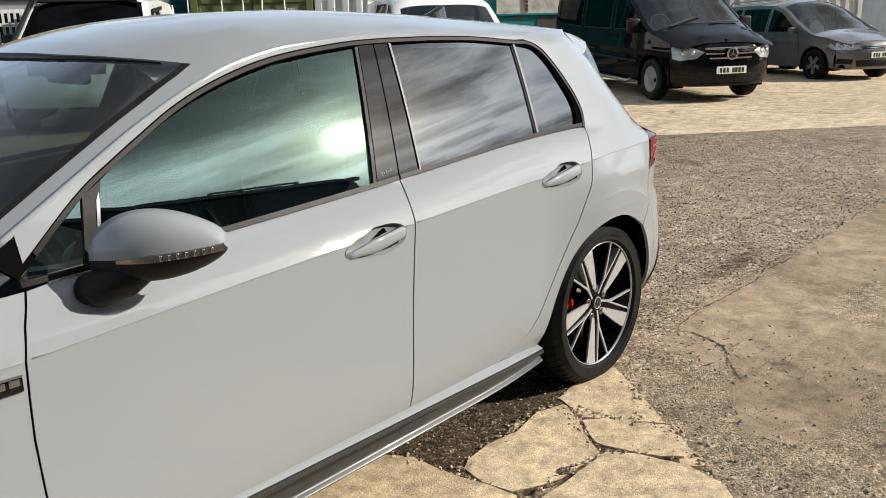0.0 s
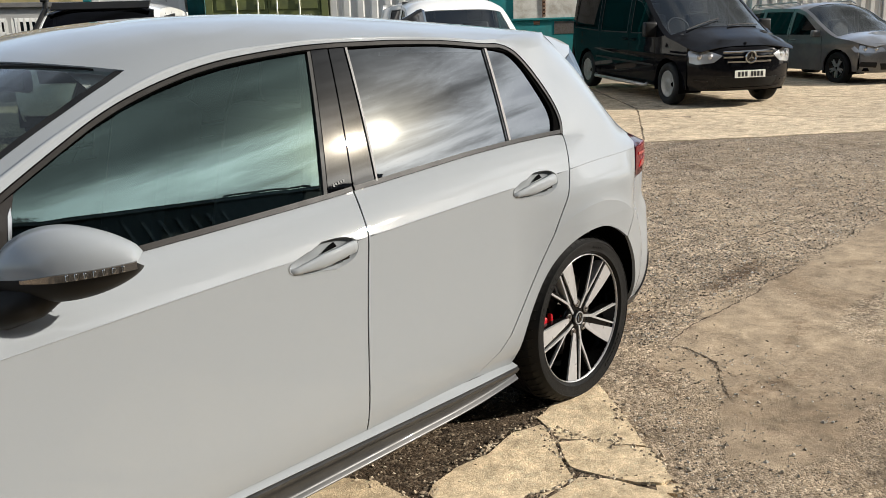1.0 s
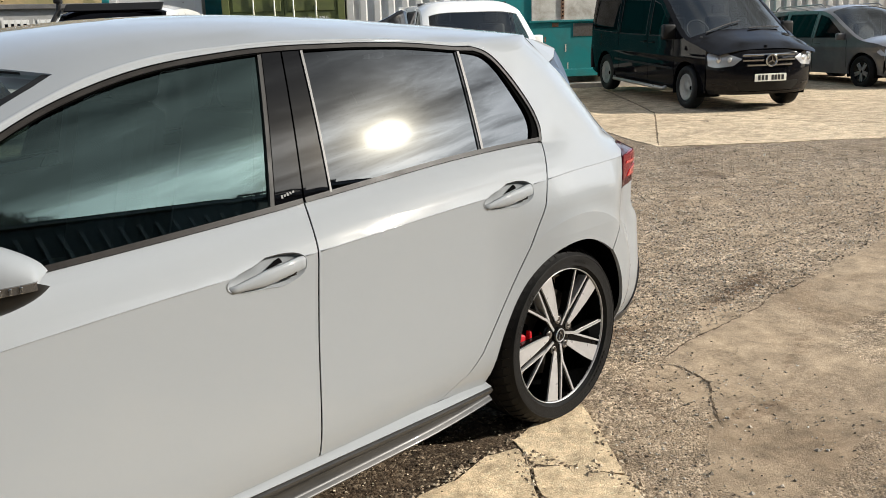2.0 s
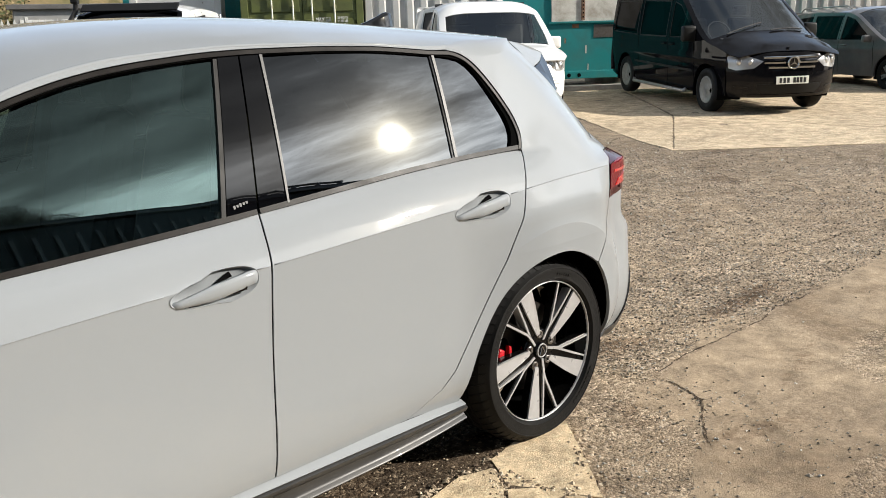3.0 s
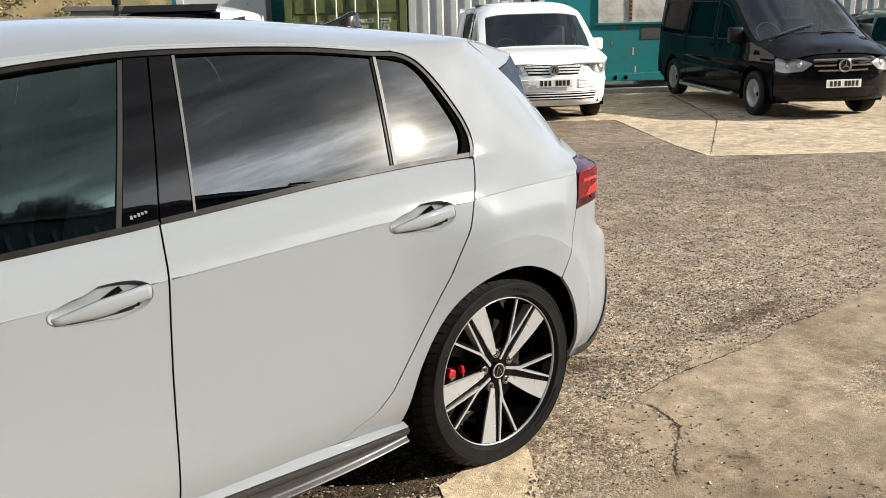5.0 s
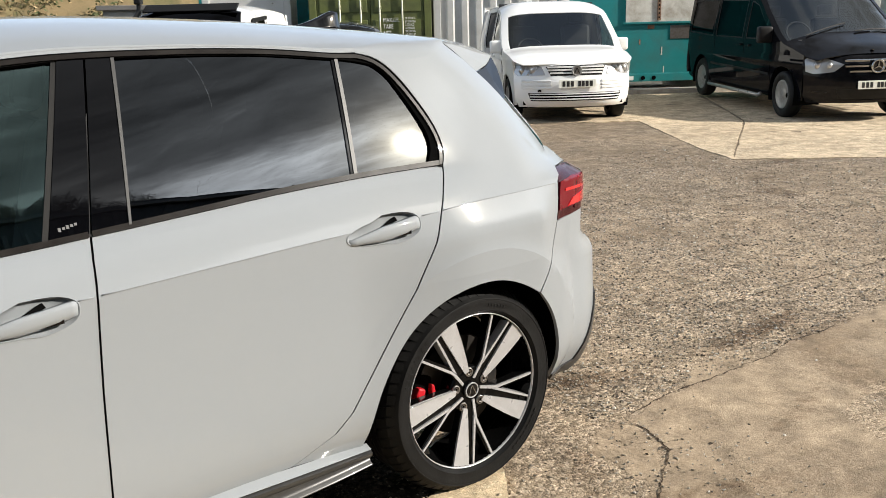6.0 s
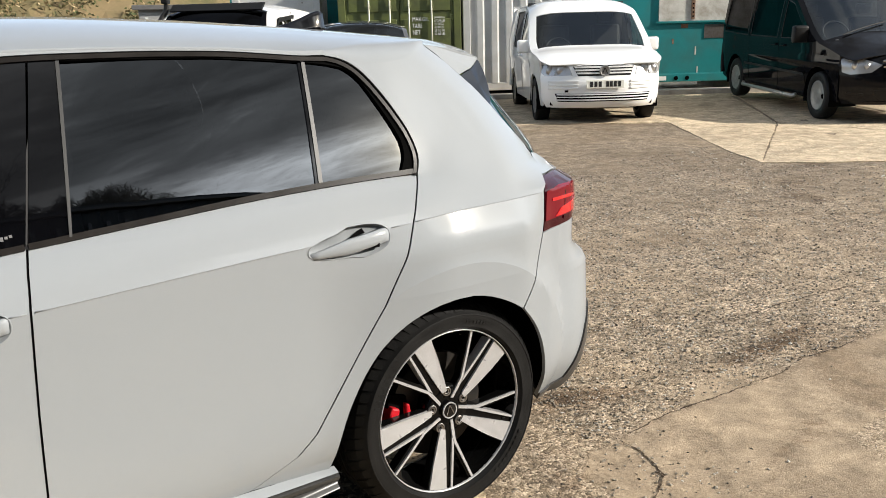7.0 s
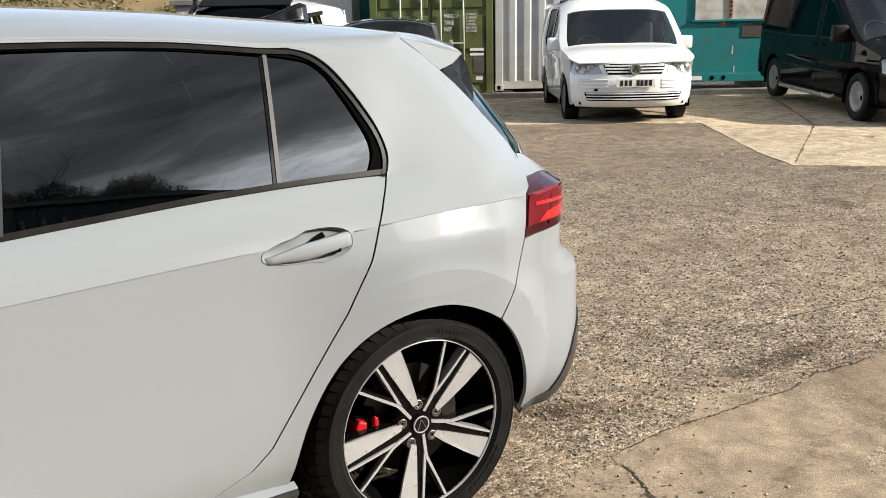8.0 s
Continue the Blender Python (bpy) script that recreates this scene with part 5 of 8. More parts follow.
def speckled(name, dark, mid, pale, cell, patch, patch_scale, rough=(0.75, 0.95), relief=0.5, stone=0.35, warm=None, over=None):
    """A ground material of one speckle, or of two where the sheet's mask lets the second lie over the first."""
    m = material(name, mid, 0.9, 0.0, 0.0, 0.2)
    nt, b = m.node_tree, m.node_tree.nodes["Principled BSDF"]
    at = place_of(m)
    base, height, broad = speckle(nt, at, dark, mid, pale, cell, patch, patch_scale, stone, warm)
    if over:
        laid, h2, _ = speckle(nt, at, *over)
        mask = nt.nodes.new("ShaderNodeAttribute")
        mask.attribute_name = "laid"
        tint = nt.nodes.new("ShaderNodeSeparateColor")
        link(nt, mask.outputs["Color"], tint.inputs[0])
        ragged = noised(nt, at, 14.0, 9.0, 0.72, 0.4)
        fac = ramp(nt, calc(nt, "ADD", tint.outputs[0], calc(nt, "MULTIPLY", calc(nt, "SUBTRACT", ragged, 0.5), 1.3)), (0.44, 0.0), (0.60, 0.92))
        base = mixed(nt, fac, base, laid)
        height = mixed(nt, fac, height, calc(nt, "ADD", calc(nt, "MULTIPLY", h2, 0.5), 0.75))
        stain = noised(nt, at, 0.8, 11.0, 0.70, 0.9)
        base = mixed(nt, ramp(nt, stain, (0.54, 0.0), (0.66, 0.5)), base, mixed(nt, 1.0, base, (0.52, 0.46, 0.40), "MULTIPLY"))
        base = mixed(nt, ramp(nt, stain, (0.36, 0.30), (0.46, 0.0)), base, mixed(nt, 1.0, base, (1.28, 1.25, 1.2), "MULTIPLY"))
        far_grey_fac = ramp(nt, calc(nt, "ADD", tint.outputs[2], calc(nt, "MULTIPLY", calc(nt, "SUBTRACT", stain, 0.5), 1.2)), (0.15, 0.0), (0.85, 1.0))
        base = mixed(nt, far_grey_fac, base, mixed(nt, 1.0, base, (0.76, 0.765, 0.78), "MULTIPLY"))
        damp = ramp(nt, calc(nt, "ADD", tint.outputs[1], calc(nt, "MULTIPLY", calc(nt, "SUBTRACT", ragged, 0.5), 1.5)), (0.40, 0.0), (0.85, 0.8))
        base = mixed(nt, damp, base, mixed(nt, 1.0, base, (0.30, 0.225, 0.165), "MULTIPLY"))
    link(nt, base, b.inputs["Base Color"])
    link(nt, ramp(nt, broad, (0.3, rough[0]), (0.7, rough[1])), b.inputs["Roughness"])
    bump = node(nt, "ShaderNodeBump", Strength=relief, Distance=0.010)
    link(nt, height, bump.inputs["Height"])
    link(nt, bump.outputs[0], b.inputs["Normal"])
    return m


SCREED_LOOK = ((0.15, 0.11, 0.070), (0.335, 0.256, 0.172), (0.47, 0.375, 0.265), 130.0, (0.40, 0.31, 0.21), 1.3, 0.36, (0.20, 0.147, 0.096))
ASPHALT = speckled("worn_gravel_asphalt", (0.060, 0.045, 0.031), (0.34, 0.262, 0.178), (0.53, 0.43, 0.315), 85.0, (0.37, 0.285, 0.192), 1.1, relief=1.0, stone=0.8, warm=(0.225, 0.168, 0.115), over=SCREED_LOOK)
SOIL = speckled("dark_damp_soil", (0.02, 0.014, 0.009), (0.085, 0.058, 0.036), (0.28, 0.22, 0.155), 80.0, (0.12, 0.082, 0.05), 5.0, relief=1.0, stone=0.8)
SLAB = speckled("pale_rough_concrete", (0.22, 0.155, 0.09), (0.60, 0.47, 0.305), (0.70, 0.57, 0.395), 110.0, (0.64, 0.51, 0.34), 3.0, relief=0.55, stone=0.35, warm=(0.42, 0.315, 0.19))
APRON = speckled("yard_concrete", (0.22, 0.165, 0.105), (0.54, 0.43, 0.295), (0.66, 0.54, 0.39), 60.0, (0.61, 0.49, 0.34), 0.9, relief=0.8, stone=0.6, warm=(0.37, 0.285, 0.195))


def axis(lo, hi, a, b, fine_step, coarse):
    """Grid lines: fine between a and b, growing outwards to lo and hi."""
    out = list(np.arange(a, b + 1e-6, fine_step))
    for s, end in ((1, hi), (-1, lo)):
        p, d = (b if s > 0 else a), fine_step
        while abs(p - end) > 1e-6:
            d = min(d * 1.35, coarse)
            p = min(p + d, end) if s > 0 else max(p - d, end)
            out.append(p)
    return np.array(sorted(set(np.round(out, 4))))


# smooth tan concrete laid over the asphalt: outlines of where it lies
TOP_EDGE = [(0.735, 0.064), (0.827, 0.08), (0.949, 0.097), (1.144, 0.097), (1.344, 0.09), (1.527, 0.098), (1.689, 0.082), (1.883, 0.12), (2.073, 0.097), (2.337, 0.092), (3.2, 0.12), (4.4, 0.05), (6.5, -0.1)]
CRACK = [(0.727, 0.05), (0.731, -0.014), (0.703, -0.104), (0.658, -0.196), (0.57, -0.26), (0.45, -0.325)]
LOW_EDGE = [(0.255, -0.40), (-0.069, -0.575), (-0.069, -0.67), (-0.029, -0.762), (0.173, -0.853), (0.315, -0.825), (0.374, -0.862), (0.571, -0.802), (0.68, -0.85), (1.2, -0.95), (2.0, -1.0), (3.2, -1.5), (6.5, -2.2)]
BLOB = [(1.36, -0.41), (1.55, -0.385), (1.78, -0.345), (2.2, -0.43), (2.5, -0.56), (2.0, -0.70), (1.6, -0.72), (1.26, -0.66)]
SMALL = [(0.712, 0.055), (0.718, -0.014), (0.692, -0.104), (0.646, -0.190), (0.56, -0.252), (0.44, -0.31), (0.424, -0.206), (0.469, -0.025), (0.58, 0.06)]
LIP = [(1.18, 0.135), (1.348, 0.225), (1.511, 0.229), (1.562, 0.138), (1.518, 0.112), (1.344, 0.099), (1.18, 0.105)]


def spot_line(x, y, a, b):
    return [(x + a * math.cos(t) * 0.75 + b * math.sin(t) * 0.6, y - a * math.cos(t) * 0.62 + b * math.sin(t) * 0.75) for t in np.linspace(0, 2 * math.pi, 12, endpoint=False)]


SPOTS = [spot_line(*v) for v in ((5.85, 1.17, 0.34, 0.12), (5.76, 2.06, 0.18, 0.09), (7.2, 1.22, 0.30, 0.10), (2.89, 0.80, 0.10, 0.07), (2.36, 2.3, 0.3, 0.14))]


def reach(p, line):
    """Signed distance to a closed outline, positive inside."""
    line = np.array(line)
    best = np.full(len(p), 1e9)
    for a, b in zip(line, np.roll(line, -1, 0)):
        d = b - a
        t = np.clip(((p - a) @ d) / max(d @ d, 1e-12), 0, 1)
        best = np.minimum(best, np.linalg.norm(p - a - t[:, None] * d, axis=1))
    return np.where(inside(p, line), best, -best)


gx, gy = axis(-320, 320, -1.2, 5.0, 0.045, 30), axis(-320, 320, -1.4, 1.4, 0.045, 30)
co, faces = [], []
for y in gy:
    for x in gx:
        z = terrain(x, y)
        if abs(x) > 60 or abs(y) > 60:
            z -= 0.3
        co.append((x, y, z))
nx = len(gx)
for j in range(len(gy) - 1):
    for i in range(nx - 1):
        faces.append((j * nx + i, j * nx + i + 1, (j + 1) * nx + i + 1, (j + 1) * nx + i))
me = bpy.data.meshes.new("ground")
me.from_pydata(co, [], faces)
me.materials.append(ASPHALT)
me.polygons.foreach_set("use_smooth", [True] * len(me.polygons))
flat_co = np.array(co)[:, :2]
main = np.minimum(reach(flat_co, TOP_EDGE + LOW_EDGE[::-1] + CRACK[::-1]), -reach(flat_co, BLOB))
laid = np.clip(0.5 + main / 0.14, 0, 1)
for line, wide in [(SMALL, 0.12), (LIP, 0.10)] + [(s, 0.16) for s in SPOTS]:
    laid = np.maximum(laid, np.clip(0.5 + reach(flat_co, line) / wide, 0, 1))
damp = np.zeros(len(flat_co))
for x, y, a, b, turn, strength in ((0.85, 0.42, 0.38, 0.14, -0.3, 0.9), (1.9, 0.30, 0.55, 0.10, 0.05, 0.9), (1.25, -0.30, 0.5, 0.07, 0.25, 0.6), (0.55, -0.45, 0.4, 0.08, -0.4, 0.7), (5.2, 1.9, 1.5, 0.10, -0.62, 0.8), (4.0, 2.2, 2.4, 0.12, -0.66, 0.7), (1.2, 1.6, 0.6, 0.2, -0.7, 0.5), (6.9, 3.0, 2.2, 0.10, -0.75, 0.8), (0.35, -0.1, 0.3, 0.1, 0.9, 0.6), (9.2, 5.6, 1.6, 0.5, -0.6, 0.7)) + tuple((float(a), float(b), float(c), float(d), float(e), float(f)) for a, b, c, d, e, f in zip(*(np.random.default_rng(3).uniform(lo, hi, 26) for lo, hi in ((0.7, 7.0), (0.2, 3.2), (0.1, 0.6), (0.04, 0.13), (-0.9, 0.1), (0.45, 0.85))))):
    u, v = (flat_co[:, 0] - x) * math.cos(turn) + (flat_co[:, 1] - y) * math.sin(turn), -(flat_co[:, 0] - x) * math.sin(turn) + (flat_co[:, 1] - y) * math.cos(turn)
    damp = np.maximum(damp, strength * np.exp(-(u / a) ** 2 - (v / b) ** 2))
layer = me.attributes.new("laid", "FLOAT_COLOR", "POINT")
# darker, greyer asphalt towards the apron
far_grey = np.clip((flat_co[:, 0] * 0.55 + flat_co[:, 1] * 0.83 - 2.9) / 2.6, 0, 1)
layer.data.foreach_set("color", np.stack([laid, damp, far_grey, laid * 0 + 1], 1).astype(np.float32).ravel())
ground = tagged(new("ground", me), "worn gravelly asphalt yard with tan concrete patches and loose stones", "ground", kind="structure")


def rough_edge(line, step, size, seed):
    """An outline broken up as worn concrete is."""
    pts = dense(line, step)
    out = []
    for p in pts:
        a = noise.noise((p[0] * 9, p[1] * 9, seed)) + 0.6 * noise.noise((p[0] * 31, p[1] * 31, seed + 3))
        b = noise.noise((p[0] * 9, p[1] * 9, seed + 9)) + 0.6 * noise.noise((p[0] * 31, p[1] * 31, seed + 13))
        out.append((p[0] + size * a, p[1] + size * b))
    return out


def lying(up, wave=0.006, seed=0.0):
    """A surface that follows the yard at a small height."""
    def f(x, y):
        w = np.array([terrain(a, b) + wave * noise.noise((a * 2.3, b * 2.3, seed)) for a, b in zip(np.ravel(x), np.ravel(y))]).reshape(np.shape(x))
        return x, y, w + up
    return f


def slab(name, line, mat, label, up=0.012, step=0.05, edge=0.006, seed=1.0, wave=0.004, holes=(), category="slab"):
    s = sheet(name, rough_edge(line, step, edge, seed), lying(up, wave, seed), mat, None, label, step=step * 1.6, depth=0.035, holes=holes)
    return tagged(s, label, category, kind="structure")


# broken concrete by the rear wheel
broken = empty("concrete_paving", None, "pale broken concrete slab with deep cracks beside the car", "paving", kind="structure")
PIECES = [
    [(-0.238, 0.037), (-0.075, 0.06), (0.113, 0.075), (0.12, 0.027), (0.009, -0.111), (-0.094, -0.242), (-0.187, -0.355), (-0.237, -0.255), (-0.273, -0.175), (-0.318, -0.105)],
    [(-0.354, -0.138), (-0.284, -0.192), (-0.248, -0.272), (-0.206, -0.378), (-0.274, -0.46), (-0.337, -0.532), (-0.38, -0.520), (-0.414, -0.462), (-0.438, -0.372), (-0.452, -0.300), (-0.452, -0.260), (-0.420, -0.205)],
    [(-0.3, -0.007), (-0.353, -0.099), (-0.432, -0.177), (-0.475, -0.225), (-0.516, -0.285), (-0.574, -0.288), (-0.635, -0.286), (-0.723, -0.285), (-0.803, -0.260), (-0.885, -0.220), (-0.90, -0.122), (-0.868, -0.026), (-0.829, -0.006), (-0.699, 0.012), (-0.585, -0.013), (-0.401, 0.031)],
    [(-0.51, -0.324), (-0.48, -0.367), (-0.462, -0.416), (-0.452, -0.488), (-0.434, -0.565), (-0.452, -0.622), (-0.47, -0.691), (-0.59, -0.80), (-1.1, -1.3), (-1.6, -0.9), (-0.95, -0.32), (-0.768, -0.332), (-0.669, -0.325)],
    [(-0.991, 0.243), (-0.935, 0.153), (-0.945, 0.047), (-0.945, -0.041), (-0.93, -0.144), (-0.925, -0.25), (-1.035, -0.36), (-1.65, -0.85), (-2.4, -0.6), (-2.2, 0.4), (-1.413, 0.45)],
    [(-0.382, -0.517), (-0.341, -0.567), (-0.383, -0.588), (-0.418, -0.545)],
]
for k, line in enumerate(PIECES):
    small = k == 5
    mid_x, mid_y = np.mean([p[0] for p in line]), np.mean([p[1] for p in line])
    grown = [(x + 0.011 * (x - mid_x) / (math.hypot(x - mid_x, y - mid_y) + 1e-6), y + 0.011 * (y - mid_y) / (math.hypot(x - mid_x, y - mid_y) + 1e-6)) for x, y in line]
    sheet("slab_piece", rough_edge(grown, 0.016, 0.0045, 5.0 + k), lying(0.018 if not small else 0.012, 0.007, k * 3.0), SLAB, broken, step=0.03, depth=0.035)
slab("soil_strip", [(-2.4, 0.42), (-1.413, 0.40), (-0.985, 0.24), (-0.92, 0.15), (-0.93, 0.04), (-0.9, -0.25), (-0.6, -0.33), (-0.42, -0.55), (-0.33, -0.45), (-0.25, -0.25), (-0.30, -0.04), (-0.15, 0.06), (-0.02, 0.2), (-0.1, 0.6), (-2.4, 0.8)], SOIL, "dark damp soil and grit beside broken concrete", 0.011, 0.05, 0.01, 21.0, 0.005, category="soil")

# cracks: thin dark grooves that wander
def crack(line, width, seed, label):
    pts = dense(line, 0.012, False)
    bm = bmesh.new()
    rows = []
    for k, p in enumerate(pts):
        q = np.array(pts[min(k + 1, len(pts) - 1)]) - np.array(pts[max(k - 1, 0)])
        q = np.array((-q[1], q[0])) / (np.linalg.norm(q) + 1e-9)
        wob = 0.010 * noise.noise((p[0] * 14, p[1] * 14, seed)) + 0.005 * noise.noise((p[0] * 60, p[1] * 60, seed))
        w = width * max(0.12, 0.55 + 1.1 * noise.noise((p[0] * 22, p[1] * 22, seed + 5))) * min(1, 8 * k / len(pts), 8 * (len(pts) - 1 - k) / len(pts) + 0.05)
        c = p + q * wob
        rows.append([bm.verts.new((c[0] + q[0] * s * w, c[1] + q[1] * s * w, terrain(*c) + 0.0022)) for s in (-1, 1)])
    for a, b in zip(rows, rows[1:]):
        bm.faces.new((a[0], b[0], b[1], a[1]))
    bmesh.ops.recalc_face_normals(bm, faces=bm.faces)
    return tagged(part("crack", bm, SOIL), label, "crack", kind="structure")


crack(TOP_EDGE[::-1][3:] + [(0.735, 0.06)], 0.006, 2.0, "dark crack along the edge of the tan concrete")
crack([(0.735, 0.064)] + CRACK + [(0.33, -0.42)], 0.007, 5.0, "dark crack through the tan concrete")
crack([(1.9, 0.62), (2.6, 0.60), (3.6, 0.52), (5.0, 0.42)], 0.006, 9.0, "long dark crack in the asphalt")
crack([(0.12, 0.02), (0.01, -0.12), (-0.09, -0.25), (-0.19, -0.37), (-0.33, -0.55), (-0.5, -0.74)], 0.010, 12.0, "dark joint between asphalt and broken slab")

# concrete apron before the parked row, in jointed slabs
for k, line in enumerate((
        [(6.435, 3.53), (9.49, 5.45), (12.5, 8.5), (10.5, 14.5), (2, 19), (1.0, 11.3), (6.18, 7.78), (6.86, 7.45), (8.4, 6.42), (7.42, 5.04), (6.8, 4.17)],
        [(6.44, 3.51), (7.06, 2.95), (7.93, 2.2), (8.9, 1.4), (10.4, 0.2), (9.85, 2.9), (9.72, 4.6), (9.5, 5.43)],
        [(9.51, 5.42), (9.735, 4.6), (9.865, 2.9), (10.415, 0.2), (13, -1.8), (14.2, 0.5), (13.4, 2.7), (12.6, 4.45), (12.45, 8.3)],
        [(12.615, 4.455), (13.415, 2.7), (14.215, 0.5), (13.015, -1.8), (22, -9), (34, -4), (30, 14), (10.6, 14.6), (12.52, 8.52)])):
    slab("concrete_apron", line, APRON, "tan concrete apron slab under the parked row", 0.007, 0.06, 0.022, 61.0 + k, 0.003)

# loose stones and grit
rng = np.random.default_rng(7)


def stones(name, spots, sizes, label):
    """Little angular stones in one mesh."""
    base = np.array([(1, 0, 0), (-1, 0, 0), (0, 1, 0), (0, -1, 0), (0, 0, 1), (0, 0, -1)], float)
    tri = [(0, 2, 4), (2, 1, 4), (1, 3, 4), (3, 0, 4), (2, 0, 5), (1, 2, 5), (3, 1, 5), (0, 3, 5)]
    co, faces = [], []
    for (x, y), s in zip(spots, sizes):
        a = rng.uniform(0, 6.28)
        k = base * rng.uniform(0.6, 1.25, (6, 3)) * s * (1, 0.75, 0.55) + rng.normal(0, 0.12, (6, 3)) * s
        c, n = math.cos(a), math.sin(a)
        k = np.stack([k[:, 0] * c - k[:, 1] * n, k[:, 0] * n + k[:, 1] * c, k[:, 2]], 1) + (x, y, terrain(x, y) + s * 0.30 + (0.012 if name == "rubble" else 0.0))
        faces += [tuple(i + len(co) for i in f) for f in tri]
        co += k.tolist()
    me = bpy.data.meshes.new(name)
    me.from_pydata(co, [], faces)
    me.materials.append(STONE_MIX if name == "loose_stones" else RUBBLE_MIX)
    return tagged(new(name, me), label, "stones", kind="stuff")


STONE_MIX = material("mixed_stone", (0.3, 0.26, 0.2), 0.85)
nt, b = STONE_MIX.node_tree, STONE_MIX.node_tree.nodes["Principled BSDF"]
geo = nt.nodes.new("ShaderNodeNewGeometry")
link(nt, ramp(nt, geo.outputs["Random Per Island"], (0.0, (0.05, 0.04, 0.03)), (0.35, (0.20, 0.17, 0.13)), (0.7, (0.34, 0.30, 0.24)), (0.93, (0.45, 0.41, 0.35)), (1.0, (0.7, 0.67, 0.6))), b.inputs["Base Color"])
RUBBLE_MIX = material("broken_concrete", (0.4, 0.33, 0.24), 0.9)
nt, b = RUBBLE_MIX.node_tree, RUBBLE_MIX.node_tree.nodes["Principled BSDF"]
geo = nt.nodes.new("ShaderNodeNewGeometry")
link(nt, ramp(nt, geo.outputs["Random Per Island"], (0.0, (0.12, 0.085, 0.055)), (0.4, (0.30, 0.235, 0.16)), (0.8, (0.50, 0.41, 0.29)), (1.0, (0.62, 0.53, 0.40))), b.inputs["Base Color"])
spots, sizes = [], []
while len(spots) < 16000:
    d = rng.uniform(0, 1) ** 1.5
    x, y = -0.7 + 6.6 * d * rng.uniform(0.2, 1.0) * 1.1, rng.uniform(-1.1, 3.2)
    if -3.3 < x < 0.62 and 0.02 < y < 1.8:
        continue
    thin = noise.noise((x * 1.4, y * 1.4, 8.0)) + (0.55 if y > 0.13 else 0.0) - (0.5 if (x > 0.75 and y < 0.08 and y > -0.9) else 0)
    if thin < rng.uniform(-0.35, 0.9) or (x < 0.11 + (y + 0.02) * 0.79 and y < 0.1 and rng.uniform() < 0.93):
        continue
    spots.append((x, y))
    sizes.append(float(rng.choice([0.003, 0.0045, 0.006, 0.009], p=[0.34, 0.36, 0.23, 0.07]) * rng.uniform(0.7, 1.3)))
while len(spots) < 36000:
    x, y = rng.uniform(0.2, 1.0) * rng.uniform(0.5, 8.0), rng.uniform(-1.2, 4.6)
    if (x < 0.62 and 0.02 < y < 1.8) or noise.noise((x * 0.9, y * 0.9, 3.0)) + (0.5 if y > 0.12 else -0.55) < rng.uniform(-0.5, 0.8):
        continue
    spots.append((x, y))
    sizes.append(float(rng.uniform(0.004, 0.0085) * (1 + 0.08 * x)))
for _ in range(90):
    spots.append((float(rng.uniform(0.0, 4.0)), float(rng.uniform(-1.0, 0.6))))
    sizes.append(float(rng.uniform(0.0035, 0.008)))
stones("loose_stones", spots, sizes, "loose grey and tan chippings over the yard")
spots, sizes = [], []
for a, b, n in (((-0.90, -0.02), (-0.60, 0.02), 60), ((-0.60, 0.02), (-0.24, 0.05), 90), ((-0.30, -0.02), (-0.5, -0.27), 60), ((-0.5, -0.3), (-0.36, -0.53), 60), ((-0.86, -0.27), (-0.52, -0.30), 40), ((-0.95, 0.2), (-0.92, -0.2), 40), ((0.1, 0.0), (-0.48, -0.72), 160), ((-0.30, -0.05), (-0.2, -0.36), 90), ((-0.30, -0.02), (-0.43, -0.19), 60)):
    for _ in range(n):
        t = rng.uniform()
        spots.append((a[0] + (b[0] - a[0]) * t + rng.normal(0, 0.018), a[1] + (b[1] - a[1]) * t + rng.normal(0, 0.018)))
        sizes.append(float(rng.uniform(0.003, 0.013)))
for _ in range(420):
    spots.append((rng.uniform(-1.0, -0.1), rng.uniform(0.02, 0.4)))
    sizes.append(float(rng.uniform(0.002, 0.007)))
stones("rubble", spots, sizes, "small broken concrete rubble along the cracks")


# ---- parked vehicles: each in its own frame, x ahead from the front axle, y to its left ----
TINTED = glass("dark_tinted_window", (0.012, 0.013, 0.014), -0.2, (0.38, 0.38, 0.40))
CLEAR = glass("clear_window", (0.50, 0.54, 0.52), 0.1)
HUB_SILVER = worn(material("silver_wheel_paint", (0.32, 0.32, 0.31), 0.35, 0.5), (0.32, 0.32, 0.31), (0.2, 0.185, 0.165), 20.0, 0.5, 200.0, (0.3, 0.5))
PLATE = material("white_plate", (0.75, 0.75, 0.68), 0.35, 0.0, 0.3)
PLATE_INK = material("plate_ink", (0.01, 0.01, 0.01), 0.5)


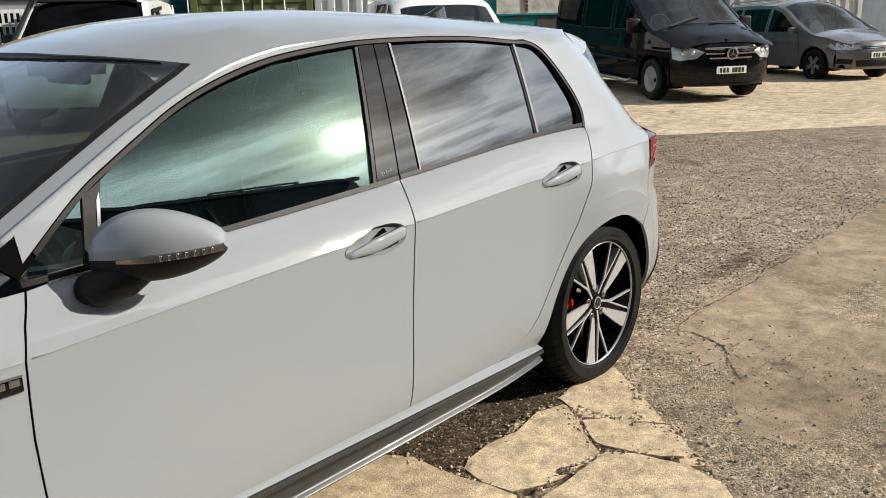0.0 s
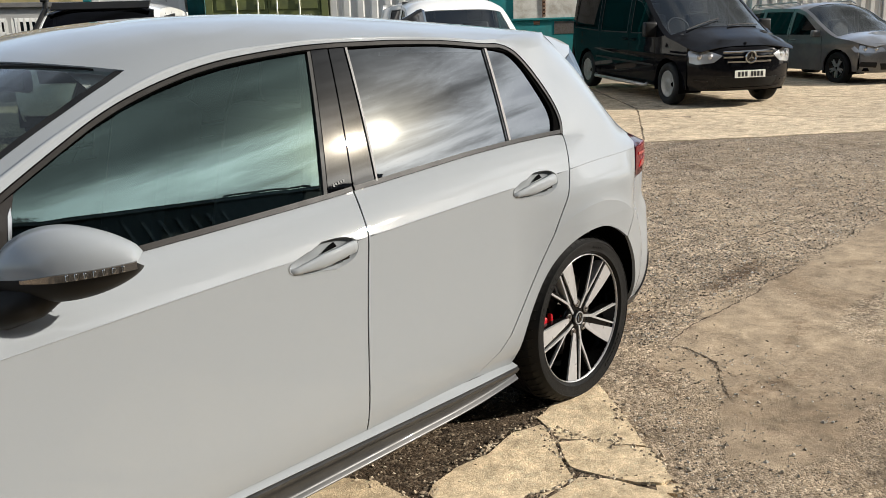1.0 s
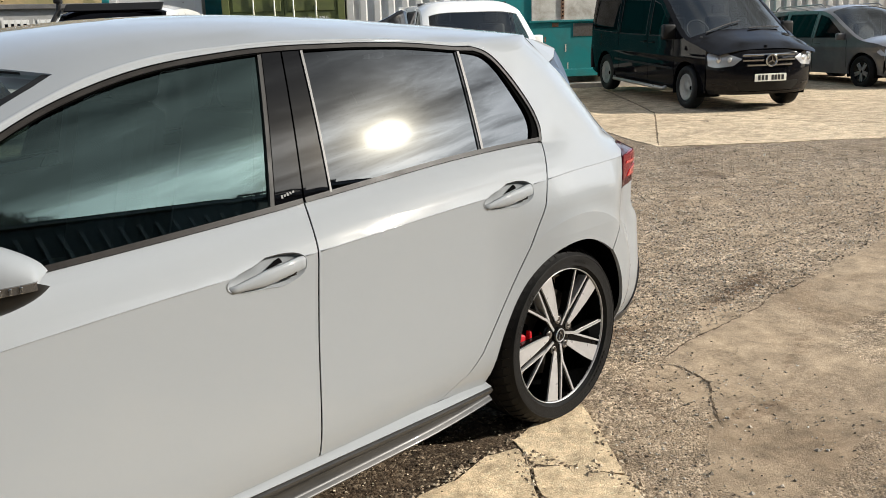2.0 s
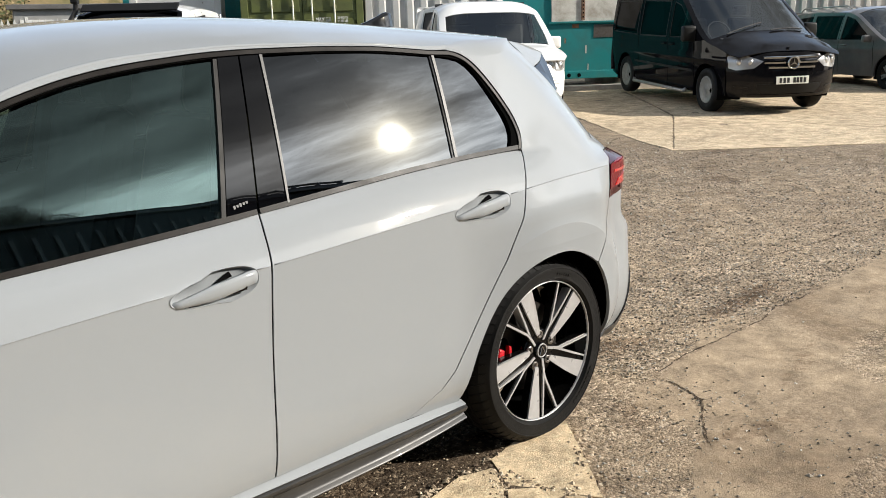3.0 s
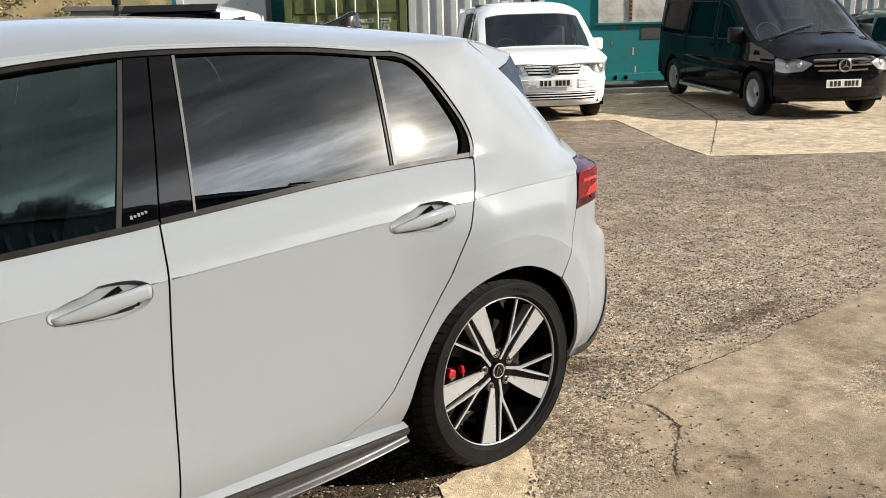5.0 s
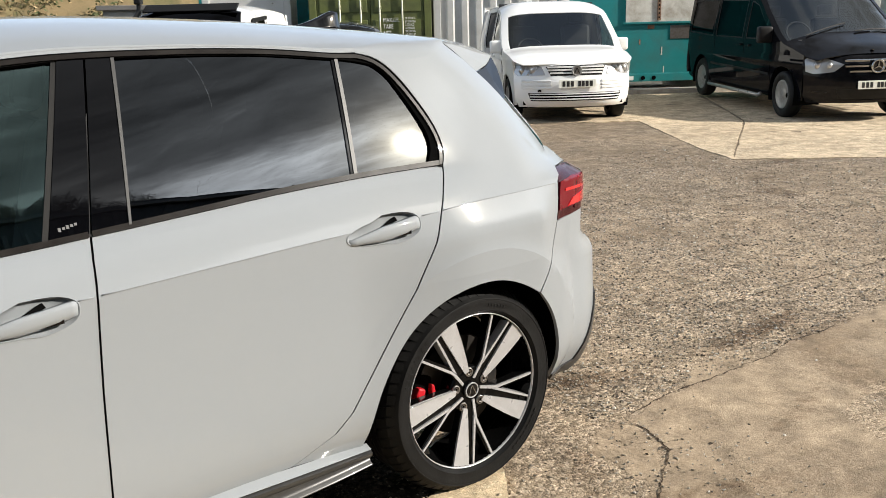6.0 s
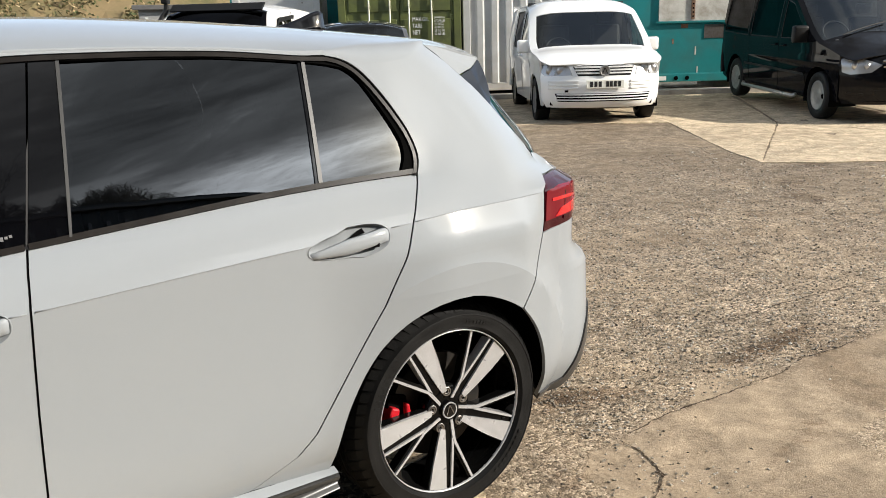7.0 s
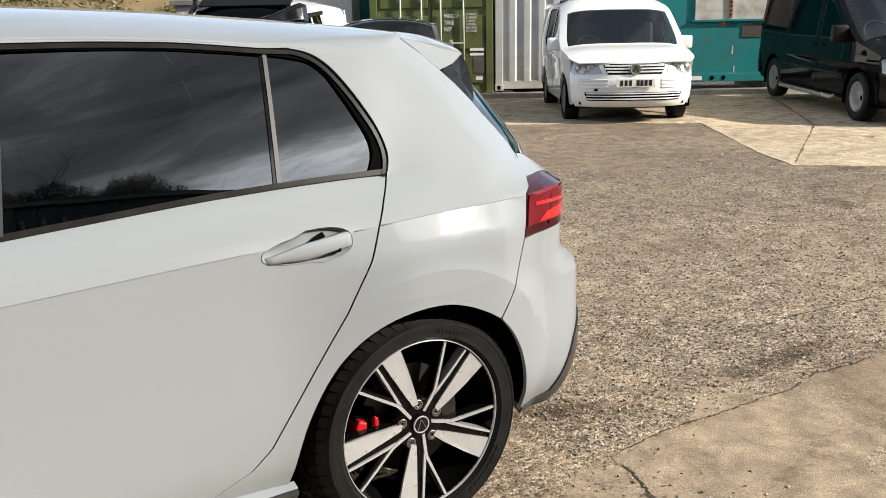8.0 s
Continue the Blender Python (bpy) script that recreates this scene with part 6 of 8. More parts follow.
def road_wheel(parent, at, radius, rim, width, style, mirrored=False):
    turn = Matrix.Translation(at) @ (Matrix.Rotation(math.pi, 4, "Z") if mirrored else Matrix.Identity(4))
    t = radius
    key = f"{style}{radius}"
    if key not in WHEELS:
        WHEELS[key] = [
            mesh_of(bm_lathe([(rim, 0.03), (rim + 0.01, 0.008), (t - 0.04, 0.0), (t - 0.012, 0.012), (t, 0.045), (t, width - 0.05), (t - 0.03, width), (rim, width)], 40), "tyre", RUBBER, True),
            mesh_of(bm_lathe([(0.0, 0.03), (0.055, 0.028), (0.075, 0.04), (rim * 0.6, 0.030), (rim * 0.86, 0.022), (rim * 0.93, 0.012), (rim, 0.010), (rim + 0.004, 0.03)], 40), "rim", HUB_SILVER if style == "cap" else RIM_BLACK, True)]
    w = part("wheel", WHEELS[key][0], None, parent, "black tyre on a silver wheel", turn)
    r = part("rim", WHEELS[key][1], None, w)
    n = 7 if style == "cap" else 5
    for k in range(n):
        m = Matrix.Rotation(2 * math.pi * k / n + 0.3, 4, "Y")
        if style == "cap":
            part("hub_slot", bm_box((0.050, 0.014, 0.060), (rim * 0.72, 0.022, 0), 0.006, m), DARK, w)
        else:
            part("spoke", bm_prism([(0.03, -0.028), (rim * 0.97, -0.042), (rim * 0.97, -0.012), (rim * 0.45, 0.0), (rim * 0.97, 0.012), (rim * 0.97, 0.042), (0.03, 0.028)], 0.012, 0.05), HUB_SILVER, w, "", m)
    return w


WHEELS = {}


def plate(parent, at, turn=None, width=0.52):
    m = Matrix.Translation(at) @ (turn if turn is not None else Matrix.Identity(4))
    p = part("number_plate", bm_box((0.012, width, 0.112), (0, 0, 0), 0.004), PLATE, parent, "white plate with dark bars", m)
    for k, y in enumerate((0.195, 0.135, 0.08, 0.03, -0.07, -0.13, -0.19)):
        part("plate_bar", bm_box((0.004, 0.040, 0.074), (0.007, y * width / 0.52, 0), 0.0), PLATE_INK, p)
    return p


def bodywork(root, spec, paint_mat):
    """The skin of a vehicle from its profile: two flanks, nose, bonnet, windscreen, roof and tail."""
    half, tumble, zb = spec["half"], spec["tumble"], spec["belt"]
    nose, top, edge = spec["nose"], spec["top"], spec["edge"]

    def half_at(x, z):
        g = np.maximum(z - zb, 0)
        low = np.maximum(0.45 - z, 0)
        crease = 0.012 * np.exp(-(((z - spec["crease"]) / 0.05) ** 2))
        return half - 0.05 * np.maximum(zb - z, 0) ** 1.3 - tumble * g - 0.06 * g * g - 0.25 * low * low - curve(x, spec["taper"]) + crease

    def flank_of(x, z):
        return x, -half_at(x, z), z

    def nose_of(y, z):
        w = half_at(np.full(np.shape(z), spec["front"] - spec["round"] - 0.02), z)
        s = np.abs(y) / w
        return curve(z, nose) - spec["round"] * np.clip(s, 0, 1.1) ** 3.0, y, z

    def top_of(x, y):
        zc, ze = curve(x, top), curve(x, edge)
        w = half_at(x, ze)
        s = np.abs(y) / w
        return x, y, zc - (zc - ze) * np.clip(s, 0, 1.02) ** spec.get("crown", 3.0)

    def tail_of(y, z):
        s = np.abs(y) / half_at(np.full(np.shape(z), spec["back"] + 0.3), z)
        return curve(z, spec["tail"]) + 0.12 * np.clip(s, 0, 1.1) ** 4, y, z

    R = spec["arch"]
    out = []
    for cx in (spec["rear_axle"], 0.0):
        out += [(cx + R * math.cos(a), spec["radius"] + R * math.sin(a)) for a in np.linspace(math.pi + 0.15, -0.15, 16)]
    xs = np.linspace(spec["front"] - spec["round"] - 0.02, spec["back"] + 0.12, 50)
    lid = [(float(x), float(curve(x, edge))) for x in xs]
    flank_line = [(spec["back"] + 0.10, spec["sill"] + 0.06)] + out + [(spec["front"] - spec["round"] - 0.06, spec["sill"] + 0.02)] + lid
    sides = []
    for mirror in (None, 0.0):
        s = sheet("body_side", flank_line, flank_of, paint_mat, root, step=0.07, depth=0.03, mirror=mirror, holes=[h for h in spec["windows"]])
        sides.append(s)
        for h, mat in zip(spec["windows"], spec["window_glass"]):
            sheet("side_window", h, flank_of, mat, root, step=0.12, depth=0, lift=-0.010, mirror=mirror).visible_shadow = False
            c = np.mean(np.array(h), 0)
            sheet("window_rubber", h, flank_of, BLACK_PLASTIC, root, step=0.08, depth=0.012, lift=-0.004, mirror=mirror, holes=[[(c[0] + (x - c[0]) * 0.955, c[1] + (z - c[1]) * 0.93) for x, z in h]])
        for x, z0, z1 in spec["gaps"]:
            sheet("shut_line", [(x - 0.004, z0), (x + 0.004, z0), (x + 0.004, z1), (x - 0.004, z1)], flank_of, DARK, s, step=0.1, depth=0.004, lift=0.002, mirror=mirror)
        for x, z in spec["handles"]:
            y = -float(half_at(x, z))
            part("door_handle", bm_box((0.17, 0.035, 0.035), (x, (y - 0.012) if mirror is None else -(y - 0.012), z), 0.012), spec.get("handle_mat", paint_mat), s)
    w = half - 0.02
    zn = spec["bonnet_edge"]
    rim = [(y, spec["sill"] + 0.0) for y in np.linspace(-w + 0.12, w - 0.12, 8)]
    rise = [(float(half_at(spec["front"] - spec["round"] - 0.02, z)) + 0.002, float(z)) for z in np.linspace(spec["sill"] + 0.10, zn - 0.01, 9)]
    n_out = rim + rise + [(-y, z) for y, z in rise[::-1]]
    sheet("front_bumper", n_out, nose_of, paint_mat, root, step=0.06, depth=0.03)

    def strip(name, a, b, mat, inset, n=14, lift=0.0, label="", depth=0.012):
        run = np.linspace(a, b, n)
        lo = [(float(x), -float(half_at(x, curve(x, edge))) + inset) for x in run]
        return sheet(name, lo + [(x, -y) for x, y in lo[::-1]], top_of, mat, root, label, step=0.08, depth=depth, lift=lift, flip=a > b)

    sc0, sc1 = spec["screen"]
    strip("bonnet", sc0 + 0.005, spec["front"] - spec["round"] * 0.35, paint_mat, 0.0)
    # pillars either side of the windscreen
    run = np.linspace(sc1, sc0, 12)
    lo = [(float(x), -float(half_at(x, curve(x, edge)))) for x in run]
    for sgn in (1, -1):
        inner = [(x, (y + spec.get("pillar", 0.075))) for x, y in lo[::-1]]
        line = lo + inner
        sheet("screen_pillar", [(x, y * sgn) for x, y in (line if sgn > 0 else line[::-1])], top_of, paint_mat, root, step=0.06, depth=0.02)
    strip("windscreen", sc1, sc0, spec.get("screen_mat", CLEAR), spec.get("pillar", 0.075) - 0.005, lift=-0.008, label="raked windscreen", depth=0).visible_shadow = False
    strip("roof", spec["back"] + 0.12, sc1, paint_mat, 0.0)
    tl = [(y, spec["sill"] + 0.1) for y in (-w, w)] + [(w - 0.08, spec["roof"] - 0.10), (-w + 0.08, spec["roof"] - 0.10)]
    sheet("tail_panel", tl, tail_of, paint_mat, root, step=0.1, depth=0.03, flip=True)
    # dark inside
    part("floor_pan", bm_box((spec["front"] - spec["back"] - 0.5, half * 1.6, 0.06), ((spec["front"] + spec["back"]) / 2, 0, spec["sill"] + 0.06), 0.01), DARK, root)
    part("dashboard", bm_box((0.35, half * 1.6, 0.12), (sc0 - 0.05, 0, float(curve(sc0, top)) - 0.16), 0.03), CABIN, root)
    for y in (-half * 0.45, half * 0.45):
        part("seat", bm_join(bm_box((0.14, 0.46, 0.66), (sc1 - 0.35, y, zb - 0.08), 0.05, Matrix.Rotation(radians(-10), 4, "Y")), bm_box((0.10, 0.25, 0.17), (sc1 - 0.42, y, zb + 0.36), 0.04)), CABIN, root)
    part("bulkhead", bm_box((0.02, half * 1.7, spec["roof"] - 0.55), (sc1 - 0.75, 0, (spec["roof"] + 0.35) / 2), 0.0), CABIN, root)
    for cx in (spec["rear_axle"], 0.0):
        for s in (-1, 1):
            ring = [((R + 0.01) * math.cos(a) + cx, spec["radius"] + (R + 0.01) * math.sin(a)) for a in np.linspace(-0.3, math.pi + 0.3, 18)]
            bm = bmesh.new()
            ra, rb = [bm.verts.new((x, s * (half - 0.03), z)) for x, z in ring], [bm.verts.new((x, s * (half - 0.42), z)) for x, z in ring]
            for i in range(len(ring) - 1):
                bm.faces.new((ra[i], rb[i], rb[i + 1], ra[i + 1]))
            bm.faces.new(rb)
            part("wheel_housing", bm, DARK, root)
            road_wheel(root, (cx, s * (half - 0.035), spec["radius"]), spec["radius"], spec["rim"], 0.20, spec["wheel"], s > 0)
    return half_at, flank_of, nose_of, top_of


def wing_mirror(root, x, y, z, mat, size=(0.10, 0.20, 0.16)):
    for s in (-1, 1):
        m = part("wing_mirror", bm_box(size, (x, s * (y + size[1] * 0.5), z), 0.035, None, 3), mat, root, smooth=True)
        part("mirror_arm", bm_box((0.06, 0.10, 0.05), (x, s * (y - 0.02), z - size[2] * 0.3), 0.012), BLACK_PLASTIC, m)


def head_lamp(root, outline, nose_of, mirror_pair=True, cups=((0.0, 0.0, 0.05),)):
    for sgn in (1, -1):
        line = [(y * sgn, z) for y, z in (outline if sgn > 0 else outline[::-1])]
        lamp = sheet("headlamp", line, nose_of, LAMP_CLEAR, root, "clear headlamp", step=0.04, depth=0.03, lift=0.006)
        for y, z, r in cups:
            x, _, _ = nose_of(np.array([y * sgn]), np.array([z]))
            part("lamp_reflector", bm_lathe([(0.0, -0.012), (r * 0.5, -0.010), (r * 0.9, 0.0), (r, 0.010), (r, 0.03)], 20), LAMP_CORE, lamp, "", Matrix.Translation((float(x[0]) + 0.004, y * sgn, z)) @ Matrix.Rotation(radians(90), 4, "Z"), True)
            part("lamp_ring", bm_lathe([(r, -0.004), (r * 1.12, -0.006), (r * 1.16, 0.004)], 20), SATIN_SILVER, lamp, "", Matrix.Translation((float(x[0]) + 0.004, y * sgn, z)) @ Matrix.Rotation(radians(90), 4, "Z"), True)


def wiper(root, top_of, a, b):
    pts = []
    for t in np.linspace(0, 1, 7):
        x, y = a[0] + (b[0] - a[0]) * t, a[1] + (b[1] - a[1]) * t
        pts.append((x, y, float(top_of(np.array([x]), np.array([y]))[2][0]) + 0.022))
    part("wiper", bm_tube(pts, 0.010, 6), BLACK_PLASTIC, root)


# black passenger van
van = empty("passenger_van", pose(11.09, 4.91, 0.028, 0, 1.95, 236.9), "black passenger van with a chrome slatted grille", "van")
spec = dict(half=0.95, tumble=0.10, belt=1.12, crease=0.80, front=0.87, back=-4.05, round=0.30, roof=1.90, sill=0.27, radius=0.335, rim=0.205, arch=0.40, rear_axle=-3.2, wheel="cap", bonnet_edge=0.93, crown=2.6,
            nose=[(0.2, 0.70), (0.27, 0.80), (0.38, 0.85), (0.5, 0.87), (0.62, 0.865), (0.75, 0.845), (0.88, 0.80), (1.0, 0.70)],
            top=[(-4.1, 1.80), (-3.9, 1.87), (-3.0, 1.90), (-1.6, 1.90), (-1.2, 1.87), (-1.0, 1.80), (-0.6, 1.56), (-0.2, 1.31), (0.02, 1.19), (0.25, 1.12), (0.5, 1.05), (0.7, 0.97), (0.85, 0.90)],
            edge=[(-4.1, 1.66), (-3.9, 1.75), (-3.0, 1.79), (-1.6, 1.79), (-1.25, 1.76), (-1.0, 1.66), (-0.6, 1.40), (-0.2, 1.15), (0.02, 1.05), (0.25, 1.00), (0.5, 0.93), (0.7, 0.88), (0.85, 0.84)],
            taper=[(-4.1, 0.06), (-3.7, 0.01), (-3.0, 0), (-0.2, 0), (0.2, 0.02), (0.45, 0.045), (0.6, 0.06), (0.9, 0.25)],
            tail=[(0.2, -4.0), (0.6, -4.10), (1.0, -4.08), (1.9, -3.95)], screen=(-0.02, -1.12), screen_mat=CLEAR,
            windows=[[(-0.55, 1.10), (-0.42, 1.16), (-1.02, 1.60), (-1.28, 1.66), (-1.30, 1.08)], [(-1.42, 1.08), (-1.40, 1.67), (-2.52, 1.68), (-2.54, 1.07)], [(-2.64, 1.07), (-2.62, 1.68), (-3.72, 1.66), (-3.82, 1.10)]],
            window_glass=[TINTED, TINTED, TINTED], gaps=[(-0.40, 0.45, 1.12), (-1.36, 0.36, 1.72), (-2.58, 0.36, 1.72)], handles=[(-1.20, 0.98), (-1.52, 0.98)], handle_mat=BLACK_PAINT)
half_at, flank_of, nose_of, top_of = bodywork(van, spec, BLACK_PAINT)
head_lamp(van, [(0.43, 0.80), (0.56, 0.70), (0.78, 0.67), (0.86, 0.70), (0.87, 0.86), (0.80, 0.90), (0.62, 0.87)], nose_of, True, ((0.60, 0.785, 0.042), (0.73, 0.79, 0.05)))
grille = sheet("grille", [(-0.44, 0.84), (-0.40, 0.70), (-0.30, 0.655), (0.30, 0.655), (0.40, 0.70), (0.44, 0.84), (0.36, 0.875), (-0.36, 0.875)], nose_of, PIANO, van, "black grille with chrome slats", step=0.05, depth=0.02, lift=0.004)
for z in (0.845, 0.775, 0.705):
    w = 0.43 if z > 0.72 else 0.37
    bm = bmesh.new()
    rows = []
    for y in np.linspace(-w, w, 15):
        x = float(nose_of(np.array([y]), np.array([z]))[0][0])
        rows.append([bm.verts.new((x + d, y, z + h)) for d, h in ((0.006, 0.022), (0.026, 0.012), (0.026, -0.010), (0.006, -0.018))])
    for a, b in zip(rows, rows[1:]):
        for i in range(4):
            bm.faces.new((a[i], a[(i + 1) % 4], b[(i + 1) % 4], b[i]))
    bm.faces.new(rows[0]), bm.faces.new(rows[-1])
    bmesh.ops.recalc_face_normals(bm, faces=bm.faces)
    part("grille_slat", bm, CHROME, grille, "chrome slat")
em = part("emblem", bm_lathe([(0.070, 0.0), (0.078, -0.012), (0.092, -0.012), (0.098, 0.0)], 32), CHROME, grille, "round chrome emblem", Matrix.Translation((0.895, 0, 0.775)) @ Matrix.Rotation(radians(90), 4, "Z"), True)
part("emblem_field", bm_lathe([(0.0, 0.004), (0.075, 0.004), (0.08, 0.012)], 28), PIANO, em)
for k in range(3):
    part("emblem_arm", bm_prism([(-0.012, 0.0), (0.0, 0.082), (0.012, 0.0)], -0.010, 0.004), CHROME, em, "", Matrix.Rotation(2 * math.pi * k / 3, 4, "Y"))
sheet("lower_intake", [(-0.50, 0.40), (-0.42, 0.33), (0.42, 0.33), (0.50, 0.40), (0.52, 0.47), (-0.52, 0.47)], nose_of, BLACK_PLASTIC, van, step=0.06, depth=0.01, lift=0.004)
sheet("bumper_lip", [(-0.62, 0.315), (-0.60, 0.290), (0.60, 0.290), (0.62, 0.315)], nose_of, TRIM, van, "dark strip along the bumper", step=0.06, depth=0.01, lift=0.008)
for s in (1, -1):
    sheet("bumper_corner_strip", [(0.62 * s, 0.40), (0.80 * s, 0.42), (0.80 * s, 0.44), (0.62 * s, 0.425)][::s], nose_of, TRIM, van, step=0.05, depth=0.006, lift=0.006)
plate(van, (0.895, 0.0, 0.525), Matrix.Rotation(radians(-3), 4, "Y"))
part("bonnet_badge", bm_lathe([(0.0, -0.004), (0.025, -0.003), (0.030, 0.002)], 20), CHROME, van, "", Matrix.Translation((0.70, 0, 0.975)) @ Matrix.Rotation(radians(60), 4, "Y") @ Matrix.Rotation(radians(90), 4, "Z"), True)
wing_mirror(van, -0.42, 0.93, 1.17, BLACK_PLASTIC, (0.12, 0.22, 0.24))
wiper(van, top_of, (0.02, -0.62), (-0.18, 0.05))
wiper(van, top_of, (0.02, 0.10), (-0.12, 0.72))
for s in (-1, 1):
    step = part("side_step", bm_tube([(-0.55, s * 0.97, 0.30), (-0.6, s * 1.0, 0.27), (-2.6, s * 1.0, 0.27), (-2.65, s * 0.97, 0.30)], 0.028, 10), SATIN_SILVER, van, "silver tubular side step", smooth=True)
    sheet("rub_strip", [(-2.75, 0.60), (-0.45, 0.58), (-0.45, 0.615), (-2.75, 0.635)], flank_of, BLACK_PLASTIC, van, step=0.1, depth=0.008, lift=0.008, mirror=None if s < 0 else 0.0)
for y in (-0.42,):
    part("steering_wheel", bm_lathe([(0.19 + 0.014 * math.cos(a), 0.014 * math.sin(a)) for a in np.linspace(0, 2 * math.pi, 8)], 28), CABIN, van, "", Matrix.Translation((-0.62, y, 1.17)) @ Matrix.Rotation(radians(90), 4, "Z") @ Matrix.Rotation(radians(-35), 4, "X"), True)

# white panel van
van = empty("panel_van", pose(8.02, 7.55, 0.062, 0, 0, 236.3), "small white panel van, dusty, with a slatted grille", "van")
spec = dict(half=0.895, tumble=0.16, belt=1.12, crease=0.88, front=0.885, back=-3.50, round=0.34, roof=1.82, sill=0.24, radius=0.315, rim=0.195, arch=0.37, rear_axle=-2.68, wheel="cap", bonnet_edge=0.86, crown=4.5,
            nose=[(0.2, 0.74), (0.26, 0.83), (0.36, 0.875), (0.48, 0.885), (0.58, 0.88), (0.66, 0.855), (0.76, 0.82), (0.86, 0.75), (0.95, 0.6)],
            top=[(-3.55, 1.68), (-3.3, 1.74), (-2.0, 1.765), (-1.4, 1.755), (-1.1, 1.735), (-0.92, 1.68), (-0.76, 1.57), (-0.4, 1.29), (-0.08, 1.06), (0.2, 1.01), (0.45, 0.95), (0.65, 0.88), (0.85, 0.80)],
            edge=[(-3.55, 1.56), (-3.3, 1.63), (-2.0, 1.66), (-1.4, 1.645), (-1.1, 1.615), (-0.92, 1.57), (-0.76, 1.48), (-0.4, 1.22), (-0.08, 1.00), (0.2, 0.965), (0.45, 0.92), (0.65, 0.87), (0.85, 0.80)],
            taper=[(-3.6, 0.05), (-3.2, 0.01), (-2.6, 0), (-0.4, 0), (0.1, 0.008), (0.4, 0.03), (0.58, 0.05), (0.9, 0.25)],
            tail=[(0.2, -3.40), (0.6, -3.52), (1.0, -3.52), (1.9, -3.44)], screen=(-0.12, -0.74), pillar=0.105, screen_mat=CLEAR,
            windows=[[(-0.38, 1.04), (-0.60, 1.22), (-1.02, 1.54), (-1.28, 1.60), (-1.32, 1.02)], [(-1.46, 1.03), (-1.42, 1.60), (-2.30, 1.60), (-2.34, 1.03)]],
            window_glass=[CLEAR, TINTED], gaps=[(-0.30, 0.42, 1.04), (-1.38, 0.34, 1.66), (-2.40, 0.34, 1.66)], handles=[(-1.24, 0.92), (-1.52, 0.92)])
half_at, flank_of, nose_of, top_of = bodywork(van, spec, WHITE_PAINT)
head_lamp(van, [(0.43, 0.685), (0.78, 0.675), (0.825, 0.72), (0.815, 0.82), (0.72, 0.832), (0.56, 0.825), (0.47, 0.79)], nose_of, True, ((0.57, 0.755, 0.062), (0.71, 0.752, 0.058), (0.645, 0.705, 0.022)))
grille = sheet("grille", [(-0.42, 0.80), (-0.36, 0.675), (0.36, 0.675), (0.42, 0.80), (0.30, 0.815), (-0.30, 0.815)], nose_of, BLACK_PLASTIC, van, "dark grille with white slats", step=0.05, depth=0.02, lift=0.003)
for z in (0.788, 0.748, 0.708):
    w = 0.40 if z > 0.72 else 0.37
    bm = bmesh.new()
    rows = []
    for y in np.linspace(-w, w, 13):
        x = float(nose_of(np.array([y]), np.array([z]))[0][0])
        rows.append([bm.verts.new((x + d, y, z + h)) for d, h in ((0.0, 0.013), (0.016, 0.008), (0.016, -0.007), (0.0, -0.011))])
    for a, b in zip(rows, rows[1:]):
        for i in range(4):
            bm.faces.new((a[i], a[(i + 1) % 4], b[(i + 1) % 4], b[i]))
    bm.faces.new(rows[0]), bm.faces.new(rows[-1])
    bmesh.ops.recalc_face_normals(bm, faces=bm.faces)
    part("grille_slat", bm, WHITE_PAINT, grille)
em = part("emblem", bm_lathe([(0.0, -0.008), (0.052, -0.008), (0.06, -0.016), (0.070, -0.016), (0.076, 0.0)], 32), SATIN_SILVER, grille, "round chrome emblem", Matrix.Translation((0.865, 0, 0.742)) @ Matrix.Rotation(radians(90), 4, "Z"))
for s in (-1, 1):
    part("emblem_bar", bm_box((0.014, 0.006, 0.085), (s * 0.018, -0.012, 0), 0.002, Matrix.Rotation(radians(-22 * s), 4, "Y")), PLATE_INK, em)
plate(van, (0.905, 0.0, 0.565))
for sgn in (1, -1):
    for z in (0.60, 0.555, 0.51):
        bm = bmesh.new()
        rows = []
        for y in np.linspace(0.36, 0.74, 9):
            x = float(nose_of(np.array([y]), np.array([z]))[0][0])
            rows.append([bm.verts.new((x + d, y * sgn, z + h)) for d, h in ((-0.004, 0.017), (0.014, 0.011), (0.014, -0.011), (-0.004, -0.017))])
        for a, b in zip(rows, rows[1:]):
            for i in range(4):
                bm.faces.new((a[i], a[(i + 1) % 4], b[(i + 1) % 4], b[i]))
        bm.faces.new(rows[0]), bm.faces.new(rows[-1])
        bmesh.ops.recalc_face_normals(bm, faces=bm.faces)
        part("bumper_rib", bm, WHITE_PAINT, van)
mesh = sheet("lower_intake", [(-0.66, 0.44), (-0.62, 0.33), (0.62, 0.33), (0.66, 0.44)], nose_of, DARK, van, "black lower intake behind white slats", step=0.06, depth=0.012, lift=0.004)
for z in (0.425, 0.390, 0.352):
    bm = bmesh.new()
    rows = []
    for y in np.linspace(-0.64, 0.64, 15):
        x = float(nose_of(np.array([y]), np.array([z]))[0][0])
        rows.append([bm.verts.new((x + d, y, z + h)) for d, h in ((0.0, 0.009), (0.020, 0.007), (0.020, -0.007), (0.0, -0.009))])
    for a, b in zip(rows, rows[1:]):
        for i in range(4):
            bm.faces.new((a[i], a[(i + 1) % 4], b[(i + 1) % 4], b[i]))
    bm.faces.new(rows[0]), bm.faces.new(rows[-1])
    bmesh.ops.recalc_face_normals(bm, faces=bm.faces)
    part("intake_slat", bm, WHITE_PAINT, mesh)
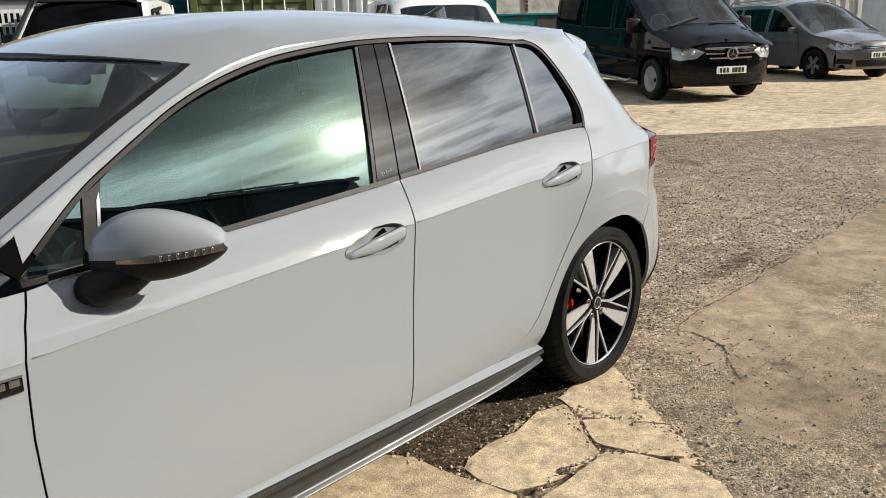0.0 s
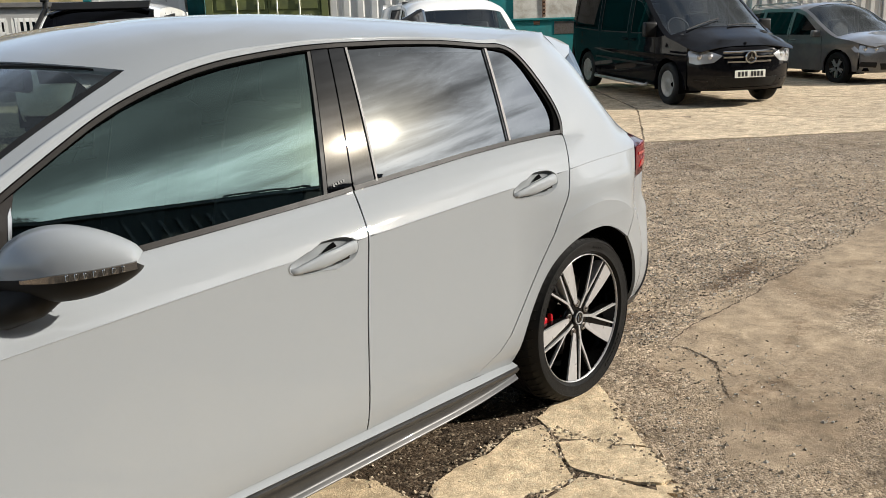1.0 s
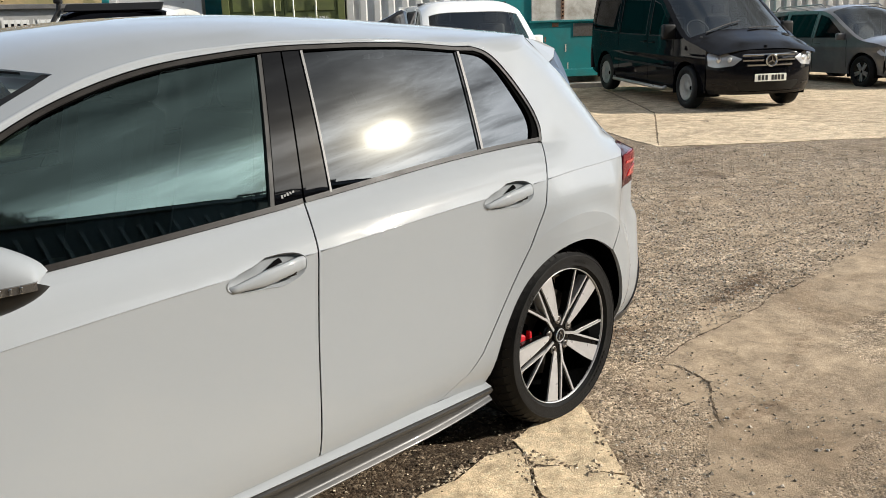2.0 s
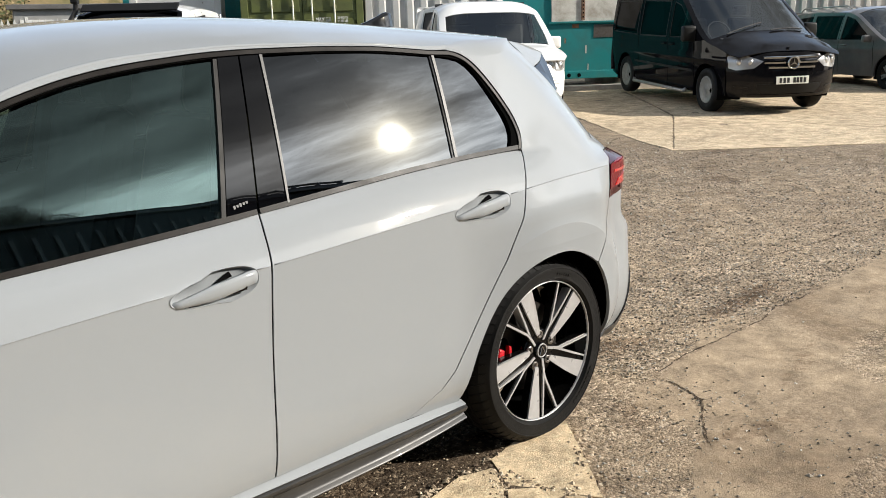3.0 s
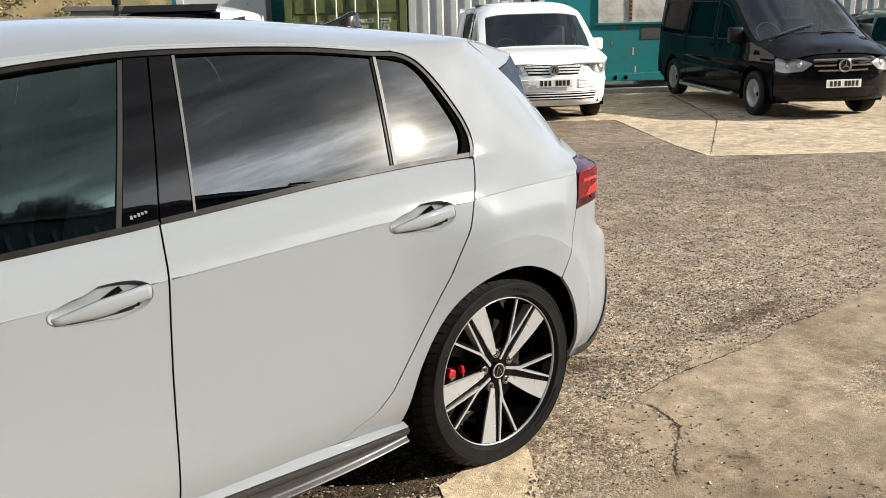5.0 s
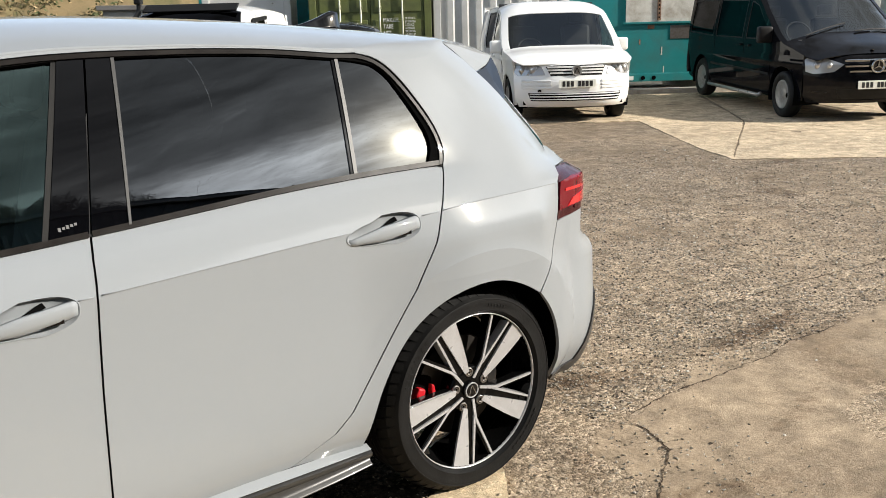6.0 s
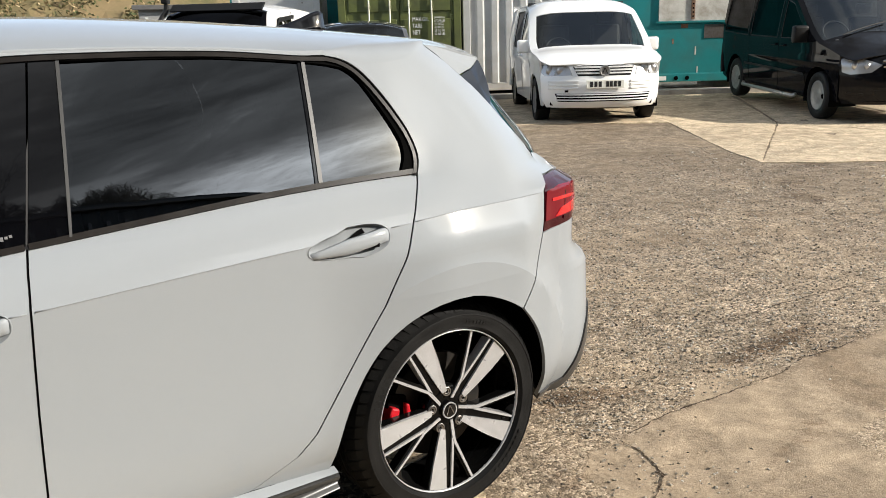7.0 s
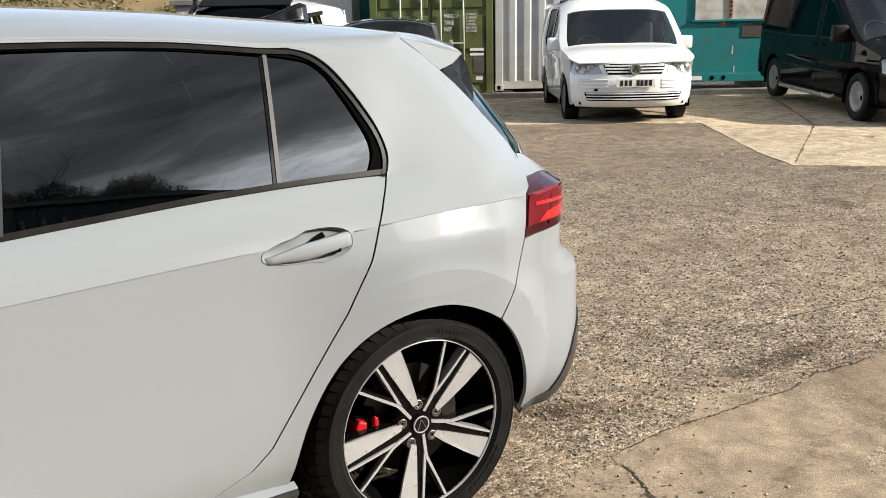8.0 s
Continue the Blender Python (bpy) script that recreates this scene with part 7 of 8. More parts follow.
part("towing_cover", bm_box((0.012, 0.05, 0.03), (0.835, -0.52, 0.475), 0.004), DARK, van)
wing_mirror(van, -0.40, 0.87, 1.07, WHITE_PAINT, (0.11, 0.19, 0.19))
for y in (-0.3, 0.3):
    part("roof_rib", bm_box((2.0, 0.10, 0.016), (-2.3, y, 1.757), 0.006), WHITE_PAINT, van)
part("steering_wheel", bm_lathe([(0.19 + 0.014 * math.cos(a), 0.014 * math.sin(a)) for a in np.linspace(0, 2 * math.pi, 8)], 28), CABIN, van, "", Matrix.Translation((-0.62, -0.40, 1.02)) @ Matrix.Rotation(radians(90), 4, "Z") @ Matrix.Rotation(radians(-35), 4, "X"), True)

# dark grey people carrier
car = empty("people_carrier", pose(16.6, 4.3, -0.005, 0, 0, 240), "dark grey people carrier with roof rails", "car")
spec = dict(half=0.895, tumble=0.20, belt=0.98, crease=0.78, front=0.90, back=-3.48, round=0.36, roof=1.63, sill=0.24, radius=0.318, rim=0.205, arch=0.37, rear_axle=-2.68, wheel="alloy", bonnet_edge=0.80, crown=2.5,
            nose=[(0.2, 0.76), (0.28, 0.86), (0.4, 0.90), (0.55, 0.895), (0.66, 0.87), (0.75, 0.83), (0.84, 0.74), (0.9, 0.6)],
            top=[(-3.5, 1.50), (-3.2, 1.58), (-2.2, 1.63), (-1.4, 1.62), (-1.1, 1.57), (-0.6, 1.30), (-0.2, 1.08), (-0.02, 1.00), (0.3, 0.94), (0.6, 0.85), (0.85, 0.77)],
            edge=[(-3.5, 1.38), (-3.2, 1.46), (-2.2, 1.51), (-1.4, 1.50), (-1.15, 1.45), (-0.6, 1.18), (-0.2, 0.98), (-0.02, 0.91), (0.3, 0.86), (0.6, 0.78), (0.85, 0.71)],
            taper=[(-3.5, 0.08), (-3.1, 0.02), (-2.6, 0), (-0.4, 0), (0.1, 0.015), (0.4, 0.06), (0.58, 0.13), (0.9, 0.36)],
            tail=[(0.2, -3.36), (0.6, -3.50), (1.0, -3.48), (1.7, -3.30)], screen=(-0.04, -1.12), screen_mat=CLEAR,
            windows=[[(-0.52, 0.96), (-0.62, 1.06), (-1.08, 1.36), (-1.36, 1.43), (-1.40, 0.96)], [(-1.50, 0.96), (-1.46, 1.44), (-2.32, 1.44), (-2.38, 0.97)], [(-2.48, 0.98), (-2.42, 1.44), (-3.10, 1.38), (-3.24, 1.02)]],
            window_glass=[TINTED, TINTED, TINTED], gaps=[(-0.42, 0.40, 0.95), (-1.45, 0.34, 1.48), (-2.43, 0.55, 1.48)], handles=[(-1.28, 0.86), (-2.26, 0.87)])
half_at, flank_of, nose_of, top_of = bodywork(car, spec, DARK_GREY_PAINT)
head_lamp(car, [(0.42, 0.64), (0.62, 0.62), (0.82, 0.63), (0.86, 0.70), (0.80, 0.775), (0.60, 0.75), (0.46, 0.71)], nose_of, True, ((0.56, 0.685, 0.04), (0.70, 0.695, 0.045)))
sheet("grille", [(-0.40, 0.70), (-0.38, 0.64), (0.38, 0.64), (0.40, 0.70)], nose_of, BLACK_PLASTIC, car, step=0.06, depth=0.01, lift=0.004)
for z in (0.655, 0.69):
    sheet("grille_slat", [(-0.39, z - 0.004), (0.39, z - 0.004), (0.39, z + 0.004), (-0.39, z + 0.004)], nose_of, CHROME, car, step=0.06, depth=0.006, lift=0.010)
sheet("lower_intake", [(-0.48, 0.30), (0.48, 0.30), (0.52, 0.42), (-0.52, 0.42)], nose_of, BLACK_PLASTIC, car, step=0.06, depth=0.01, lift=0.004)
for s in (1, -1):
    sheet("fog_recess", [(0.56 * s, 0.34), (0.78 * s, 0.36), (0.76 * s, 0.45), (0.56 * s, 0.44)][::s], nose_of, BLACK_PLASTIC, car, step=0.06, depth=0.01, lift=0.004)
    part("roof_rail", bm_tube([(-3.0, s * 0.70, 1.52), (-2.9, s * 0.70, 1.60), (-1.5, s * 0.70, 1.63), (-1.35, s * 0.70, 1.57)], 0.014, 8), SATIN_SILVER, car, "silver roof rail", smooth=True)
plate(car, (0.915, 0.0, 0.52))
wing_mirror(car, -0.52, 0.88, 0.99, DARK_GREY_PAINT, (0.10, 0.19, 0.14))

# white pickup with a roof visor and a snorkel
car = empty("pickup_truck", pose(2.95, 9.75, 0.03, 0, 0, 231), "white pickup truck with a dark roof visor and a snorkel", "truck")
spec = dict(half=0.90, tumble=0.20, belt=1.15, crease=0.9, front=0.85, back=-3.9, round=0.22, roof=1.80, sill=0.40, radius=0.37, rim=0.21, arch=0.44, rear_axle=-3.0, wheel="alloy", bonnet_edge=1.05, crown=3.0,
            nose=[(0.3, 0.70), (0.45, 0.82), (0.6, 0.85), (0.9, 0.84), (1.0, 0.80), (1.1, 0.7)],
            top=[(-3.95, 1.74), (-3.6, 1.82), (-2.4, 1.84), (-1.3, 1.80), (-0.95, 1.76), (-0.5, 1.42), (-0.25, 1.24), (0.0, 1.18), (0.4, 1.13), (0.8, 1.04)],
            edge=[(-3.95, 1.62), (-3.6, 1.72), (-2.4, 1.75), (-1.3, 1.71), (-0.95, 1.66), (-0.5, 1.33), (-0.25, 1.16), (0.0, 1.11), (0.4, 1.06), (0.8, 0.98)],
            taper=[(-3.95, 0.02), (-0.4, 0), (0.2, 0.02), (0.6, 0.07), (0.9, 0.2)], tail=[(0.2, -3.9), (1.9, -3.9)], screen=(-0.24, -0.98), screen_mat=TINTED,
            windows=[[(-0.62, 1.16), (-0.70, 1.28), (-1.06, 1.58), (-1.36, 1.62), (-1.40, 1.14)], [(-1.50, 1.14), (-1.46, 1.62), (-2.0, 1.62), (-2.05, 1.14)]],
            window_glass=[TINTED, TINTED], gaps=[(-0.5, 0.5, 1.14), (-1.45, 0.5, 1.66), (-2.1, 0.5, 1.7)], handles=[(-1.3, 1.02)])
half_at, flank_of, nose_of, top_of = bodywork(car, spec, WHITE_PAINT)
part("roof_visor", bm_prism([(-1.02, 1.785), (-0.86, 1.705), (-0.82, 1.72), (-0.98, 1.815), (-1.06, 1.82)], -0.66, 0.66, "y", 0.006), BLACK_PLASTIC, car, "dark roof visor")
part("snorkel", bm_join(bm_tube([(0.0, -0.88, 1.05), (-0.25, -0.90, 1.15), (-0.95, -0.76, 1.72), (-0.97, -0.75, 1.82)], 0.035, 10), bm_box((0.13, 0.10, 0.11), (-0.95, -0.75, 1.88), 0.02)), BLACK_PLASTIC, car, "black snorkel")
for s in (1, -1):
    part("window_deflector", bm_prism([(-0.72, 1.32), (-1.08, 1.60), (-2.0, 1.655), (-2.0, 1.60), (-1.1, 1.54)], s * 0.83 - 0.008, s * 0.83 + 0.008), BLACK_PLASTIC, car)
wing_mirror(car, -0.55, 0.90, 1.20, BLACK_PLASTIC, (0.10, 0.18, 0.20))
sheet("grille", [(-0.45, 0.80), (0.45, 0.80), (0.48, 0.98), (-0.48, 0.98)], nose_of, BLACK_PLASTIC, car, step=0.06, depth=0.01, lift=0.004)

# dark saloon by the green container
car = empty("saloon_car", pose(5.44, 9.94, 0.15, 0, 0, 238), "dark blue-black saloon car parked nose out", "car")
spec = dict(half=0.885, tumble=0.24, belt=0.92, crease=0.74, front=0.88, back=-3.4, round=0.36, roof=1.44, sill=0.22, radius=0.315, rim=0.205, arch=0.36, rear_axle=-2.62, wheel="alloy", bonnet_edge=0.74, crown=2.5,
            nose=[(0.2, 0.76), (0.28, 0.84), (0.4, 0.88), (0.55, 0.87), (0.66, 0.83), (0.76, 0.72), (0.85, 0.6)],
            top=[(-3.45, 0.98), (-3.2, 1.06), (-2.6, 1.36), (-2.2, 1.42), (-1.6, 1.44), (-1.15, 1.40), (-0.7, 1.18), (-0.3, 0.98), (0.0, 0.92), (0.4, 0.86), (0.8, 0.74)],
            edge=[(-3.45, 0.90), (-3.2, 0.96), (-2.6, 1.24), (-2.2, 1.31), (-1.6, 1.33), (-1.2, 1.29), (-0.7, 1.06), (-0.3, 0.89), (0.0, 0.84), (0.4, 0.79), (0.8, 0.68)],
            taper=[(-3.45, 0.10), (-3.0, 0.03), (-2.6, 0), (-0.4, 0), (0.1, 0.015), (0.4, 0.06), (0.58, 0.13), (0.9, 0.36)], tail=[(0.2, -3.36), (0.6, -3.46), (1.0, -3.42), (1.5, -3.0)], screen=(-0.28, -1.18), screen_mat=CLEAR,
            windows=[[(-0.66, 0.92), (-0.8, 1.02), (-1.15, 1.20), (-1.45, 1.26), (-1.48, 0.92)], [(-1.56, 0.92), (-1.52, 1.26), (-2.2, 1.24), (-2.5, 1.08), (-2.55, 0.94)]],
            window_glass=[TINTED, TINTED], gaps=[(-0.5, 0.36, 0.9), (-1.5, 0.3, 1.3)], handles=[(-1.36, 0.82)])
half_at, flank_of, nose_of, top_of = bodywork(car, spec, NAVY_PAINT)
head_lamp(car, [(0.44, 0.60), (0.80, 0.60), (0.82, 0.70), (0.50, 0.69)], nose_of, True, ((0.62, 0.645, 0.04),))
wing_mirror(car, -0.62, 0.87, 0.96, NAVY_PAINT, (0.09, 0.18, 0.13))


# ---- the far row: containers, cabin, fence, bank ----
GREEN_STEEL = worn(material("olive_green_steel", (0.10, 0.12, 0.03), 0.55), (0.115, 0.135, 0.035), (0.05, 0.055, 0.022), 3.0, 0.7, 90.0, (0.45, 0.65), 0.15, 60.0)
TEAL_STEEL = worn(material("teal_steel", (0.0, 0.20, 0.20), 0.5), (0.004, 0.20, 0.205), (0.02, 0.12, 0.115), 2.5, 0.6, 80.0, (0.38, 0.6), 0.12, 60.0)
PALE_STEEL = worn(material("pale_grey_steel", (0.5, 0.5, 0.48), 0.5), (0.55, 0.55, 0.53), (0.36, 0.34, 0.30), 2.2, 0.6, 80.0, (0.4, 0.6), 0.1, 60.0)
WHITE_STEEL = worn(material("white_panel", (0.6, 0.6, 0.58), 0.5), (0.60, 0.60, 0.58), (0.42, 0.40, 0.36), 2.0, 0.6, 80.0, (0.4, 0.6))
BOARD = worn(material("weathered_white_board", (0.55, 0.53, 0.48), 0.7), (0.60, 0.58, 0.52), (0.30, 0.26, 0.20), 4.0, 0.85, 60.0, (0.6, 0.8), 0.2, 30.0)
ROD = worn(material("pale_lock_rod", (0.55, 0.55, 0.45), 0.45, 0.3), (0.58, 0.58, 0.46), (0.35, 0.30, 0.2), 9.0, 0.5, 90.0, (0.4, 0.6))
RUST = worn(material("rusty_steel", (0.16, 0.07, 0.03), 0.85), (0.18, 0.08, 0.035), (0.32, 0.26, 0.2), 12.0, 0.7, 120.0, (0.7, 0.9))
LETTER = material("white_stencil", (0.75, 0.75, 0.72), 0.6)
SLEEPER = worn(material("pale_concrete_block", (0.4, 0.38, 0.34), 0.85), (0.45, 0.42, 0.37), (0.25, 0.22, 0.18), 5.0, 0.6, 60.0, (0.8, 0.95), 0.3, 40.0)
ROW = radians(-33)


def corrugated(length, z0, z1, pitch=0.278, depth=0.036):
    """A ribbed steel wall in x, z; ribs stand towards -y."""
    bm = bmesh.new()
    run, x = [], 0.0
    while x < length - 1e-6:
        for dx, d in ((0.0, 0.0), (0.104, 0.0), (0.139, -depth), (0.243, -depth)):
            if x + dx <= length:
                run.append((x + dx, d))
        x += pitch
    run.append((length, 0.0))
    lo, hi = [bm.verts.new((x, y, z0)) for x, y in run], [bm.verts.new((x, y, z1)) for x, y in run]
    for i in range(len(run) - 1):
        bm.faces.new((lo[i], lo[i + 1], hi[i + 1], hi[i]))
    return bm


def container(at, width, deep, steel, label, face="ribs", side="ribs", tall=2.59, lift=0.0):
    """A shipping container: its face along local x from the near left corner, going back along +y."""
    root = empty("shipping_container", Matrix.Translation(at) @ Matrix.Rotation(ROW, 4, "Z"), label, "container")
    z0 = lift
    for x in (0.0, width - 0.14):
        for y in (0.0, deep - 0.14):
            part("corner_post", bm_box((0.14, 0.14, tall), (x + 0.07, y + 0.07, z0 + tall / 2), 0.01), steel, root)
            for z in (0.0, tall - 0.118):
                c = part("corner_casting", bm_box((0.165, 0.17, 0.118), (x + 0.07, y + 0.07, z0 + z + 0.059), 0.012), steel, root)
                part("casting_hole", bm_box((0.06, 0.006, 0.075), (x + 0.07, y - 0.016 if y < 0.1 else y + 0.157, z0 + z + 0.059), 0.002), DARK, c)
    for y in (0.03, deep - 0.10):
        part("bottom_rail", bm_box((width - 0.28, 0.07, 0.15), (width / 2, y + 0.035, z0 + 0.105), 0.008), steel, root)
        part("top_rail", bm_box((width - 0.28, 0.07, 0.10), (width / 2, y + 0.035, z0 + tall - 0.06), 0.008), steel, root)
    for x in (0.03, width - 0.10):
        part("bottom_rail", bm_box((0.07, deep - 0.28, 0.15), (x + 0.035, deep / 2, z0 + 0.105), 0.008), steel, root)
        part("top_rail", bm_box((0.07, deep - 0.28, 0.10), (x + 0.035, deep / 2, z0 + tall - 0.06), 0.008), steel, root)
    part("roof_sheet", bm_box((width - 0.1, deep - 0.1, 0.03), (width / 2, deep / 2, z0 + tall - 0.03), 0.004), steel, root)
    part("floor_deck", bm_box((width - 0.1, deep - 0.1, 0.05), (width / 2, deep / 2, z0 + 0.17), 0.004), steel, root)
    part("end_wall", corrugated(width - 0.28, z0 + 0.17, z0 + tall - 0.1), steel, root, "", Matrix.Translation((width - 0.14, deep - 0.06, 0)) @ Matrix.Rotation(math.pi, 4, "Z"))
    for x, a in ((0.05, -90), (width - 0.05, 90)):
        part("side_wall", corrugated(deep - 0.28, z0 + 0.17, z0 + tall - 0.1), steel, root, "", Matrix.Translation((x, deep - 0.14 if a < 0 else 0.14, 0)) @ Matrix.Rotation(radians(a), 4, "Z"))
    if face == "ribs":
        part("front_wall", corrugated(width - 0.28, z0 + 0.17, z0 + tall - 0.1), steel, root, "", Matrix.Translation((0.14, 0.06, 0)))
    elif face == "flat":
        part("front_wall", bm_box((width - 0.28, 0.04, tall - 0.27), (width / 2, 0.08, z0 + tall / 2 + 0.03), 0.004), steel, root)
    elif face == "doors":
        for k in (0, 1):
            x0 = 0.14 + k * (width - 0.28) / 2
            w = (width - 0.28) / 2 - 0.012
            d = part("door_leaf", bm_box((w, 0.045, tall - 0.30), (x0 + w / 2 + 0.006, 0.06, z0 + tall / 2 + 0.02), 0.006), steel, root, "ribbed steel door leaf")
            for z, h in ((0.52, 0.50), (1.22, 0.62), (1.95, 0.56)):
                part("door_rib", bm_box((w - 0.10, 0.03, h), (x0 + w / 2 + 0.006, 0.032, z0 + z), 0.012), steel, d)
            for x in ((0.25 * width, 0.42 * width) if k == 0 else (0.575 * width, 0.76 * width)):
                rod = part("lock_rod", bm_tube([(x, -0.02, z0 + 0.10), (x, -0.02, z0 + tall - 0.08)], 0.017, 10), ROD, d, "pale galvanised lock rod", smooth=True)
                for z in (0.25, 0.80, 1.75, 2.30):
                    part("rod_bracket", bm_box((0.09, 0.05, 0.06), (x, -0.004, z0 + z), 0.008), steel, rod)
                part("rod_handle", bm_box((0.30, 0.02, 0.035), (x + (0.14 if k == 0 else -0.14), -0.035, z0 + 1.02), 0.006), ROD, rod)
                part("handle_catch", bm_box((0.07, 0.03, 0.09), (x + (0.24 if k == 0 else -0.24), -0.02, z0 + 1.04), 0.008), ROD, rod)
            for z in (0.35, 0.95, 1.55, 2.2):
                part("hinge", bm_box((0.10, 0.03, 0.10), (x0 + (0.0 if k == 0 else w), 0.03, z0 + z), 0.01), steel, d)
    return root


def lettering(text, size, m, parent, mat=LETTER):
    """Built-in type turned into a mesh."""
    c = bpy.data.curves.new("lettering", "FONT")
    c.body, c.size, c.extrude = text, size, 0.002
    tmp = bpy.data.objects.new("tmp", c)
    scene.collection.objects.link(tmp)
    me = bpy.data.meshes.new_from_object(tmp.evaluated_get(bpy.context.evaluated_depsgraph_get()))
    bpy.data.objects.remove(tmp)
    me.materials.clear()
    me.materials.append(mat)
    return part("lettering", me, mat, parent, "white stencilled lettering", m)


def along(x, y, s):
    return (x + s * math.cos(ROW), y + s * math.sin(ROW))


green = container((7.03, 13.32, 0.10), 2.33, 6.06, GREEN_STEEL, "olive green steel container with pale lock rods and stencilled weights", "doors")
up = Matrix.Rotation(radians(90), 4, "X")
LINE = 1.485
for k, word in enumerate(("MAX.GR.", "TARE", "NET")):
    lettering(word, 0.115, Matrix.Translation((1.40, 0.008, LINE - 0.122 * k)) @ up @ Matrix.Diagonal((0.70, 1, 1, 1)), green)
for k, word in enumerate(("30 480 KG", "67 200 LBS", "2 170 KG", "4 790 LBS", "28 310 KG", "62 420 LBS")):
    lettering(word, 0.062, Matrix.Translation((1.82, 0.008, LINE + 0.045 - 0.061 * k)) @ up @ Matrix.Diagonal((0.72, 1, 1, 1)), green)
for k in range(2):
    part("stencil_bar", bm_box((0.26, 0.003, 0.05), (2.02, 0.014, 0.90 - 0.09 * k), 0.0), LETTER, green)
part("data_plate", bm_box((0.20, 0.006, 0.30), (2.05, 0.014, 0.60), 0.004), STEEL, green)
part("data_label", bm_box((0.13, 0.005, 0.07), (2.06, 0.014, 0.36), 0.002), LETTER, green)

container((9.06, 12.09, 0.21), 2.42, 6.06, PALE_STEEL, "pale grey corrugated steel container", "ribs")
for x in (0.25, 1.2, 2.17):
    p = along(9.06, 12.09, x)
    blk = part("support_block", bm_box((0.22, 5.6, 0.16), (0, 3.0, 0.05), 0.02), SLEEPER, None, "", Matrix.Translation((p[0], p[1], 0.08)) @ Matrix.Rotation(ROW, 4, "Z"))
    tagged(blk, "concrete bearer under the pale container", "block", "container bearers")
teal = container((11.22, 10.66, 0.28), 6.06, 2.44, TEAL_STEEL, "teal steel container with boarded windows, raised on blocks", "flat", tall=2.75)
part("window_board", bm_box((4.7, 0.03, 1.15), (3.55, 0.035, 1.76), 0.004), BOARD, teal, "weathered white window boards")
part("board_ledge", bm_box((4.8, 0.05, 0.04), (3.55, 0.03, 1.165), 0.006), TEAL_STEEL, teal)
for x in (1.86, 3.62, 5.2):
    rail = part("studded_rail", bm_box((0.07, 0.04, 1.10), (x, 0.012, 1.76), 0.004), RUST, teal, "dark studded rail")
    for k in range(14):
        part("stud", bm_box((0.03, 0.01, 0.03), (x, -0.010, 1.27 + 0.077 * k), 0.008), DARK, rail)
part("steel_plate", bm_box((0.50, 0.012, 0.26), (2.36, 0.052, 0.98), 0.004), STEEL, teal, "dull metal plate with rust")
part("rust_patch", bm_box((0.14, 0.004, 0.08), (1.72, 0.056, 1.09), 0.002), RUST, teal)
for x, z, w, h in ((1.5, 0.8, 0.03, 0.10), (1.95, 0.62, 0.025, 0.16), (2.0, 0.22, 0.02, 0.2), (2.6, 0.3, 0.05, 0.03), (1.2, 0.55, 0.04, 0.03), (2.9, 0.25, 0.02, 0.12)):
    part("scuff", bm_box((w, 0.003, h), (x, 0.057, z), 0.0), RUST if h < 0.12 else BOARD, teal)
part("reflector_strip", bm_box((0.56, 0.01, 0.08), (1.10, 0.02, 0.10), 0.002), LETTER, teal)
for x in (1.58, 1.80):
    part("drain_hole", bm_lathe([(0.0, 0.0), (0.035, 0.0), (0.042, 0.012)], 16), DARK, teal, "", Matrix.Translation((x, 0.018, 0.10)))
part("yellow_label", bm_box((0.10, 0.004, 0.14), (2.95, 0.056, 0.75), 0.0), LETTER, teal)
for x in (0.5, 3.0, 5.5):
    p = along(11.22, 10.66, x)
    blk = part("support_block", bm_box((0.5, 2.3, 0.20), (0, 1.2, 0.10), 0.02), SLEEPER, None, "", Matrix.Translation((p[0], p[1], 0.10)) @ Matrix.Rotation(ROW, 4, "Z"))
    tagged(blk, "concrete block under the teal container", "block", "container blocks")
kerb = part("kerb_sleeper", bm_box((7.5, 0.28, 0.14), (3.2, -0.25, 0.05), 0.015), SLEEPER, None, "", Matrix.Translation((8.9, 11.95, 0.08)) @ Matrix.Rotation(ROW, 4, "Z"))
tagged(kerb, "long pale concrete sleeper before the containers", "sleeper")
container((6.30, 16.75, 0.10), 2.44, 6.06, TEAL_STEEL, "teal steel container behind a white box body", "flat")
boxy = container((5.57, 14.88, 0.10), 1.70, 1.6, WHITE_STEEL, "white riveted box body standing by the containers", "flat", tall=2.9)
for k in range(8):
    part("rivet", bm_lathe([(0.0, -0.006), (0.012, -0.004), (0.016, 0.0)], 10), STEEL, boxy, "", Matrix.Translation((1.35 + 0.12 * (k % 2), 0.055, 1.1 + 0.2 * k)))
container((16.6, 8.9, 0.10), 6.06, 2.44, PALE_STEEL, "pale grey corrugated container behind the vans", "ribs")

# long pale shed behind the right-hand cars
shed = empty("storage_shed", Matrix.Translation((24.5, 5.5, 0.05)) @ Matrix.Rotation(ROW - radians(18), 4, "Z"), "long pale corrugated storage shed", "shed")
part("wall", corrugated(18.0, 0.0, 4.2), PALE_STEEL, shed)
part("roof", bm_box((18.4, 8.0, 0.12), (9.0, 3.9, 4.30), 0.02, Matrix.Rotation(radians(4), 4, "X")), PALE_STEEL, shed)
for x in (0.0, 18.0):
    part("gable", bm_box((0.15, 7.8, 4.4), (x, 3.9, 2.1), 0.01), PALE_STEEL, shed)
part("roller_door", bm_box((3.2, 0.08, 3.2), (6.0, -0.07, 1.6), 0.01), DARK_GREY_PAINT, shed)

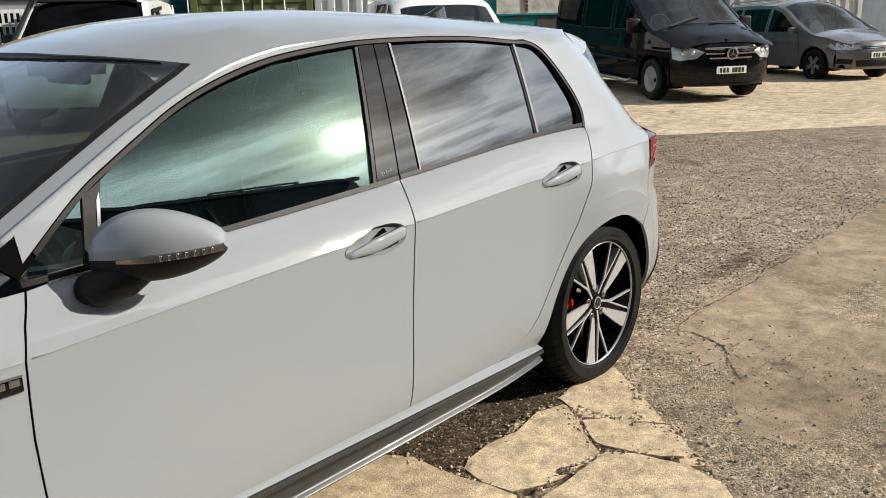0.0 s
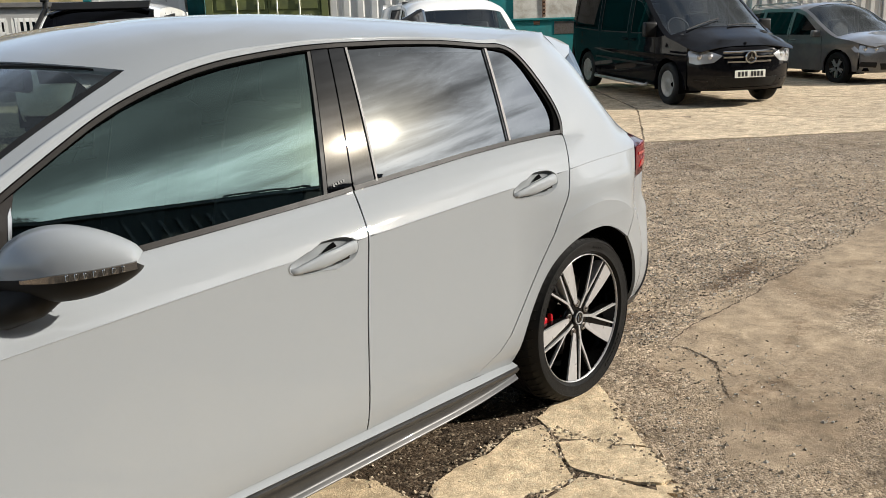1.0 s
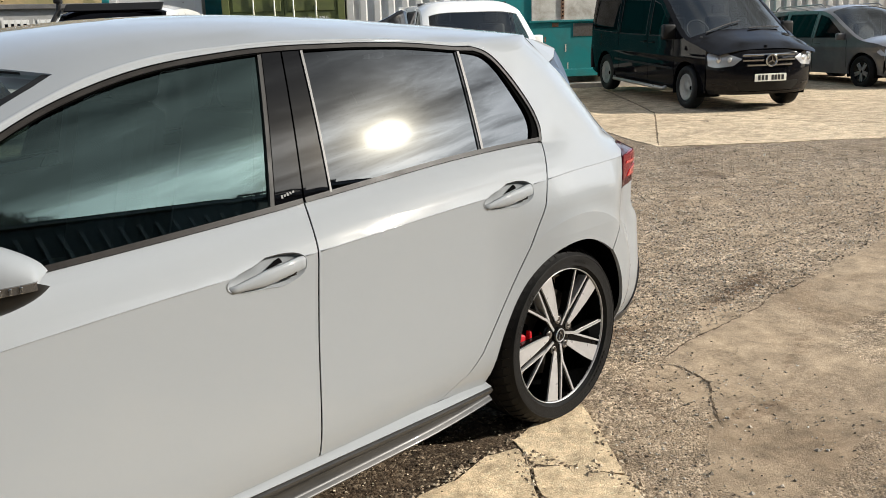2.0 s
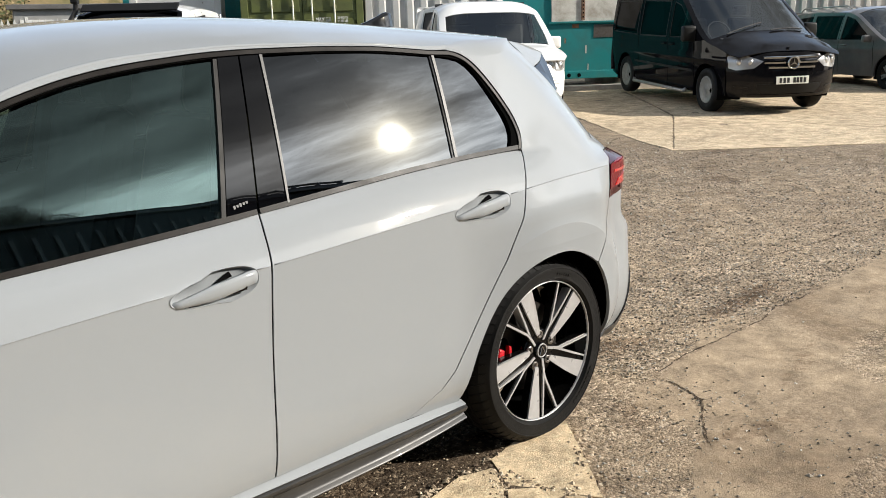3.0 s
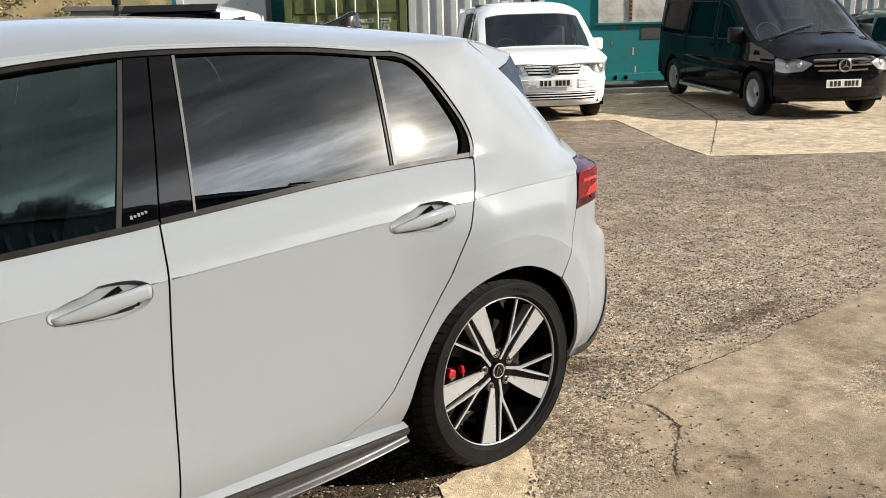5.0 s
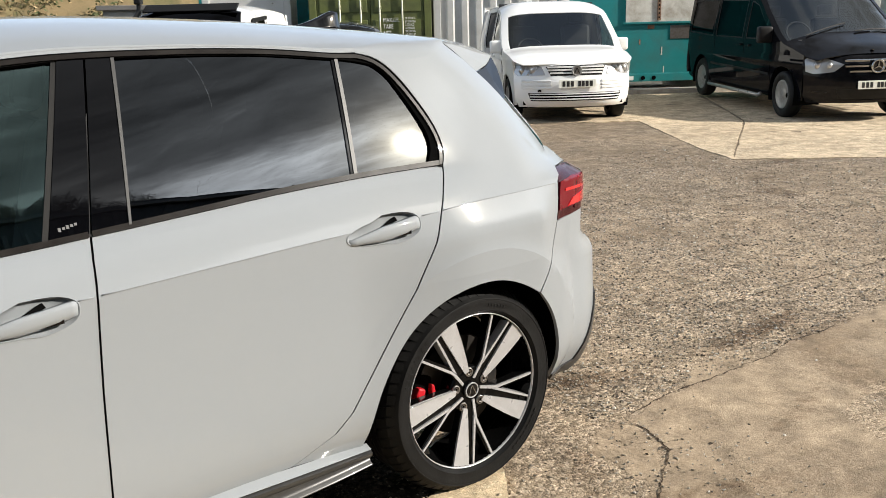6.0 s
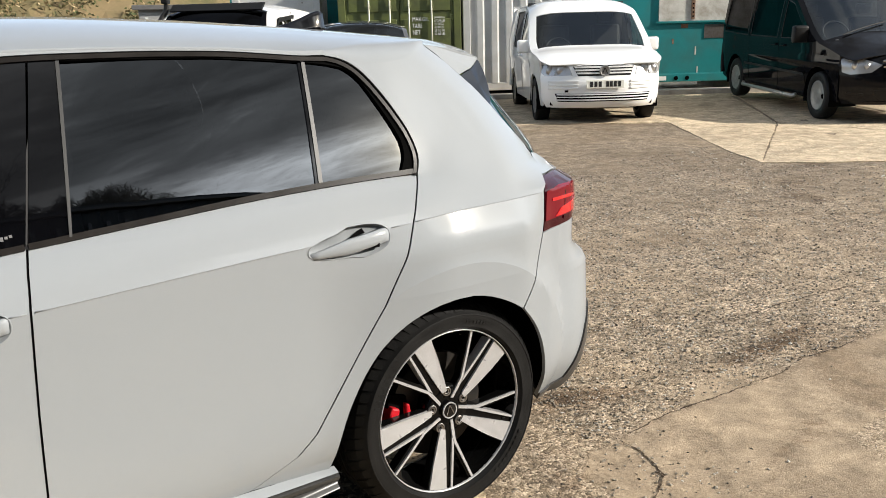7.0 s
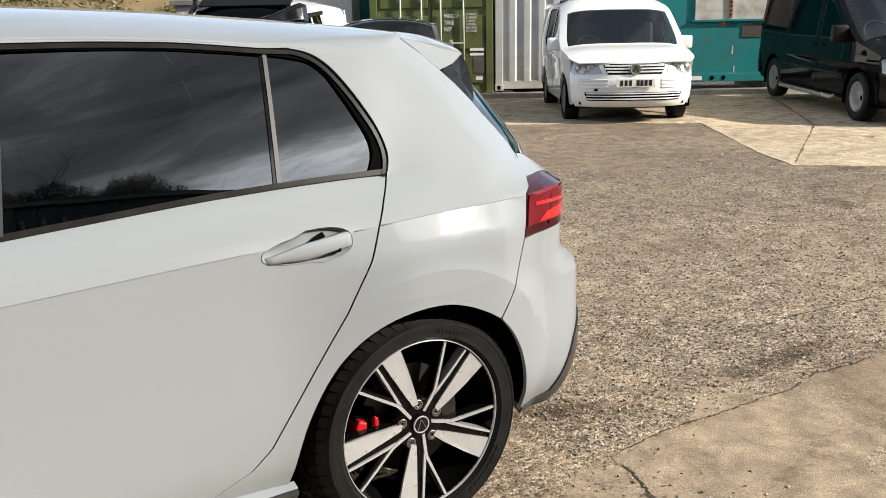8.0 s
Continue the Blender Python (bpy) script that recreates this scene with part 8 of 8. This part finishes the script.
# portable cabin with white windows
cabin = empty("portable_cabin", Matrix.Translation((6.9, 25.2, 0.05)) @ Matrix.Rotation(radians(-18), 4, "Z") @ Matrix.Scale(0.86, 4), "grey flat-roofed portable cabin with white-framed windows", "cabin")
part("wall", bm_box((6.4, 2.8, 2.55), (3.2, 1.4, 1.28), 0.02), worn(material("grey_cabin_panel", (0.25, 0.25, 0.24), 0.6), (0.27, 0.27, 0.26), (0.18, 0.17, 0.15), 2.0, 0.5, 60.0), cabin)
part("roof", bm_box((6.8, 3.2, 0.16), (3.2, 1.4, 2.62), 0.02), DARK_GREY_PAINT, cabin)
for x in (0.7, 1.95, 3.2, 4.45, 5.6):
    w = part("window", bm_box((1.0, 0.06, 1.1), (x, -0.02, 1.65), 0.01), WHITE_STEEL, cabin, "white-framed window")
    for z, h in ((1.40, 0.52), (1.93, 0.30)):
        part("pane", bm_box((0.84, 0.02, h), (x, -0.055, z), 0.004), PIANO, w)

# palisade fence
FENCE = worn(material("galvanised_pale", (0.4, 0.4, 0.38), 0.5, 0.4), (0.45, 0.45, 0.43), (0.3, 0.29, 0.26), 4.0, 0.5, 60.0)
fence = empty("palisade_fence", Matrix.Translation((-5.2, 22.9, 0.05)) @ Matrix.Rotation(radians(-4), 4, "Z"), "galvanised palisade fence along the yard's edge", "fence", kind="structure")
pale = mesh_of(bm_prism([(-0.034, 0.06), (0.034, 0.06), (0.034, 1.75), (0.0, 1.86), (-0.034, 1.75)], -0.012, 0.006), "pale", FENCE)
for k in range(96):
    part("pale", pale, None, fence, "", Matrix.Translation((0.15 * k, 0, 0)))
for z in (0.45, 1.45):
    part("fence_rail", bm_box((14.4, 0.04, 0.05), (7.15, 0.03, z), 0.004), FENCE, fence)
for k in range(6):
    part("fence_post", bm_box((0.08, 0.08, 1.9), (2.85 * k, 0.08, 0.95), 0.006), FENCE, fence)

# scrubby bank
BANK = worn(material("dry_grass_bank", (0.16, 0.12, 0.06), 0.95), (0.20, 0.145, 0.07), (0.06, 0.075, 0.025), 0.9, 0.9, 12.0, (0.9, 1.0), 1.0, 6.0)
bx, by = np.linspace(-40, 16, 90), np.linspace(0, 1, 22)
co, faces = [], []
for t in by:
    for x in bx:
        y0 = 27.5 - 0.16 * (x - 5)
        h = 9.0 * (t * t * (3 - 2 * t))
        n = noise.noise((x * 0.35, t * 6, 2.0))
        co.append((x + 0.4 * n, y0 + 15 * t + 0.6 * n, 0.05 + h + (0.5 * n + 0.25 * noise.noise((x * 1.3, t * 20, 5.0))) * (1 if t > 0 else 0) - (0.25 if t == 0 else 0)))
for j in range(len(by) - 1):
    for i in range(len(bx) - 1):
        a = j * len(bx) + i
        faces.append((a, a + 1, a + 1 + len(bx), a + len(bx)))
me = bpy.data.meshes.new("bank")
me.from_pydata(co, [], faces)
me.materials.append(BANK)
tagged(new("bank", me), "steep bank of dry grass and scrub", "bank", kind="structure")

LEAF = material("scrub_leaf", (0.08, 0.09, 0.03), 0.8)
nt, b = LEAF.node_tree, LEAF.node_tree.nodes["Principled BSDF"]
geo = nt.nodes.new("ShaderNodeNewGeometry")
link(nt, ramp(nt, geo.outputs["Random Per Island"], (0.0, (0.035, 0.05, 0.014)), (0.35, (0.09, 0.10, 0.03)), (0.6, (0.17, 0.125, 0.055)), (0.85, (0.27, 0.19, 0.09)), (1.0, (0.42, 0.34, 0.2))), b.inputs["Base Color"])
rng = np.random.default_rng(11)


def leaf_cloud(name, centres, count, size, mat, label, category="scrub", spread=0.6):
    """Many small leaves round the given centres (x, y, z, radius), in one mesh."""
    co, faces = [], []
    for x, y, z, r in centres:
        for _ in range(count):
            d = rng.normal(0, 1, 3)
            d /= np.linalg.norm(d)
            p = np.array((x, y, z)) + d * r * rng.uniform(0.45, 1.0) * (1, 1, spread + 0.2)
            a, c = rng.normal(0, 1, 3), rng.normal(0, 1, 3)
            a = a / np.linalg.norm(a) * size * rng.uniform(0.6, 1.5)
            c = np.cross(a, c)
            c = c / (np.linalg.norm(c) + 1e-9) * size * 0.5
            i = len(co)
            co += [(p - a).tolist(), (p + c).tolist(), (p + a).tolist(), (p - c).tolist()]
            faces.append((i, i + 1, i + 2, i + 3))
    me = bpy.data.meshes.new(name)
    me.from_pydata(co, [], faces)
    me.materials.append(mat)
    return tagged(new(name, me), label, category, kind="stuff")


centres = []
for _ in range(330):
    x, t = rng.uniform(-16, 12), rng.uniform(0.02, 0.8) ** 1.2
    y0 = 27.5 - 0.16 * (x - 5)
    centres.append((x, y0 + 15 * t - 0.2, 0.2 + 9.0 * (t * t * (3 - 2 * t)), rng.uniform(0.35, 1.0)))
leaf_cloud("scrub", centres, 170, 0.075, LEAF, "tangled brown and green scrub on the bank")


# ---- behind the camera: what the car's paint and glass mirror ----
DARK_CLAD = worn(material("dark_cladding", (0.035, 0.037, 0.04), 0.6), (0.035, 0.037, 0.04), (0.06, 0.06, 0.06), 1.0, 0.5, 30.0, (0.5, 0.7))
EAVE = 11.2
unit = empty("warehouse", Matrix.Translation((14.6, -18.4, 0.0)) @ Matrix.Rotation(radians(167.6), 4, "Z"), "long tall dark warehouse with ribbed cladding", "warehouse")
part("wall", corrugated(46.0, 0.0, EAVE, 0.5, 0.06), DARK_CLAD, unit)
part("rear_wall", bm_box((46.0, 0.15, EAVE), (23.0, 6.0, EAVE / 2), 0.01), DARK_CLAD, unit)
for x in (0.0, 46.0):
    part("gable", bm_prism([(0.0, 0.0), (6.0, 0.0), (6.0, EAVE), (3.0, EAVE + 0.25), (0.0, EAVE)], x - 0.08, x + 0.08, "x"), DARK_CLAD, unit)
part("roof", bm_box((46.6, 6.4, 0.10), (23.0, 3.0, EAVE + 0.06), 0.01), DARK_CLAD, unit)
part("gutter", bm_box((46.4, 0.16, 0.16), (23.0, -0.12, EAVE - 0.04), 0.02), DARK_GREY_PAINT, unit)
for x in (8.0, 19.0, 30.0):
    part("roller_door", bm_box((4.4, 0.10, 5.0), (x, -0.12, 2.5), 0.01), DARK_GREY_PAINT, unit)
for k in range(22):
    part("translucent_rib", bm_box((0.10, 0.05, 3.2), (6.5 + 0.5 * k, -0.10, EAVE - 2.3), 0.01), DARK_GREY_PAINT, unit)
sign = part("sign_board", bm_box((2.6, 0.06, 1.3), (10.0, -0.14, 8.4), 0.01), PALE_STEEL, unit, "pale sign board with dark bars")
for k in range(3):
    part("sign_bar", bm_box((1.9 - 0.4 * k, 0.02, 0.16), (10.0, -0.18, 8.75 - 0.32 * k), 0.0), PLATE_INK, sign)

# open steel walkway frame over the warehouse eave
gantry = empty("steel_gantry", Matrix.Translation((8.9, -18.0, EAVE)) @ Matrix.Rotation(radians(-12.4), 4, "Z"), "open dark steel lattice frame on the roof edge", "gantry")
for y in (0.0, -1.2):
    part("chord", bm_tube([(0, y, 0.12), (4.2, y, 0.12)], 0.06, 6), DARK_GREY_PAINT, gantry)
    part("chord", bm_tube([(0.5, y, 0.95), (4.2, y, 0.95)], 0.06, 6), DARK_GREY_PAINT, gantry)
    part("strut", bm_tube([(0.0, y, 0.12), (0.5, y, 0.95)], 0.05, 6), DARK_GREY_PAINT, gantry)
    for k in range(4):
        x = 0.5 + 1.2 * k
        part("post", bm_tube([(x, y, 0.0), (x, y, 0.95)], 0.06, 6), DARK_GREY_PAINT, gantry)
        if k < 3:
            part("strut", bm_tube([(x, y, 0.12), (x + 1.2, y, 0.95)], 0.04, 6), DARK_GREY_PAINT, gantry)

BARK = worn(material("dark_bark", (0.045, 0.035, 0.028), 0.95), (0.05, 0.04, 0.03), (0.10, 0.085, 0.06), 8.0, 0.6, 60.0, (0.9, 1.0))


def bare_tree(at, height, seed, label):
    """A winter tree: tapered trunk, forking limbs and a haze of twigs."""
    r = random.Random(seed)
    root = empty("bare_tree", Matrix.Translation(at), label, "tree")
    trunk = [(0.0, 0.0, -0.1)]
    d = Vector((r.uniform(-0.1, 0.1), r.uniform(-0.1, 0.1), 1)).normalized()
    p = Vector(trunk[0])
    for k in range(6):
        p = p + d * height * 0.09
        d = (d + Vector((r.uniform(-0.12, 0.12), r.uniform(-0.12, 0.12), 0))).normalized()
        trunk.append(tuple(p))
    part("trunk", bm_tube(trunk, [height * 0.028 * (1 - 0.09 * k) for k in range(7)], 8), BARK, root)
    verts, faces = [], []

    def limb(p, d, length, rad, depth):
        n = 4
        q, u = p.copy(), d.orthogonal().normalized()
        rings = []
        for k in range(n + 1):
            w = d.cross(u).normalized()
            ra = rad * (1 - 0.6 * k / n)
            i = len(verts)
            for a in (0, 2.094, 4.189):
                verts.append(tuple(q + ra * (math.cos(a) * u + math.sin(a) * w)))
            rings.append(i)
            if k and depth < 4 and r.random() < 0.92:
                e = (d + Vector((r.gauss(0, 0.55), r.gauss(0, 0.55), r.gauss(0.12, 0.35)))).normalized()
                limb(q.copy(), e, length * r.uniform(0.5, 0.75), ra * 0.7, depth + 1)
            q = q + d * length / n
            d = (d + Vector((r.gauss(0, 0.14), r.gauss(0, 0.14), r.gauss(0.05, 0.1)))).normalized()
            u = (u - d * u.dot(d)).normalized()
        for a, b in zip(rings, rings[1:]):
            for k in range(3):
                faces.append((a + k, a + (k + 1) % 3, b + (k + 1) % 3, b + k))

    for k in range(9):
        i = 2 + k % 5
        a = r.uniform(0, 6.28)
        limb(Vector(trunk[i]), Vector((math.cos(a), math.sin(a), r.uniform(0.5, 1.3))).normalized(), height * r.uniform(0.22, 0.34), height * 0.009, 0)
    limb(Vector(trunk[-1]), Vector((0, 0, 1)), height * 0.4, height * 0.012, 0)
    me = bpy.data.meshes.new("crown")
    me.from_pydata(verts, [], faces)
    me.materials.append(BARK)
    part("crown", me, BARK, root, "bare twiggy crown")
    return root


for k, (x, y, h) in enumerate(((-12, -23.5, 16.4), (-9, -24.5, 16.4), (-6, -24, 16.4), (-3, -25, 16.4), (0.5, -24.5, 16.4), (3.2, -25.5, 16.4), (-15, -23.5, 16.4), (-18, -23, 16.4))):
    bare_tree((x, y, 0.0), h, 40 + k, "bare winter tree behind the warehouse")
co, faces = [], []
for k in range(14000):
    x = rng.uniform(-8, 6.2)
    top = 18.4 + 1.0 * noise.noise((x * 0.55, 1.0, 0)) + 0.5 * noise.noise((x * 1.7, 6.0, 0)) - 0.6 * max(0, x - 4.0)
    p = np.array((x, -25 + rng.uniform(-1, 1), top - 3.2 * rng.uniform(0, 1) ** 1.6))
    a = np.array((rng.normal(0, 0.6), rng.normal(0, 0.4), 0.7 + rng.normal(0, 0.35)))
    a *= rng.uniform(0.15, 0.42) / np.linalg.norm(a)
    c = np.array((-a[2], 0.0, a[0])) / np.hypot(a[0], a[2]) * rng.uniform(0.006, 0.018)
    i = len(co)
    co += [(p - a - c).tolist(), (p - a + c).tolist(), (p + a + c * 0.4).tolist(), (p + a - c * 0.4).tolist()]
    faces.append((i, i + 1, i + 2, i + 3))
me = bpy.data.meshes.new("twigs")
me.from_pydata(co, [], faces)
me.materials.append(BARK)
tagged(new("twigs", me), "fine bare twigs of winter tree crowns", "twigs", kind="stuff")
centres = []
for k in range(330):
    x = rng.uniform(15.2, 36)
    top = 9.6 + 1.0 * noise.noise((x * 0.35, 0, 0)) + 0.7 * noise.noise((x * 1.1, 4.0, 0))
    centres.append((x, -20.5 + rng.uniform(-1.3, 1.3), rng.uniform(0.5, top), rng.uniform(0.9, 1.7)))
leaf_cloud("hedge", centres, 110, 0.24, LEAF, "tall dark ragged evergreen hedge beside the warehouse", "hedge")
centres = []
for k in range(40):
    x = rng.uniform(-2, 13)
    centres.append((x, -24.5 + rng.uniform(-1.0, 1.0), rng.uniform(11.5, 13.4) + 1.6 * noise.noise((x * 0.5, 7.0, 0)), rng.uniform(0.8, 1.5)))
    centres.append((x, -26.5, rng.uniform(0.5, 10.5), 1.6))
leaf_cloud("hedge", centres, 130, 0.2, LEAF, "dark evergreen tree tops behind the warehouse", "hedge")
hill = bmesh.new()
rows = []
for x in np.linspace(-160, 160, 60):
    h = 6.5 + 3.5 * noise.noise((x * 0.012, 3.0, 0.0)) + 1.2 * noise.noise((x * 0.06, 8.0, 0.0))
    rows.append([hill.verts.new((x, -120, -1)), hill.verts.new((x, -135, h * 0.8)), hill.verts.new((x, -170, h * 1.5))])
for a, b in zip(rows, rows[1:]):
    for i in range(2):
        hill.faces.new((a[i], b[i], b[i + 1], a[i + 1]))
bmesh.ops.recalc_face_normals(hill, faces=hill.faces)
tagged(part("backdrop_hill", hill, BANK), "low wooded hill on the horizon", "hill", kind="structure")
